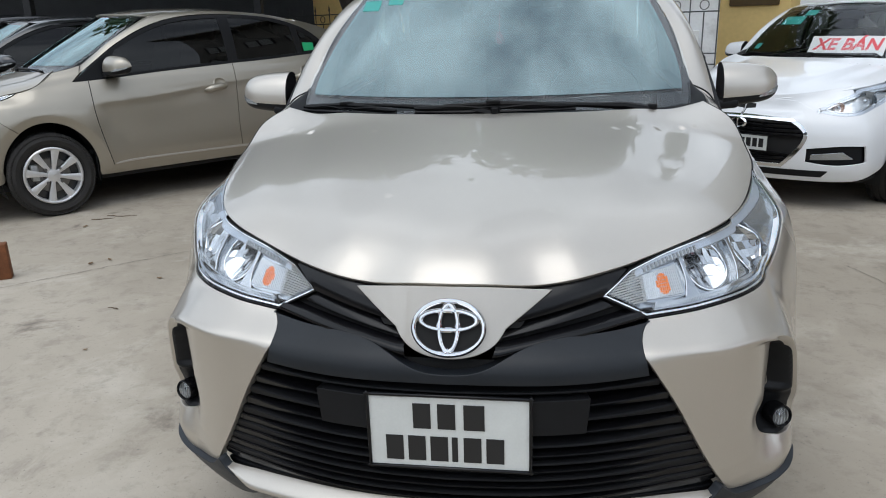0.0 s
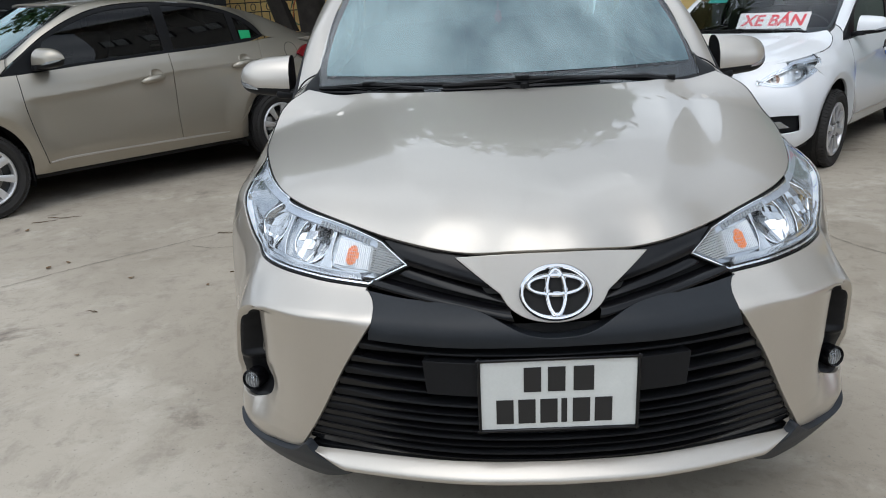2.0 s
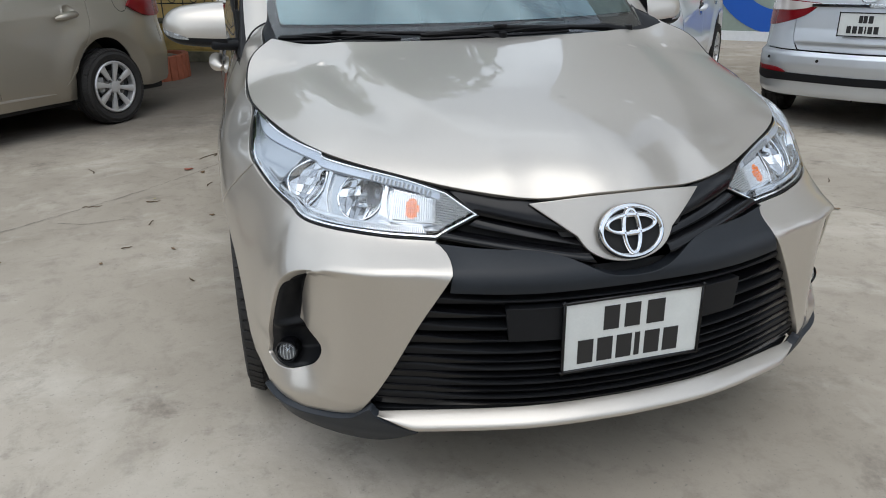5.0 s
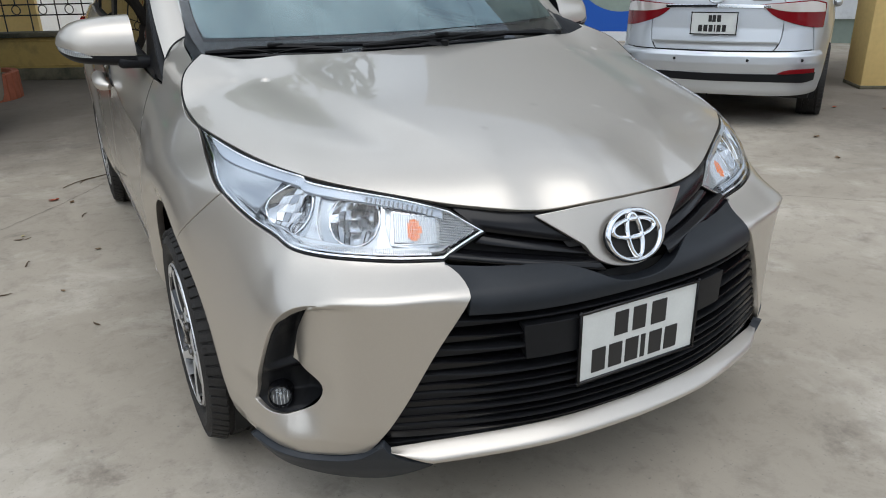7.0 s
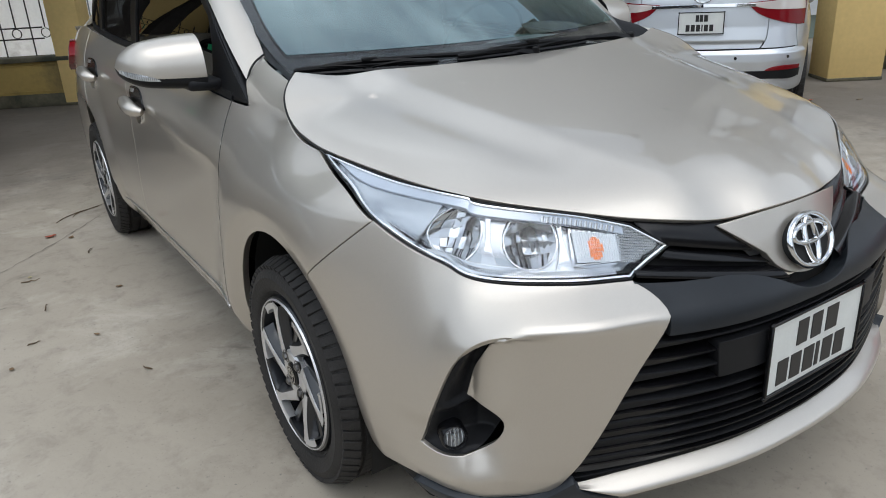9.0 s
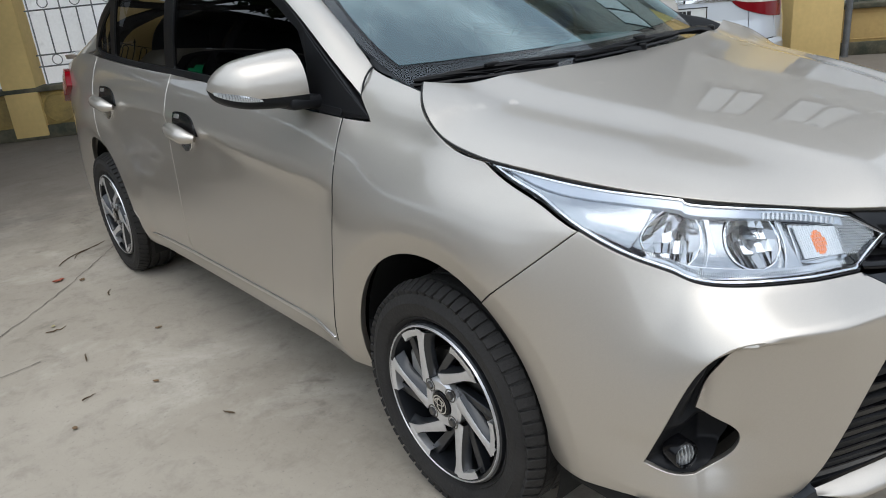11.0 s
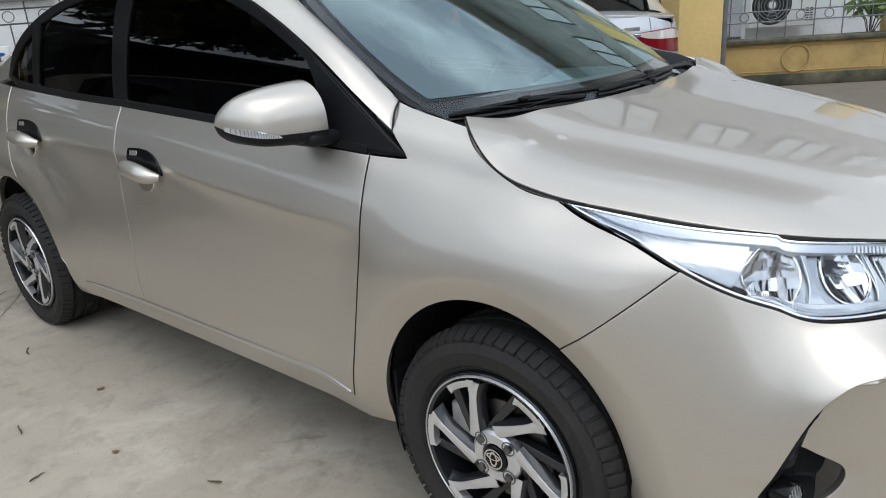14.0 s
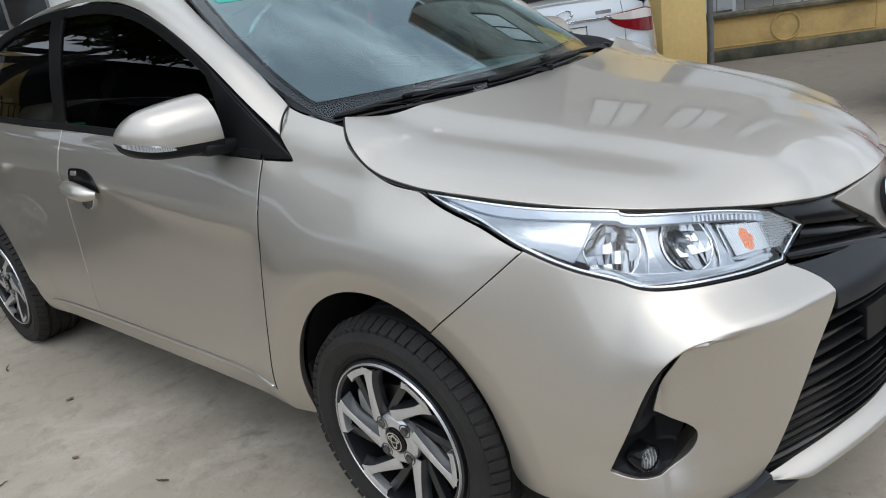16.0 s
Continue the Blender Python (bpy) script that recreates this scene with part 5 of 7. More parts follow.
        part("wiper_rubber", tube([on(x, .006) for x in bx], .0055, 6), SEAL, w)
        part("wiper_blade", tube([on(x, .016, .002 + .004 * math.sin(math.pi * i / (n - 1))) for i, x in enumerate(bx)], [.005] + [.009] * (n - 2) + [.005], 8), WIPER, w)
        for k in (0, 1):
            c = bx[3 + 6 * k]
            hw = abs(blade1 - blade0) * .23
            part("blade_bridge", tube([on(c + hw * (2 * i / 8 - 1), .012 + .011 * math.sin(math.pi * i / 8), .003) for i in range(9)], .005, 6), WIPER, w)
        mid = (blade0 + blade1) / 2
        part("blade_bridge", tube([on(mid + (blade1 - blade0) * .3 * (2 * i / 8 - 1), .022 + .006 * math.sin(math.pi * i / 8), .005) for i in range(9)], .0055, 6), WIPER, w)
        part("blade_clip", box(.045, .013, .011, tuple(on(mid, .033, .006)), .004, 2), WIPER, w)
        base = Vector((pivot, .93 + .30 * pivot * pivot, float(hood_z(pivot, .9 + .29 * pivot * pivot)) + .004))
        knee = base.lerp(on(mid, .031, .006), .35) + Vector((0, .01, .006))
        part("wiper_arm", tube([base, base.lerp(knee, .5) + Vector((0, 0, .006)), knee, on(mid, .031, .006)], [.014, .013, .008, .0045], 8), WIPER, w)
        part("pivot_cap", spin([(-.012, .016), (.016, .015), (.02, .011), (.021, .0005)], 20, "Z", m=Matrix.Translation(base)), WIPER, w)
    wiper(.03, .65, -.63, -.28, 1.014, 1.014)
    wiper(.50, .65, -.22, .27, 1.020, 1.022)

    rf = loop([(.55, 1.86), (.3, 1.70), (0, 1.655), (-.3, 1.70), (-.55, 1.86)], [(-.55, 1.86), (-.545, 2.3), (-.54, 3.2)], [(-.54, 3.2), (0, 3.25), (.54, 3.2)], [(.54, 3.2), (.545, 2.3), (.55, 1.86)])
    panel("roof_panel", rf, roof, PAINT, car, False, .06, .012, .001)
    rs = loop([(.535, 1.325), (0, 1.39), (-.535, 1.325)], [(-.535, 1.325), (-.50, 1.09)], [(-.50, 1.09), (.50, 1.09)], [(.50, 1.09), (.535, 1.325)])
    panel("rear_screen", rs, rear_screen, TINTED, car, False, .06, .0, .001)
    deck = loop([(-.70, 3.62), (-.5, 3.88), (0, 3.95), (.5, 3.88), (.70, 3.62)], [(.70, 3.62), (.73, 3.9), (.70, 4.13), (.5, 4.26), (0, 4.32)], [(0, 4.32), (-.5, 4.26), (-.70, 4.13), (-.73, 3.9), (-.70, 3.62)])
    panel("boot_lid", deck, lambda x, y, off=0.0: np.stack([x, y, 1.125 - .12 * x * x - .14 * np.maximum(y - 3.85, 0) ** 2 + off], -1), PAINT, car, False, .05, .02, .001)

    # dark inner body, cabin
    for mi in (True, False):
        shell = loop(sy([(.70, .715), (.95, .775), (1.21, .62), (1.29, .30)]), sy([(1.29, .30), (1.35, .26)]), sy([(1.35, .26), (2.9, .26)]), sy([(2.9, .26), (3.05, .5)]), sy([(3.05, .5), (3.4, .74), (3.8, .6)]), sy([(3.8, .6), (3.85, .3)]), sy([(3.85, .3), (4.1, .28)]), sy([(4.1, .28), (4.1, .94)]), sy([(4.1, .94), (3.8, 1.0), (3.34, 1.03), (2.4, .99), (1.3, .92), (1.1, .89)]), [(float(s_of_y(1.1)), .89), (1.3, .82), (float(s_of_y(.70)), .715)])
        panel("inner_body", shell, wrap, BLACK_DEEP, car, mi, .06, 0, 0, -.03)
    part("engine_bay", box(1.0, .5, .3, (0, .78, .62), .02), BLACK_DEEP, car)
    part("underbody", box(1.5, 3.7, .06, (0, 2.2, .24), .02), BLACK_DEEP, car)
    bm = bmesh.new()
    n = 24
    rows = []
    for y, z in ((1.02, 1.00), (1.18, 1.01), (1.38, 1.0), (1.52, .96), (1.56, .80), (1.5, .6)):
        rows.append([bm.verts.new((x, y + .35 * x * x * (y < 1.4), z - .05 * abs(x) ** 3 + .025 * math.exp(-((x - .36) / .16) ** 2) * (1.1 < y < 1.5))) for x in np.linspace(-.68, .68, n)])
    for a, b in zip(rows, rows[1:]):
        for j in range(n - 1):
            bm.faces.new((a[j], a[j + 1], b[j + 1], b[j]))
    part("dashboard", bm, DASH, car, "grey dashboard behind the windscreen")
    part("cabin_floor", box(1.4, 2.4, .05, (0, 2.4, .42), .01), BLACK_DEEP, car)
    for x in (-.36, .36):
        seat(car, x, 1.95)
    part("rear_bench", box(1.25, .5, .2, (0, 2.85, .6), .06, 3), SEAT, car)
    part("rear_backrest", box(1.25, .16, .6, (0, 3.18, .9), .06, 3, m=Matrix.Translation((0, .0, 0))), SEAT, car)
    st = spin([(.0, .175), (.012, .182), (.0, .19), (-.012, .182)], 36, "Y", closed=True, m=Matrix.Translation((.36, 1.62, .98)) @ Matrix.Rotation(.42, 4, "X"))
    box(.33, .03, .05, (.36, 1.62, .97), .01, 2, st)
    part("steering_wheel", st, SEAT, car)
    part("inner_mirror", box(.22, .03, .07, (0, 1.66, 1.33), .015, 3), BLACK_GLOSS, car)


# nose towards -y, nose plate at the origin
hero = thing("sedan", "champagne metallic saloon car parked on the concrete yard", "car")
sedan(hero)
for yy in (WHEEL_Y, REAR_Y):
    wheel(hero, (-.737, yy, .302), wheel_rim_hero)
    wheel(hero, (.737, yy, .302), wheel_rim_hero, True)


# ---- ground ----
def concrete():
    m = material("worn_concrete", (0.33, 0.305, 0.27), 0.92, spec=0.05)
    nt = m.node_tree
    b = nt.nodes["Principled BSDF"]
    co = nt.nodes.new("ShaderNodeTexCoord")

    def noise_node(scale, detail, rough, lo, hi, dist=0.0):
        n, r = nt.nodes.new("ShaderNodeTexNoise"), nt.nodes.new("ShaderNodeMapRange")
        n.inputs["Scale"].default_value, n.inputs["Detail"].default_value = scale, detail
        n.inputs["Roughness"].default_value, n.inputs["Distortion"].default_value = rough, dist
        r.inputs["From Min"].default_value, r.inputs["From Max"].default_value = lo, hi
        nt.links.new(co.outputs["Object"], n.inputs["Vector"])
        nt.links.new(n.outputs["Fac"], r.inputs["Value"])
        return r.outputs[0]

    def mix(fac, a, c):
        x = nt.nodes.new("ShaderNodeMixRGB")
        nt.links.new(fac, x.inputs[0])
        for k, v in ((1, a), (2, c)):
            if isinstance(v, tuple):
                x.inputs[k].default_value = (*v, 1)
            else:
                nt.links.new(v, x.inputs[k])
        return x.outputs[0]
    broad = mix(noise_node(0.55, 6, 0.6, 0.35, 0.68, 0.6), (0.345, 0.304, 0.246), (0.490, 0.438, 0.364))
    pale = mix(noise_node(1.6, 8, 0.65, 0.52, 0.80, 0.4), broad, (0.60, 0.552, 0.475))
    damp_and_shade = mix(noise_node(2.1, 9, 0.7, 0.60, 0.70, 0.4), pale, (0.24, 0.21, 0.175))
    mottle = mix(noise_node(7.5, 10, 0.75, 0.50, 0.92, 0.3), damp_and_shade, (0.20, 0.175, 0.145))
    # two broad dark patches: by the right fence; painted shade under tree and shed
    wob, darkened = noise_node(0.9, 7, 0.7, 0.2, 0.8), mottle
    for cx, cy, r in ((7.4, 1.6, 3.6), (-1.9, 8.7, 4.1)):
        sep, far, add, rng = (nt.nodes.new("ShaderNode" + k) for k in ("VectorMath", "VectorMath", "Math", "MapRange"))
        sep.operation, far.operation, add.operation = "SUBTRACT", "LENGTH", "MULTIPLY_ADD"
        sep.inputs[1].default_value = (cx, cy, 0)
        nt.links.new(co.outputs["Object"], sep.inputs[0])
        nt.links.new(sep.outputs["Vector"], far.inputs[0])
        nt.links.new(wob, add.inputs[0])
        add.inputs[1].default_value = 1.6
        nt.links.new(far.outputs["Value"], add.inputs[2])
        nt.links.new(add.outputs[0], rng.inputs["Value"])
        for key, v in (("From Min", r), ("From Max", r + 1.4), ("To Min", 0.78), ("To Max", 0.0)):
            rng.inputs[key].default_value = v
        darkened = mix(rng.outputs[0], darkened, (0.13, 0.115, 0.098))
    damp_and_shade = darkened
    grain = mix(noise_node(60, 5, 0.6, 0.62, 0.75), damp_and_shade, (0.22, 0.205, 0.185))
    pits = mix(noise_node(220, 3, 0.5, 0.68, 0.75), grain, (0.14, 0.13, 0.12))
    nt.links.new(pits, b.inputs["Base Color"])
    bp, bn = nt.nodes.new("ShaderNodeBump"), nt.nodes.new("ShaderNodeTexNoise")
    bn.inputs["Scale"].default_value, bn.inputs["Detail"].default_value = 35, 8
    bp.inputs["Strength"].default_value, bp.inputs["Distance"].default_value = 0.18, 0.01
    nt.links.new(co.outputs["Object"], bn.inputs["Vector"])
    nt.links.new(bn.outputs["Fac"], bp.inputs["Height"])
    nt.links.new(bp.outputs["Normal"], b.inputs["Normal"])
    return m


def wall_paint(name, color, dirt=(0.12, 0.1, 0.07), lo=0.55, hi=0.8):
    """Weathered limewash: blotches and stains over a painted wall."""
    m = material(name, color, 0.85, vary=0.12, scale=1.5, bump=0.1, bump_scale=25)
    nt = m.node_tree
    b = nt.nodes["Principled BSDF"]
    base = b.inputs["Base Color"].links[0].from_socket
    co, n, r, x = (nt.nodes.new("ShaderNode" + k) for k in ("TexCoord", "TexNoise", "MapRange", "MixRGB"))
    n.inputs["Scale"].default_value, n.inputs["Detail"].default_value, n.inputs["Roughness"].default_value = 1.7, 9, 0.7
    r.inputs["From Min"].default_value, r.inputs["From Max"].default_value = lo, hi
    x.inputs[2].default_value = (*dirt, 1)
    nt.links.new(co.outputs["Object"], n.inputs["Vector"])
    nt.links.new(n.outputs["Fac"], r.inputs["Value"])
    nt.links.new(r.outputs[0], x.inputs[0])
    nt.links.new(base, x.inputs[1])
    nt.links.new(x.outputs[0], b.inputs["Base Color"])
    return m


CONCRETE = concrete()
YELLOW = wall_paint("yellow_limewash", (0.72, 0.52, 0.21), (0.36, 0.25, 0.10), 0.6, 0.95)
YELLOW_OLD = wall_paint("stained_yellow_limewash", (0.46, 0.32, 0.10), (0.10, 0.085, 0.05), 0.45, 0.72)
WALL_PLAIN = wall_paint("weathered_grey_wall", (0.20, 0.185, 0.16), (0.10, 0.10, 0.09), 0.45, 0.7)
WHITEWASH = wall_paint("white_limewash", (0.74, 0.76, 0.78), (0.4, 0.4, 0.4))
MOSS = wall_paint("mossy_plinth", (0.16, 0.14, 0.09), (0.04, 0.045, 0.03), 0.4, 0.6)
IRON = material("grey_painted_iron", (0.17, 0.18, 0.19), 0.5, 0.3, vary=0.3, scale=12)
IRON_DARK = material("dark_iron", (0.03, 0.03, 0.032), 0.55, 0.3, vary=0.3, scale=12)
SHED = material("dark_corrugated_metal", (0.035, 0.037, 0.04), 0.6, 0.2, vary=0.3, scale=3)
CARCASS = material("white_enamel", (0.72, 0.73, 0.72), 0.4, vary=0.06, scale=5)
BLUE = material("blue_sign_paint", (0.01, 0.10, 0.48), 0.4)
RED = material("red_sign_paint", (0.45, 0.02, 0.03), 0.4)
LEAF = material("leaf_green", (0.07, 0.13, 0.03), 0.55, vary=0.4, scale=6)
BARK = material("bark", (0.035, 0.028, 0.022), 0.9, vary=0.4, scale=10, bump=0.4, bump_scale=30)
BRICK = material("red_hollow_brick", (0.36, 0.11, 0.06), 0.85, vary=0.25, scale=9, bump=0.15, bump_scale=80)
RUST = material("rusty_iron", (0.20, 0.075, 0.03), 0.8, 0.2, vary=0.4, scale=20, bump=0.3, bump_scale=60)

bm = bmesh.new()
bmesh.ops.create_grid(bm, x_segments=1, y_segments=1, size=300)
tagged(part("ground", bm, CONCRETE), "worn beige concrete yard with stains, joints and painted-in tree shade", "ground", kind="structure")


def run(p, q):
    """Frame along a wall from p to q: x along it, y away behind it."""
    d = Vector((q[0] - p[0], q[1] - p[1], 0))
    return Matrix.Translation((p[0], p[1], 0)) @ Matrix.Rotation(math.atan2(d.y, d.x), 4, "Z"), d.length


def low_wall(name, p, q, ring_at=(), coat=None):
    """A low yellow wall with plinth, moulded panel and cap, and an iron fence on it."""
    coat = coat or YELLOW
    m, L = run(p, q)
    w = new(name)
    w.matrix_world = m
    tagged(w, "low yellow plastered wall with a mossy plinth", "wall", kind="structure")
    part("wall_body", box(L, .18, .50, (L / 2, .09, .25), .004), coat, w)
    part("plinth", box(L, .24, .14, (L / 2, .08, .07), .012, 2), MOSS, w)
    part("wall_cap", box(L + .02, .28, .055, (L / 2, .08, .527), .012, 2), MOSS, w, "stained cap of the wall")
    bm = bmesh.new()
    for x0, x1, z0, z1 in ((.1, L - .1, .45, .462), (.1, L - .1, .165, .177), (.1, .112, .17, .46), (L - .112, L - .1, .17, .46)):
        box(x1 - x0, .012, z1 - z0, ((x0 + x1) / 2, -.004, (z0 + z1) / 2), .003, 1, bm)
    part("panel_moulding", bm, coat, w)
    for x in ring_at:
        bm = spin([(-.012, .145), (-.018, .155), (-.012, .168), (0, .174), (0, .138)], 40, "Y", m=Matrix.Translation((x, 0, .318)))
        part("ring_moulding", bm, coat, w)
    return w


def iron_fence(p, q, mat, label, top=1.46, bottom=.555, pitch=.16):
    """Round bars between rails, with rings in the bands and spear tips."""
    m, L = run(p, q)
    f = thing("iron_fence", label, "fence")
    f.matrix_world = m
    for z in (bottom + .19, bottom + .31, top - .14, top):
        part("rail", tube([(0, .09, z), (L, .09, z)], .009, 6), mat, f)
    n = int(L / pitch)
    for k in range(n + 1):
        x = .04 + k * pitch
        if k % 2 == 0:
            bar = part("bar", tube([(x, .09, bottom), (x, .09, top + .05)], .0075, 6), mat, f)
            part("spear_tip", spin([(top + .045, .004), (top + .06, .014), (top + .10, .009), (top + .15, .0005)], 8, "Z", m=Matrix.Translation((x, .09, 0))), mat, bar)
        else:
            part("bar", tube([(x, .09, bottom + .31), (x, .09, top - .14)], .0075, 6), mat, f)
            for z in (bottom + .25, top - .07):
                part("ring", spin([(-.005, .046), (.005, .046), (.005, .055), (-.005, .055)], 20, "Y", closed=True, m=Matrix.Translation((x, .09, z))), mat, f)
    return f


def pillar(name, at, turn, w, d, h, label):
    p = thing(name, label, "pillar", (*at, 0), turn, kind="structure")
    part("shaft", box(w, d, h, (w / 2, d / 2, h / 2), .012, 2), YELLOW, p)
    part("foot", box(w + .012, d + .012, .035, (w / 2, d / 2, .0175), .008, 2), MOSS, p, "mossy foot of the pillar")
    return p


TURN_L = math.degrees(math.atan2(-.49, .87))
TURN_R = math.degrees(math.atan2(-.84, .55))
low_wall("wall_back", (-4.6, 11.17), (2.05, 7.43), [.9, 2.6, 5.4, 6.9], YELLOW_OLD)
iron_fence((-4.5, 11.11), (-.45, 8.83), IRON_DARK, "dark iron fence with rings on the yellow wall")
iron_fence((.0, 8.58), (2.0, 7.46), IRON, "grey iron fence with rings before a white house")
pillar("pillar_back", (-.36, 8.72), TURN_L, .34, .34, 2.6, "stained yellow gate pillar")
gate_post = pillar("pillar_sign", (2.0, 7.35), TURN_L, .72, .4, 2.7, "yellow pillar with a dark name board")
part("name_board", box(.5, .04, .34, (.36, -.02, 1.53), .01, 2), material("dark_board", (0.09, 0.055, 0.02), 0.5, vary=0.2), gate_post, "dark wooden name board")
pillar("pillar_gate", (5.906, 3.34), -35.8, .535, .43, 2.8, "clean yellow gate pillar")
# darker yellow: the shade on the right wall is put into its paint
YELLOW_SHADED = wall_paint("shaded_yellow_limewash", (0.52, 0.36, 0.14), (0.24, 0.17, 0.07), 0.5, 0.85)
low_wall("wall_right", (6.95, 3.55), (8.2, 1.68), [1.15], YELLOW_SHADED)
iron_fence((6.97, 3.52), (8.2, 1.68), IRON, "grey iron fence with rings beside the gate")
pillar("pillar_right", (8.19, 1.72), TURN_R, .36, .36, 2.6, "yellow wall pillar")
low_wall("wall_far", (8.4, 1.4), (11.5, -3.3))
part("gate_pole", tube([(6.97, 3.24, 0), (6.97, 3.24, 2.6)], .035, 16), IRON)
tagged(bpy.data.objects["gate_pole"], "grey steel pole before the wall", "pole")


# ---- buildings behind ----
def slab(name, p, q, h, mat, label, thick=.2, z0=0.0):
    m, L = run(p, q)
    ob = part(name, box(L, thick, h, (L / 2, thick / 2, z0 + h / 2), .0), mat, None, label, False)
    ob.matrix_world = m
    return tagged(ob, label, "wall", kind="structure")


slab("wall_white_house", (-1.2, 15.5), (8.2, 11.0), 3.6, WHITEWASH, "white plastered house wall behind the fence")
slab("wall_yellow_house", (-9.0, 13.4), (-1.0, 11.9), 3.4, YELLOW, "yellow plastered house wall behind the fence")
slab("wall_right_house", (8.6, 3.54), (11.2, -.4), 3.4, WHITEWASH, "white house wall beyond the fence")
shop = slab("wall_shop", (5.2, 10.2), (12.6, 2.35), 3.4, material("pale_green_glazing", (0.28, 0.34, 0.30), 0.25, vary=0.12, scale=1.2), "pale green shop front with a round painted sign")
slab("trim_shop", (5.2, 10.17), (8.15, 7.04), .14, WHITEWASH, "pale base strip of the shop front", .04)
sm, _ = run((5.2, 10.2), (12.6, 2.35))
white_front = part("trim_shop_front", box(6.4, .05, 3.04, (7.5, -.03, 1.86), .004, 1), WHITEWASH, None, "white panels over a low green glass strip")
white_front.matrix_world = sm
tagged(white_front, "white panels over a low green glass strip", "wall", kind="structure")
emb = thing("painted_sign", "round blue and red sign painted on the shop front", "sign")
emb.matrix_world = sm
CX, CZ = 2.75, 1.22
for nm, r0, r1, a0, a1, mat, dy in (("blue_arc", .78, 1.12, 115, 330, BLUE, -.012), ("red_disc", .0, .5, 0, 360, RED, -.012)):
    bm = bmesh.new()
    n = 40
    ring = []
    for k in range(n + 1):
        a = math.radians(a0 + (a1 - a0) * k / n)
        ring.append([bm.verts.new((CX + r * math.cos(a), dy, CZ + r * math.sin(a))) for r in (max(r0, .001), r1)])
    for u, v in zip(ring, ring[1:]):
        bm.faces.new((u[0], u[1], v[1], v[0]))
    part(nm, bm, mat, emb, smooth=False)
UPPER = wall_paint("weathered_upper_wall", (0.42, 0.40, 0.365), (0.25, 0.245, 0.225), 0.45, 0.7)
for nm, p, q in (("wall_right_storeys", (7.7, 4.9), (11.2, -.4)), ("wall_shop_storeys", (5.2, 10.2), (12.6, 2.35))):
    slab(nm, p, q, 5.2, UPPER, "weathered upper storeys of a house", .2, 3.4)
slab("roof_right_house", (6.9, 4.3), (10.4, -1.0), .16, UPPER, "flat overhanging roof of a house", 2.6, 8.6)
for k in range(4):
    m_, L_ = run((7.7, 4.9), (11.2, -.4))
    w_ = thing("window_upper", "pale framed window in an upper storey", "window", kind="structure")
    w_.matrix_world = m_ @ Matrix.Translation((.9 + 1.5 * k, 0, 5.2))
    part("pane", box(.9, .03, 1.2, (0, -.02, 0)), CARCASS, w_)
    for x in (-.47, 0, .47):
        part("window_frame", box(.05, .06, 1.25, (x, -.035, 0), .005, 1), IRON_DARK, w_)
    for z in (-.62, .62):
        part("window_frame", box(1.0, .06, .05, (0, -.036, z), .005, 1), IRON_DARK, w_)
slab("wall_shed", (-13.5, 8.8), (-3.9, 11.6), 3.2, SHED, "dark corrugated wall of an open shelter")
sh = slab("roof_shed", (-13.5, 6.6), (-3.5, 9.5), .12, SHED, "dark shelter roof", 3.2, 2.75)
for x, y in ((-4.1, 9.6), (-7.2, 8.75), (-10.4, 7.8)):
    post = part("shelter_post", box(.11, .11, 2.75, (x, y, 1.375), .008, 1), IRON_DARK)
    tagged(post, "dark steel post of the shelter", "post", "shelter posts")


def air_conditioner(at, turn, k=1.0):
    a = thing("air_conditioner", "white outdoor air conditioner with a round fan grille", "air conditioner", at, turn, "outdoor units")
    part("case", box(.82 * k, .3, .56 * k, (0, .15, .28 * k), .02, 3), CARCASS, a)
    part("fan_recess", spin([(-.004, .001), (-.004, .225 * k), (-.012, .235 * k), (0, .245 * k)], 40, "Y", m=Matrix.Translation((-.14 * k, 0, .28 * k))), IRON_DARK, a)
    for r in (.05, .09, .13, .17, .21):
        part("grille_ring", spin([(-.014, r * k), (-.018, (r + .006) * k), (-.014, (r + .012) * k)], 32, "Y", m=Matrix.Translation((-.14 * k, 0, .28 * k))), IRON, a)
    part("grille_hub", spin([(-.02, .0005), (-.02, .04 * k), (-.012, .045 * k)], 24, "Y", m=Matrix.Translation((-.14 * k, 0, .28 * k))), CARCASS, a)
    part("maker_mark", spin([(-.003, .0005), (-.003, .05), (0, .052)], 28, "Y", m=Matrix.Translation((.26 * k, 0, .44 * k)) @ Matrix.Diagonal((1.7, 1, .6, 1))), BLUE, a, "blue oval maker's mark")
    for z in [.07 + .03 * i for i in range(6)]:
        for x in (.3, .35):
            part("vent_slot", box(.035 * k, .004, .012, (x * k, -.002, z * k)), IRON_DARK, a)
    return a


air_conditioner((2.45, 13.35, .45), TURN_L + 5)
air_conditioner((8.42, 3.02, .62), TURN_R)


def window(at, turn, w, h):
    wn_ = thing("window_house", "barred dark window in a white wall", "window", at, turn, kind="structure")
    part("pane", box(w, .02, h, (0, -.02, 0)), material("dark_pane", (0.02, 0.022, 0.025), 0.1), wn_)
    for x in (-w / 2, 0, w / 2):
        part("window_frame", box(.05, .05, h + .05, (x, -.035, 0), .005, 1), IRON, wn_)
    for z in (-h / 2, h / 2):
        part("window_frame", box(w + .05, .05, .05, (0, -.036, z), .005, 1), IRON, wn_)


window((3.1, 13.42, 2.15), TURN_L + 1.2, 1.3, .9)

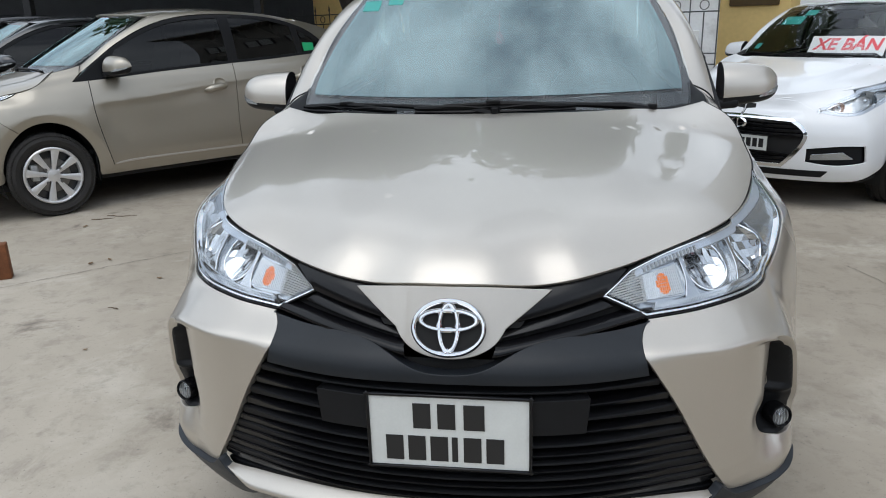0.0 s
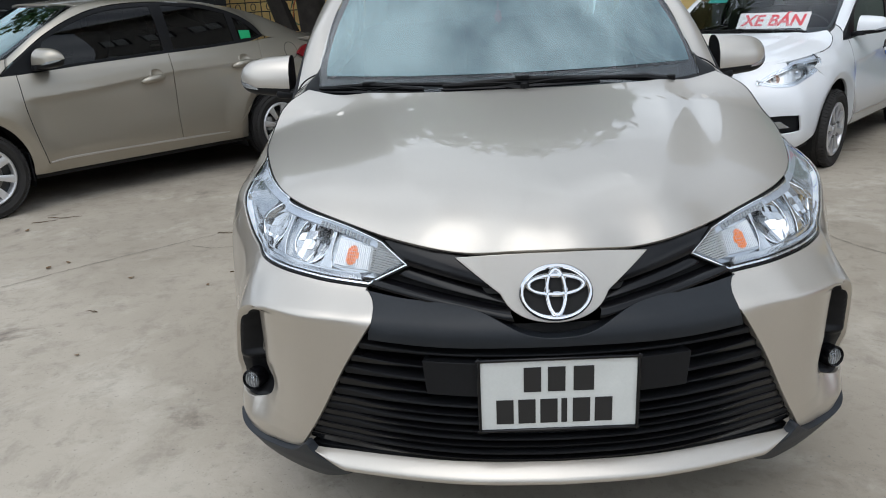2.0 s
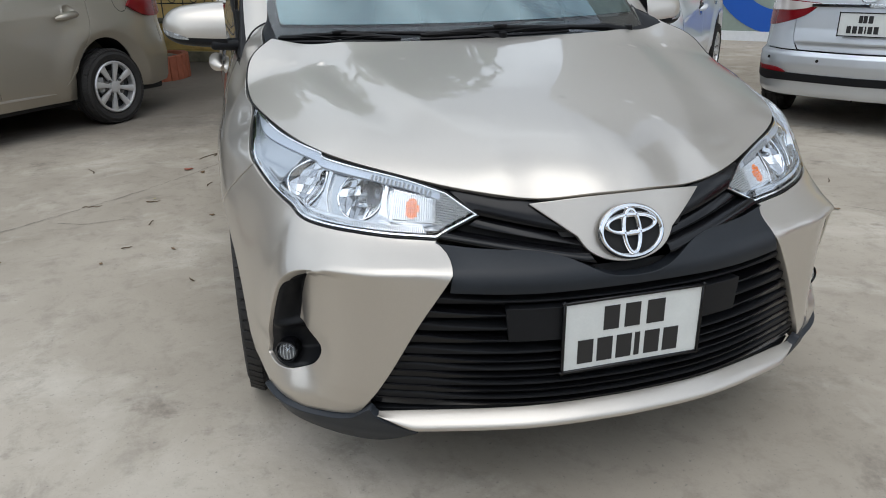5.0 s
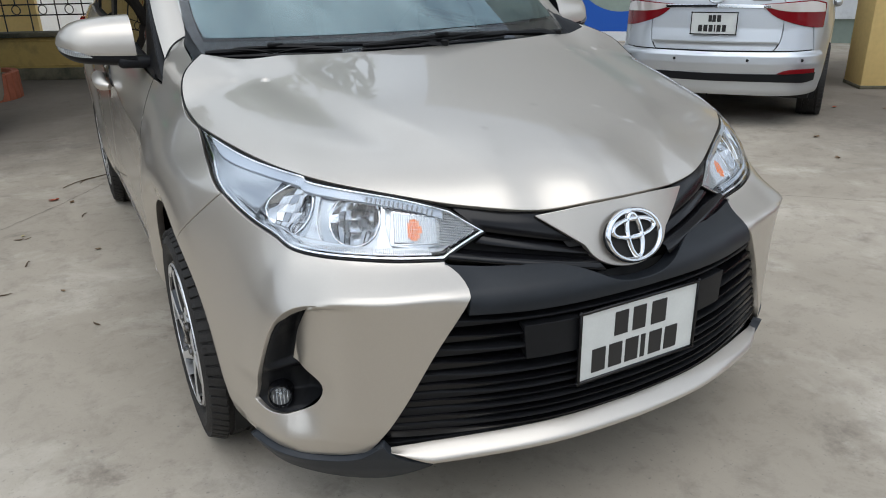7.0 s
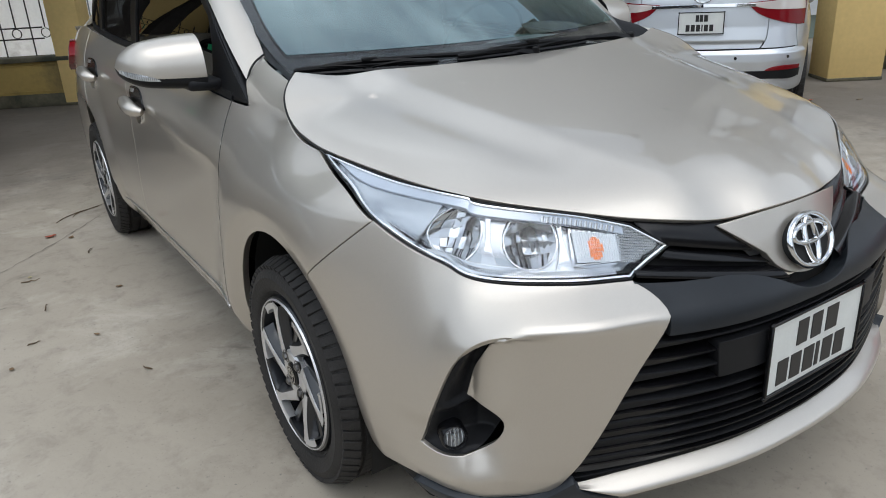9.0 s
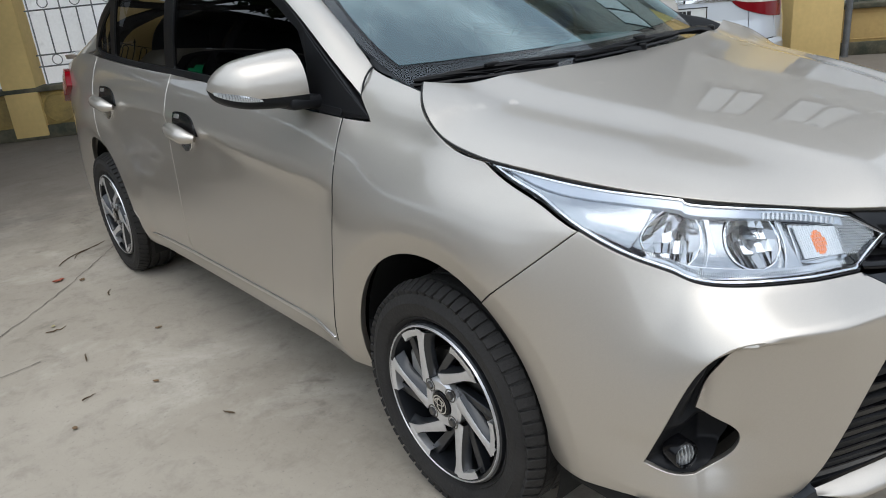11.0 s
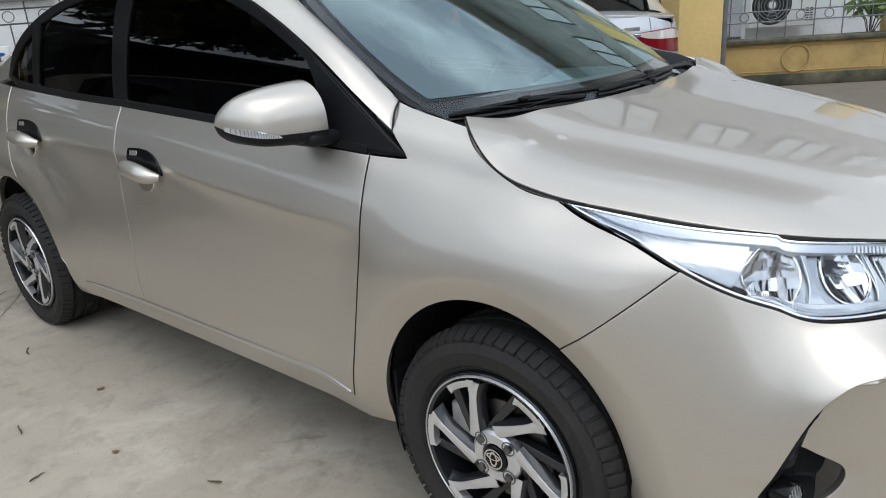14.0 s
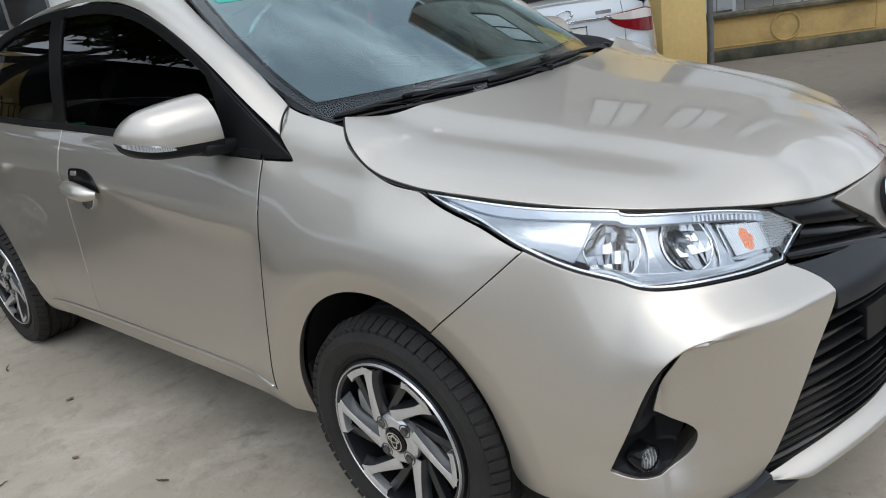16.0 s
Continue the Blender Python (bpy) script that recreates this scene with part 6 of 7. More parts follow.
# ring of upright bricks round the foot of the tree
bs = thing("tree_ring", "round planter of upright red bricks about a tree", "planter", (-1.76, 8.02, 0), 0)
for k in range(30):
    a = 2 * math.pi * k / 30
    ob = part("brick", box(.07, .09, .27, (0, 0, 0), .006, 1), BRICK, bs, smooth=False)
    ob.matrix_local = Matrix.Translation((.43 * math.cos(a), .43 * math.sin(a), .13 + .006 * math.sin(7 * k))) @ Matrix.Rotation(a, 4, "Z")
part("planter_soil", spin([(.22, .42), (.25, .3), (.27, .0005)], 24, "Z"), MOSS, bs)


# ---- trees, and unseen walls added round the yard ----
# unseen plain walls, added to block low sky and shape reflections
slab("wall_west", (-11.5, -12.0), (-13.0, 8.5), 3.2, WALL_PLAIN, "unseen weathered grey wall added to close off the yard")
slab("wall_south", (-11.5, -11.5), (13.0, -12.5), 3.6, WALL_PLAIN, "unseen weathered grey wall added to close off the south")
slab("wall_east", (13.0, -12.5), (14.0, 3.0), 3.6, WHITEWASH, "unseen white wall added to close off the east")


def leaf_cloud(name, centres, count, size, mat, parent, label=""):
    """Many small leaves scattered in clumps."""
    rng = np.random.default_rng(7)
    V, F = [], []
    for _ in range(count):
        cx, cy, cz, r = centres[rng.integers(len(centres))]
        d = rng.normal(size=3)
        d *= rng.random() ** .4 * r / np.linalg.norm(d)
        c = np.array([cx, cy, cz]) + d * (1, 1, .7)
        u = rng.normal(size=3)
        u /= np.linalg.norm(u)
        w = np.cross(u, rng.normal(size=3))
        w /= np.linalg.norm(w)
        k = size * (.6 + .8 * rng.random())
        b = len(V)
        V += [c - u * k, c + w * k * .38, c + u * k, c - w * k * .38]
        F.append((b, b + 1, b + 2, b + 3))
    ob = mesh_object(name, V, F, mat, parent, None, label, False)
    return ob


def broad_tree(at, spread, h0, count, label, seed=1):
    rng = random.Random(seed)
    t = thing("tree", label, "tree", at)
    part("trunk", tube([(0, 0, -.05), (.05, .02, .8), (-.05, .06, 1.7), (.1, 0, h0)], [.26, .2, .17, .13], 12), BARK, t)
    cl = []
    for k in range(9):
        a = 2 * math.pi * k / 9 + rng.random()
        r = spread * (.45 + .5 * rng.random())
        p = (r * math.cos(a), r * math.sin(a), h0 + .5 + 1.3 * rng.random())
        part("limb", tube([(.05, .0, h0 - .7 * rng.random()), (p[0] * .5, p[1] * .5, h0 + .2), p], [.09, .06, .03], 8), BARK, t)
        cl.append((*p, spread * .42))
    cl.append((0, 0, h0 + 1.6, spread * .5))
    leaf_cloud("crown", cl, count, .13, LEAF, t)
    return t


tree = broad_tree((-1.85, 8.1, 0), 3.5, 2.5, 26000, "broad leafy tree in a brick ring by the fence", 3)
part("limb", tube([(0, 0, .75), (.28, -.05, 1.12), (.75, -.1, 1.6), (1.2, 0, 2.6)], [.12, .09, .075, .05], 8), BARK, tree)
part("limb", tube([(0, 0, .5), (-.3, .05, 1.0), (-.55, .1, 1.7), (-.9, 0, 2.6)], [.16, .13, .10, .06], 8), BARK, tree)


def palm(at, h, seed):
    rng = random.Random(seed)
    t = thing("palm_tree", "tall palm with a ragged crown of fronds", "tree", at, 0, "palms round the yard")
    part("trunk", tube([(0, 0, -.05), (.08, 0, h * .3), (-.05, .05, h * .7), (0, 0, h)], [.2, .15, .13, .11], 10), BARK, t)
    for k in range(15):
        a = 2 * math.pi * k / 15 + .3 * rng.random()
        up = .9 - 1.5 * rng.random()
        L = 2.0 + .6 * rng.random()
        V, F = [], []
        for i in range(17):
            f = i / 16
            r = L * f
            z = h + up * r * .55 - .33 * r * r
            c = Vector((r * math.cos(a), r * math.sin(a), z))
            sd = Vector((-math.sin(a), math.cos(a), 0))
            ll = .42 * math.sin(math.pi * min(1, f * .9 + .08)) ** .7
            for sg in (-1, 1):
                b = len(V)
                tip = c + sd * sg * ll + Vector((math.cos(a), math.sin(a), 0)) * .2 * ll + Vector((0, 0, -.35 * ll))
                V += [c, c + Vector((math.cos(a), math.sin(a), 0)) * .05, tip]
                F.append((b, b + 1, b + 2))
        mesh_object("frond", V, F, LEAF, t, None, "", False)
    return t


palm((-.3, 16.2, 0), 10.4, 5)
palm((-4.6, -7.8, 0), 6.3, 9)


# ---- small things on the ground ----
DIRT = material("crack_dirt", (0.12, 0.108, 0.092), 0.95)
TWIG = material("dry_twig", (0.10, 0.065, 0.035), 0.9, vary=0.3, scale=40)
LEAF_DRY = material("dry_leaf", (0.20, 0.125, 0.065), 0.8, vary=0.4, scale=30)
LEAF_RED = material("red_leaf", (0.36, 0.09, 0.05), 0.75, vary=0.3, scale=30)
LEAF_PALE = material("pale_dry_leaf", (0.42, 0.36, 0.20), 0.8, vary=0.3, scale=30)
PAPER = material("dirty_paper", (0.66, 0.68, 0.68), 0.8, vary=0.2, scale=10)


def crack(points, w, seed):
    """A thin uneven joint filled with dirt."""
    rng = random.Random(seed)
    P = smooth_line(points, .04)
    V, F = [], []
    for i, p in enumerate(P):
        d = P[min(i + 1, len(P) - 1)] - P[max(i - 1, 0)]
        n = np.array([-d[1], d[0]]) / max(np.linalg.norm(d), 1e-9)
        c = p + n * rng.uniform(-.006, .006)
        k = w * rng.uniform(.35, 1.0)
        V += [(*(c + n * k), .0035), (*(c - n * k), .0035)]
        if i:
            F.append((2 * i - 2, 2 * i - 1, 2 * i + 1, 2 * i))
    ob = mesh_object("ground_joint", V, F, DIRT, None, None, "", False)
    tagged(ob, "narrow dirty joint in the concrete", "joint", kind="structure")


crack([(-5.5, -.6), (-3.7, 1.05), (-2.7, 2.0), (-2.0, 2.66), (-1.3, 3.28), (-.4, 4.45), (.5, 5.6)], .0030, 1)
crack([(1.75, 2.6), (1.83, 2.35), (1.9, 2.15), (3.0, .9)], .0026, 2)
crack([(-1.75, 2.72), (-1.6, 2.66), (-1.42, 2.68)], .003, 3)
crack([(-.55, 4.9), (-1.4, 5.05), (-2.4, 5.0)], .003, 4)


def fallen_leaf(x, y, mat, size, turn, seed):
    rng = random.Random(seed)
    bm = bmesh.new()
    prev = None
    for i in range(6):
        f = i / 5
        w = size * .30 * math.sin(math.pi * min(1, .08 + .92 * f)) ** .8 + .001
        z = .004 + size * .22 * (f - .5) ** 2 * rng.uniform(.6, 1.6)
        row = [bm.verts.new((size * (f - .5), sg * w, z + (size * .12 if sg else 0) * rng.uniform(.4, 1.2))) for sg in (-1, 0, 1)]
        if prev:
            for j in range(2):
                bm.faces.new((prev[j], prev[j + 1], row[j + 1], row[j]))
        prev = row
    ob = part("fallen_leaf", bm, mat)
    ob.matrix_world = pose(x, y, 0, 0, 0, turn)
    return tagged(ob, "small curled dry leaf on the concrete", "leaf", "fallen leaves")


for k, (x, y, mat, size) in enumerate([(-1.14, 3.59, LEAF_RED, .07), (-1.05, 3.50, LEAF_DRY, .05), (2.36, 2.39, LEAF_PALE, .13), (2.17, 2.12, LEAF_DRY, .08), (2.13, 1.75, LEAF_PALE, .09), (2.16, 1.66, LEAF_DRY, .04),
                                       (1.46, 1.02, LEAF_RED, .04), (2.66, 2.94, LEAF_DRY, .06), (3.81, 2.27, LEAF_DRY, .07), (3.41, 1.82, LEAF_DRY, .06), (5.18, 2.62, LEAF_DRY, .06), (4.9, 2.9, LEAF_RED, .07),
                                       (-2.45, 2.42, LEAF_DRY, .05), (-2.38, 2.50, LEAF_DRY, .04), (-1.9, 2.2, LEAF_DRY, .035), (-1.45, 2.05, LEAF_DRY, .03), (-.98, 2.6, LEAF_DRY, .035), (-1.3, 3.0, LEAF_PALE, .03),
                                       (-1.15, 2.15, LEAF_DRY, .03), (-1.75, 1.3, LEAF_DRY, .025), (-3.0, 3.2, LEAF_DRY, .05)]):
    fallen_leaf(x, y, mat, size * .8, 67 * k, k)


def twig(x, y, L, turn, seed, bend=.15):
    rng = random.Random(seed)
    pts = [(L * (f - .5), L * bend * math.sin(3 * f + seed), .004 + .006 * rng.random()) for f in np.linspace(0, 1, 7)]
    ob = part("twig", tube(pts, [.0022, .003, .003, .0026, .0022, .0018, .001], 5), TWIG)
    ob.matrix_world = pose(x, y, 0, 0, 0, turn)
    tagged(ob, "thin dry twig on the concrete", "twig", "twigs on the yard")


for k, (x, y, L, turn) in enumerate([(-.95, 3.92, .32, 35), (-.88, 3.98, .26, 52), (-2.9, 3.5, .22, 20), (-3.0, 3.42, .16, 28), (-1.75, 3.75, .12, 100), (-1.28, 2.56, .07, 60), (-1.36, 2.22, .05, 10), (-1.0, 3.2, .08, 80),
                                     (-1.62, 2.95, .10, 15), (-1.3, 2.95, .08, 5), (-1.9, 1.75, .06, 160), (2.5, 2.1, .10, 30), (3.9, 1.6, .09, 75), (-1.05, 1.75, .05, 120), (-2.25, 1.0, .07, 40)]):
    twig(x, y, L, turn, k)

rng_p = random.Random(4)
V, F = [], []
for i in range(6):
    for j in range(5):
        V.append((.20 * (i / 5 - .5) * (1 - .3 * rng_p.random()), .12 * (j / 4 - .5) * (1 - .4 * rng_p.random()), .008 + .045 * rng_p.random()))
for i in range(5):
    for j in range(4):
        F.append((5 * i + j, 5 * i + j + 1, 5 * i + j + 6, 5 * i + j + 5))
scrap = mesh_object("paper_scrap", V, F, PAPER, None, None, "", False)
scrap.matrix_world = pose(3.27, 3.75, 0, 0, 0, 20)
tagged(scrap, "crumpled white paper scrap on the concrete", "scrap")

stub = part("post_stub", box(.075, .075, .20, (0, 0, .10), .006, 2), RUST)
stub.matrix_world = pose(-2.80, 2.16, 0, 0, 0, 30)
tagged(stub, "short rusty steel post stub in the concrete", "post")

# cables hung on the back fence
CABLE = material("orange_cable", (0.55, 0.12, 0.03), 0.5)
CABLE_G = material("green_cable", (0.05, 0.14, 0.08), 0.5)
coil = thing("cable_coil", "tangled orange and green cables hung on the fence", "cables", (-2.15, 9.72, 0), TURN_L)
for k in range(9):
    rng_c = random.Random(20 + k)
    x0, w, top, low_ = -.25 + .07 * k + .03 * rng_c.random(), .05 + .10 * rng_c.random(), 1.5 + .1 * rng_c.random(), .75 + .4 * rng_c.random()
    pts = [(x0 + w * math.cos(a) + .02 * math.sin(3 * a + k), -.02 - .03 * rng_c.random(), (top + low_) / 2 + (top - low_) / 2 * math.sin(a)) for a in np.linspace(.5, 2 * math.pi + .2, 22)]
    part("cable_loop", tube(pts, .008, 6), CABLE if k % 3 else CABLE_G, coil)

# shrub behind the right fence
LEAF_LIGHT = material("shrub_leaf", (0.13, 0.22, 0.06), 0.5, vary=0.35, scale=9)
shrub = thing("shrub", "small leafy green shrub behind the iron fence", "plant", (8.42, 1.98, 0))
part("stem", tube([(0, 0, 0), (.02, .02, .4), (0, .03, .8)], [.02, .015, .008], 6), BARK, shrub)
for k in range(5):
    a = 1.3 * k
    part("branch", tube([(0, .03, .45), (.1 * math.cos(a), .1 * math.sin(a), .68), (.24 * math.cos(a), .24 * math.sin(a), .84)], [.009, .006, .003], 5), BARK, shrub)
leaf_cloud("leaves", [(.24 * math.cos(1.3 * k), .24 * math.sin(1.3 * k), .82, .14) for k in range(5)] + [(0, 0, .9, .14)], 150, .075, LEAF_LIGHT, shrub)


# ---- the other cars ----
def repaint(car, paint):
    """Gives the body-coloured parts another paint."""
    for o in car.children_recursive:
        if o.type == "MESH" and o.data.materials and o.data.materials[0] == PAINT:
            o.material_slots[0].link = "OBJECT"
            o.material_slots[0].material = paint


def variant(at, turn, scale, paint, label, group, drop=()):
    """Another car on the same bodyshell, without the parts named."""
    c = copy_thing(hero, Matrix.Identity(4))
    c.matrix_basis = pose(*at, 0, 0, turn) @ Matrix.Diagonal((*scale, 1))
    for o in list(c.children_recursive):
        try:
            nm = o.name.split(".")[0]
        except ReferenceError:
            continue
        if nm in drop:
            for k in [*o.children_recursive, o]:
                bpy.data.objects.remove(k)
    tagged(c, label, "car", group)
    if paint is not PAINT:
        repaint(c, paint)
    return c


NOSE = {"headlight", "nose_panel", "upper_grille", "grille_mask", "lower_grille", "bumper_lip", "bumper_foot", "fog_lamp_vent", "front_bumper", "number_plate", "valance"}
GROUP = "cars parked in the yard"
PAINT_BEIGE = car_paint("brownish_champagne_paint", (0.40, 0.365, 0.305), 0.8)
GREEN_CARD = material("green_sticker", (0.01, 0.42, 0.16), 0.4)
tagged(hero, group=GROUP)
beige = variant((-4.60, 3.44, 0), -41.8, (1, .97, 1), PAINT_BEIGE, "champagne saloon with silver eight-spoke wheels, parked askew", GROUP, {"wheel", "handle_guard", "handle_bowl", "guard_mark"})
for yy in (WHEEL_Y, REAR_Y):
    wheel(beige, (-.758, yy, .302), wheel_rim_eight)
    wheel(beige, (.758, yy, .302), wheel_rim_eight, True)
panel("window_sticker", loop([(3.16, 1.155), (3.27, 1.15)], [(3.27, 1.15), (3.275, 1.09)], [(3.275, 1.09), (3.17, 1.085)], [(3.17, 1.085), (3.16, 1.155)]), house, GREEN_CARD, beige, False, .03, .0005, 0, .004, "green sticker on the rear side glass")
flap = np.array([(float(s_of_y(3.66)) + .075 * math.cos(a), .955 + .075 * math.sin(a)) for a in np.linspace(0, 2 * math.pi, 48)[:-1]])
panel("fuel_flap", flap, wrap, BLACK_DEEP, beige, False, .05, .0, 0, .0015, "round fuel flap gap", holes=[inward(flap, .0045)])
for yy, zz in ((2.29, .862), (3.13, .918)):
    sb = float(s_of_y(yy))
    dish = np.array([(sb + .058 * math.cos(a), zz + .050 * math.sin(a)) for a in np.linspace(0, 2 * math.pi, 48)[:-1]])

    def hollow(q, z, off=0.0):
        r2 = ((q - sb) / .058) ** 2 + ((z - zz) / .050) ** 2
        return wrap(q, z, off + .0005 + .016 * np.clip(r2, 0, 1) ** 1.3 - .0145 * sstep(.86, 1.0, r2))
    panel("handle_dish", dish, hollow, PAINT_BEIGE, beige, False, .006, .001, 0, .001)
for dx, sc, nm in ((2.35, 1.0, "black saloon parked beside the champagne one"), (4.8, 1.06, "black saloon at the end of the row")):
    variant((-4.68 - .745 * dx - .2, 3.41 + .667 * dx - .2, 0), -41.8, (1, 1, sc), PAINT_BLACK, nm, GROUP)


LAMP_C = [(.50, .700), (.62, .765), (.80, .822), (1.0, .852), (1.2, .878)]
LAMP_C_LOW = [(1.2, .878), (1.16, .83), (1.08, .765), (.90, .70), (.70, .672), (.50, .700)]


def compact_lamp(car, mirror):
    """Swept lamp with one large bowl and a small amber corner."""
    m = -1 if mirror else 1
    out = loop(LAMP_C, LAMP_C_LOW)
    lamp = new("headlight")
    lamp.parent = car
    tagged(lamp, "clear swept headlight with a chrome bowl")
    lens = panel("lens", out, wrap_small, CLEAR, lamp, mirror, .04, .0, .004, .012)
    lens.visible_shadow = False
    panel("bezel", out, wrap_small, LAMP_SILVER, lamp, mirror, .04, .012, .002, .006, "grey lamp surround", holes=[inward(out, .020)])
    panel("chrome_rim", inward(out, .020), wrap_small, CHROME_SOFT, lamp, mirror, .04, .04, .001, .008, "chrome rim inside the lamp", holes=[inward(out, .029)])
    panel("housing", out, wrap_small, LAMP_CLEAR, lamp, mirror, .04, 0, .006, -.035)
    for s, z, r, d, mat in ((.92, .765, .07, .07, CHROME_BOWL), (.66, .725, .035, .04, AMBER_PALE)):
        p = wrap_small(s, z, -.005)
        fm = Matrix.Translation((m * p[0], p[1], p[2])) @ Vector((m * .6, -1, .05)).normalized().to_track_quat("Y", "Z").to_matrix().to_4x4()
        part("reflector_bowl", spin([(-d * (1 - (i / 8) ** 2), max(.0005, r * i / 8)) for i in range(9)], 24, "Y", m=fm), mat, lamp)
        part("bulb", spin([(-d, .012), (-d * .3, .012), (-d * .2, .0005)], 14, "Y", m=fm), CHROME_SOFT, lamp)


AMBER_PALE = material("pale_amber_reflector", (0.85, 0.55, 0.42), 0.25, 0.5)


def compact_nose(car, paint):
    """A small hatchback's front: bumper with a six-sided grille, chrome rim and fog lamps."""
    for mi in (True, False):
        compact_lamp(car, mi)
        slot = loop([(.47, .45), (.70, .475), (.84, .475)], [(.84, .475), (.86, .36)], [(.86, .36), (.66, .335), (.47, .355)], [(.47, .355), (.47, .45)])
        ra = arch(FRONT_ARCH_Y, 0, .712, .562)
        corner = loop([(.0, .768), (.2, .768), (.36, .765), (.46, .72), (.50, .700)], LAMP_C_LOW[::-1], [(1.2, .878), (1.225, .78), SEAM[-1]], ra, [ra[-1], (.93, .25), (.6, .215), (0, .215)],
                      [(0, .215), (0, .315)], [(0, .315), (.32, .315)], [(.32, .315), (.46, .55), (.36, .650)], [(.36, .650), (0, .665)], [(0, .665), (0, .768)])
        panel("front_bumper", corner, wrap_small, paint, car, mi, .03, .014, .0005, .004, holes=[slot])
        panel("wing_filler", loop([(1.2, .878), (1.33, .902), (1.39, .914)], [(1.39, .914), SEAM[-1]], [SEAM[-1], (1.225, .78), (1.2, .878)]), wrap_small, paint, car, mi, .03, .014, .0005, .0)
        panel("fog_recess", slot, wrap_small, BLACK_MATTE, car, mi, .03, .02, -.003, -.03)
        panel("fog_lamp", loop([(.5, .408), (.70, .43)], [(.70, .43), (.77, .385)], [(.77, .385), (.5, .372)], [(.5, .372), (.5, .408)]), wrap_small, CHROME_SOFT, car, mi, .03, .01, 0, -.01, "clear slim fog lamp")
    rim_top = [(-.80, .865), (-.6, .845), (-.36, .815), (0, .80), (.36, .815), (.6, .845), (.80, .865)]
    rim_low = [(.80, .815), (.62, .755), (.50, .695), (.42, .715), (.34, .745), (0, .75), (-.34, .745), (-.42, .715), (-.50, .695), (-.62, .755), (-.80, .815)]
    panel("nose_filler", loop(rim_top, [rim_top[-1], rim_low[0]], rim_low, [rim_low[-1], rim_top[0]]), wrap_small, paint, car, False, .04, 0, 0, -.004)
    hexa = loop([(-.36, .650), (0, .665), (.36, .650)], [(.36, .650), (.46, .55), (.32, .315)], [(.32, .315), (-.32, .315)], [(-.32, .315), (-.46, .55), (-.36, .650)])
    gr = new("grille")
    gr.parent = car
    tagged(gr, "black six-sided grille with a chrome rim")
    panel("grille_back", hexa, wrap_small, BLACK_DEEP, gr, False, .04, 0, -.004, -.03)
    panel("grille_rim", hexa, wrap_small, CHROME, gr, False, .04, .02, -.004, .008, holes=[inward(hexa, .014)])
    for z in (.625, .595, .565, .535, .40, .37, .34):
        sm_ = float(np.interp(z, [.315, .55, .65], [.31, .44, .36]))
        panel("grille_bar", loop([(-sm_, z + .009), (sm_, z + .009)], [(sm_, z + .009), (sm_, z - .006)], [(sm_, z - .006), (-sm_, z - .006)], [(-sm_, z - .006), (-sm_, z + .009)]), wrap_small, BLACK_GLOSS, gr, False, .05, .02, 0, -.008)
    ep = wrap_small(0.0, .60, .02)
    part("emblem", spin([(-.004, .026), (-.012, .032), (-.004, .038)], 32, "Y", m=Matrix.Translation((0, ep[1], .61)) @ Matrix.Diagonal((1.8, 1, 1, 1))), CHROME, gr, "chrome oval emblem")
    part("emblem_stroke", box(.012, .008, .06, (0, ep[1] - .006, .61), .003, 2, m=Matrix.Identity(4)), CHROME, gr)
    panel("low_intake", loop([(-.62, .295), (0, .295), (.62, .295)], [(.62, .295), (.58, .25)], [(.58, .25), (-.58, .25)], [(-.58, .25), (-.62, .295)]), wrap_small, BLACK_MATTE, car, False, .05, .01, 0, .006, "black lower intake")


SCALE = (.96, .90, .94)
white = variant((1.50, 4.02, 0), -43.3, SCALE, PAINT_WHITE, "white hatchback with a for-sale card in its windscreen", GROUP, NOSE | {"wheel", "belt_moulding", "sun_film"})
compact_nose(white, PAINT_WHITE)
plate(white, .47, .11, (0, -.03, .475), (0, 0, 0), [(0, .062, tuple((-.19 + .047 * i, .034) for i in range(9)))])
red = variant((4.05, .55, 0), -130.0, SCALE, PAINT_RED, "red hatchback with a dark grille", GROUP, NOSE | {"wheel"})
compact_nose(red, PAINT_RED)
plate(red, .33, .165, (0, -.03, .50), (0, 0, 0), [])
silver = variant((6.67, 5.24, 0), 124.8, (.94, .90, .97), PAINT_SILVER, "silver saloon seen from behind", GROUP, {"wheel", "number_plate", "tail_lamp", "boot_face", "rear_bumper"})
for c in (white, red, silver):
    for yy in (WHEEL_Y, REAR_Y):
        wheel(c, (-.758, yy, .293), wheel_rim_eight)
        wheel(c, (.758, yy, .293), wheel_rim_eight, True)

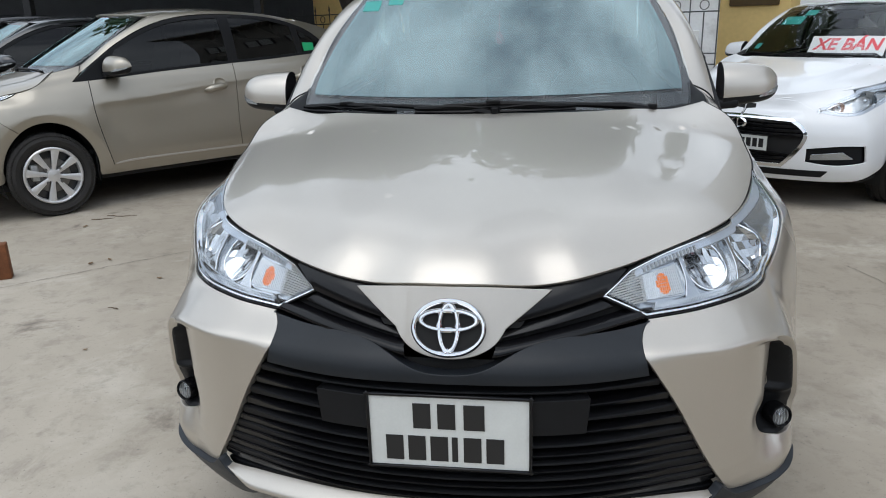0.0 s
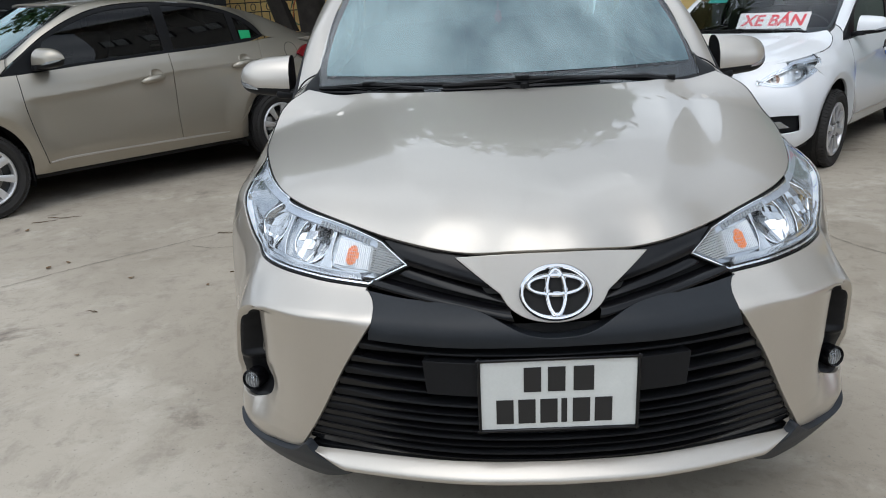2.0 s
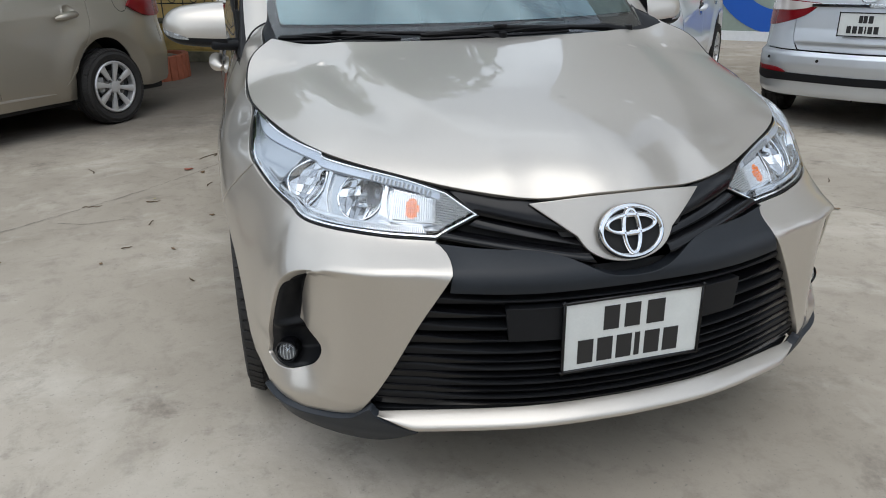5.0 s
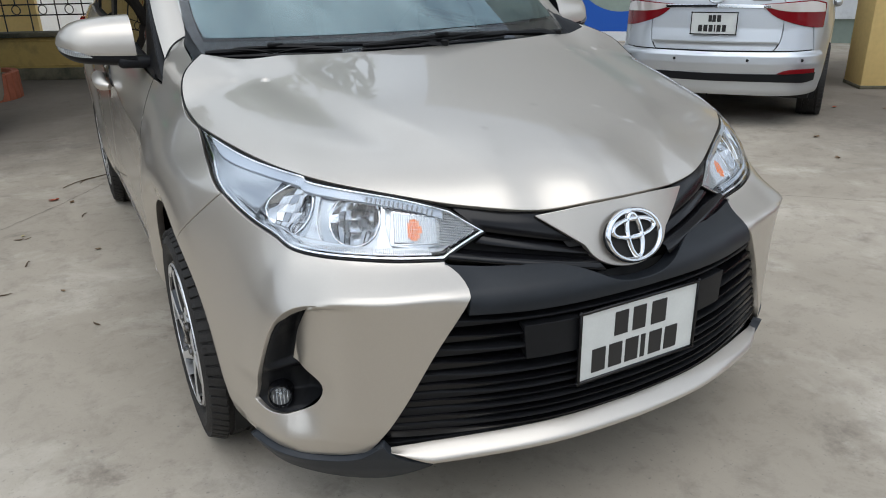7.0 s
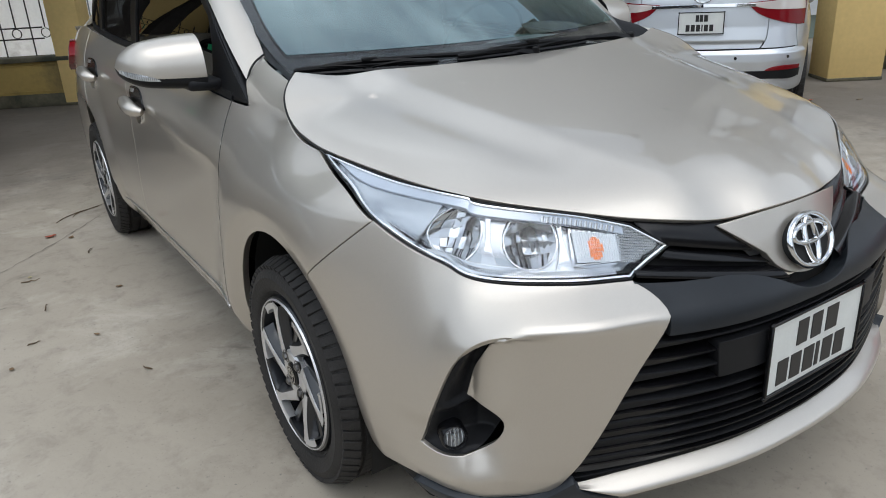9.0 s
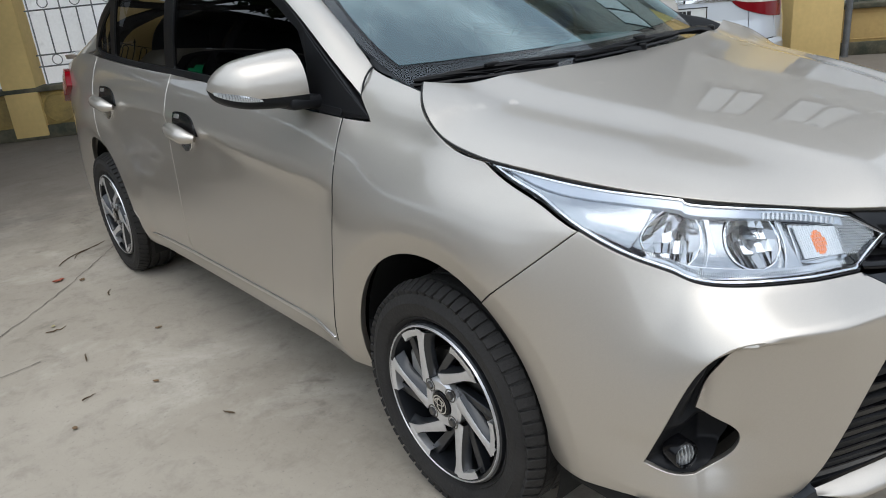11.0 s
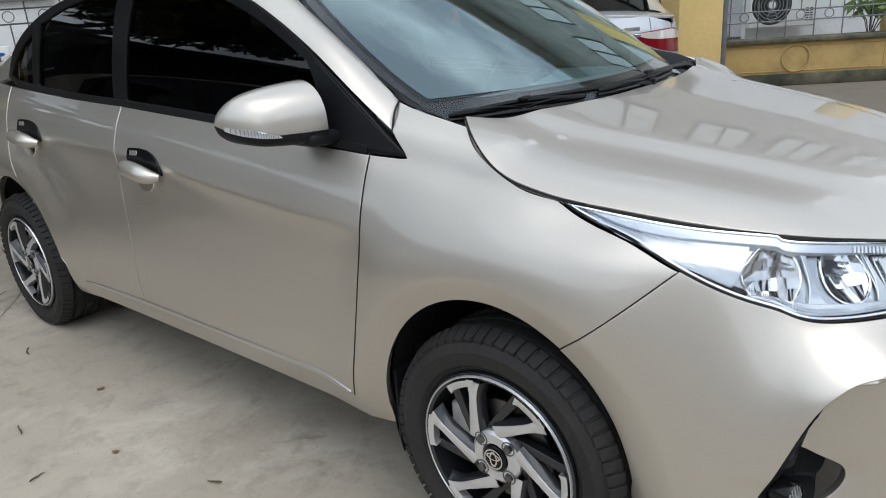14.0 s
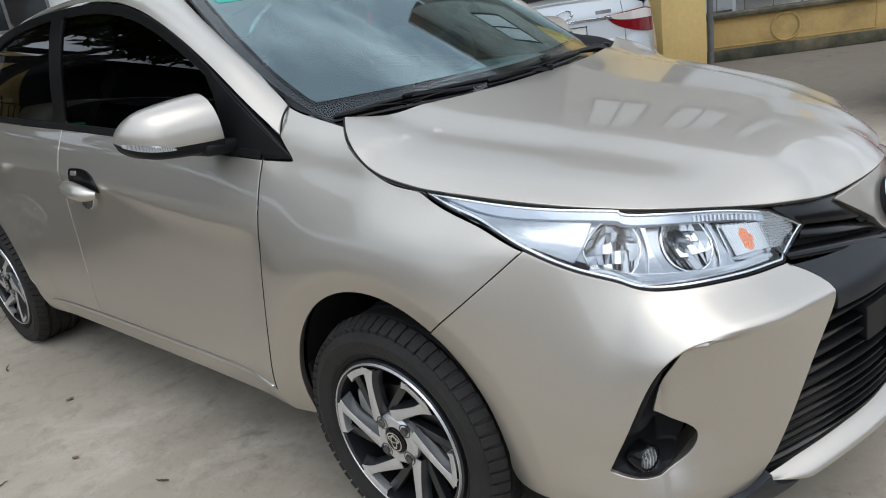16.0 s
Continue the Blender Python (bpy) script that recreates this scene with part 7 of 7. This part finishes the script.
# tail of the silver saloon
END = float(KNOT[-1])
S1, S2 = float(s_of_y(4.13)), float(s_of_y(4.1))
for mi in (True, False):
    panel("rear_corner", loop([(S1, .60), (S1, 1.0)], [(S1, 1.0), (END - .50, 1.062)], [(END - .50, 1.062), (END - .50, .66), (END - .46, .60)], [(END - .46, .60), (S1, .60)]), wrap, PAINT_SILVER, silver, mi, .04, .014, .003)
    lampo = loop([(float(s_of_y(3.95)), .93), (S1, .955), (END - .34, .935)], [(END - .34, .935), (END - .42, .865), (END - .55, .812), (S1, .762), (float(s_of_y(4.0)), .755)], [(float(s_of_y(4.0)), .755), (float(s_of_y(3.95)), .93)])
    panel("tail_lamp", lampo, wrap, RED_LENS, silver, mi, .03, .02, 0, .010, "red and clear tail lamp")
    S0 = float(s_of_y(3.99))
    upper = loop([(S0, .924), (S1, .946), (S1 + .1, .949), (END - .36, .933)], [(END - .36, .933), (END - .43, .903), (S1 + .1, .878), (S1, .873), (S0, .870)], [(S0, .870), (S0, .924)])
    panel("clear_lamp", upper, wrap, WHITE_LENS, silver, mi, .03, .01, 0, .014, "pale upper lamp lens")
    refl = loop([(S1 + .02, .434), (END - .50, .434)], [(END - .50, .434), (END - .55, .454), (S1 + .02, .459)], [(S1 + .02, .462), (S1 + .02, .432)])
    panel("rear_reflector", refl, wrap, RED_LENS, silver, mi, .03, .01, 0, .040, "red reflector in the bumper")
    for sx in (END - .28, END - .68):
        q = wrap(sx, .53, .026)
        part("parking_sensor", spin([(0, .012), (.008, .011), (.009, .0005)], 16, "Y", m=Matrix.Translation(((-1 if mi else 1) * q[0], q[1], q[2]))), BLACK_MATTE, silver)
band = loop([(-.84, .43), (-.62, .43), (0, .425), (.62, .43), (.84, .43)], [(.84, .43), (.84, .375)], [(.84, .375), (.70, .362), (.60, .368), (0, .37), (-.60, .368), (-.70, .362), (-.84, .375)], [(-.84, .375), (-.84, .43)])
tail = lambda a, b, off=0.0: wrap(END - np.abs(a), b, off) * np.stack([np.sign(a) + (a == 0), np.ones_like(a), np.ones_like(a)], -1)
tail_lid = lambda a, b, off=0.0: tail(a, b, off - .016 * (1 - sstep(.635, .655, b)))
tail_step = lambda a, b, off=0.0: tail(a, b, off + .026 * (1 - sstep(.555, .597, b)) - .020 * (1 - sstep(.22, .29, b)))
panel("boot_face", loop([(-.495, 1.062), (0, 1.092), (.495, 1.062)], [(.495, 1.062), (.495, .66), (.455, .60)], [(.455, .60), (0, .595), (-.455, .60)], [(-.455, .60), (-.495, .66), (-.495, 1.062)]), tail_lid, PAINT_SILVER, silver, False, .02, .014, .002)
panel("rear_bumper", loop([(-.95, .596), (-.46, .592), (0, .588), (.46, .592), (.95, .596)], [(.95, .596), (1.0, .26)], [(1.0, .26), (-1.0, .26)], [(-1.0, .26), (-.95, .596)]), tail_step, PAINT_SILVER, silver, False, .02, .014, .002)
panel("bumper_band", band, tail_step, BLACK_MATTE, silver, False, .04, .01, 0, .010, "black lower bumper band")
panel("chrome_strip", loop([(-.40, .929), (0, .934), (.40, .929)], [(.40, .929), (.40, .909)], [(.40, .909), (0, .914), (-.40, .909)], [(-.40, .909), (-.40, .929)]), tail, CHROME, silver, False, .04, .012, 0, .018, "chrome strip between the lamps")
part("emblem", spin([(.0, .03), (.012, .036), (.0, .042)], 32, "Y", m=Matrix.Translation((0, 4.375, .985)) @ Matrix.Diagonal((1.7, 1, 1, 1))), CHROME, silver, "chrome oval emblem")
plate(silver, .345, .16, (0, 4.415, .80), (0, 0, 180), [(.036, .05, ((-.03, .026), (.0, .026), (.036, .03))), (-.036, .05, ((-.1, .03), (-.06, .03), (-.02, .03), (.01, .01), (.04, .03), (.08, .03)))])

# for-sale card behind the white car's windscreen
SIGN = material("white_card", (0.82, 0.80, 0.80), 0.5)
SIGN_RED = material("red_print", (0.75, 0.10, 0.12), 0.5)
card = thing("for_sale_card", "white for-sale card with red lettering on a dashboard", "sign")
card.matrix_world = pose(1.50, 4.02, 0, 0, 0, -43.3) @ pose(.20, 1.02, 1.02, -35, 0, 0)
part("card", box(.54, .004, .20, (0, 0, 0)), SIGN, card)
txt = bpy.data.curves.new("words", "FONT")
txt.body, txt.size, txt.align_x, txt.align_y, txt.extrude = "XE BÁN", .135, "CENTER", "CENTER", .0006
txt.offset, txt.shear = .0035, .15
tob = new("words", txt)
tob.parent = card
tob.matrix_local = pose(0, -.004, .025, 90, 0, 0)
txt.materials.append(SIGN_RED)
for x, w in ((-.14, .12), (.02, .13), (.16, .1)):
    part("small_print", box(w, .002, .022, (x, -.003, -.07)), SIGN_RED, card)

# stickers inside the windscreens
TEAL = material("teal_sticker", (0.03, 0.34, 0.30), 0.4)


def sticker(car, x, z, w, h, off=-.003):
    panel("screen_sticker", loop([(x - w / 2, z + h / 2), (x + w / 2, z + h / 2)], [(x + w / 2, z + h / 2), (x + w / 2, z - h / 2)], [(x + w / 2, z - h / 2), (x - w / 2, z - h / 2)], [(x - w / 2, z - h / 2), (x - w / 2, z + h / 2)]), screen, TEAL, car, False, .04, .0005, 0, off, "teal round-cornered sticker behind the glass")


sticker(hero, -.50, 1.355, .07, .036, .003)
sticker(hero, -.40, 1.372, .06, .030, .003)
sticker(white, -.40, 1.30, .20, .06)
sticker(white, -.28, 1.36, .10, .04)
sticker(white, -.545, 1.10, .05, .04)
# charm under the inner mirror
charm = part("hanging_charm", spin([(1.20, .0005), (1.205, .012), (1.225, .016), (1.245, .010), (1.25, .001)], 14, "Z", m=Matrix.Translation((0, 1.60, 0))), RED, hero, "red charm hanging from the inner mirror")
part("charm_cord", tube([(0, 1.60, 1.25), (0, 1.63, 1.32)], .0015, 5), RED, charm)
panel("boot_badge", loop([(-.40, .985), (-.27, .985)], [(-.27, .985), (-.27, .960)], [(-.27, .960), (-.40, .960)], [(-.40, .960), (-.40, .985)]), tail, STEEL, silver, False, .04, .003, 0, .004, "small chrome model badge")
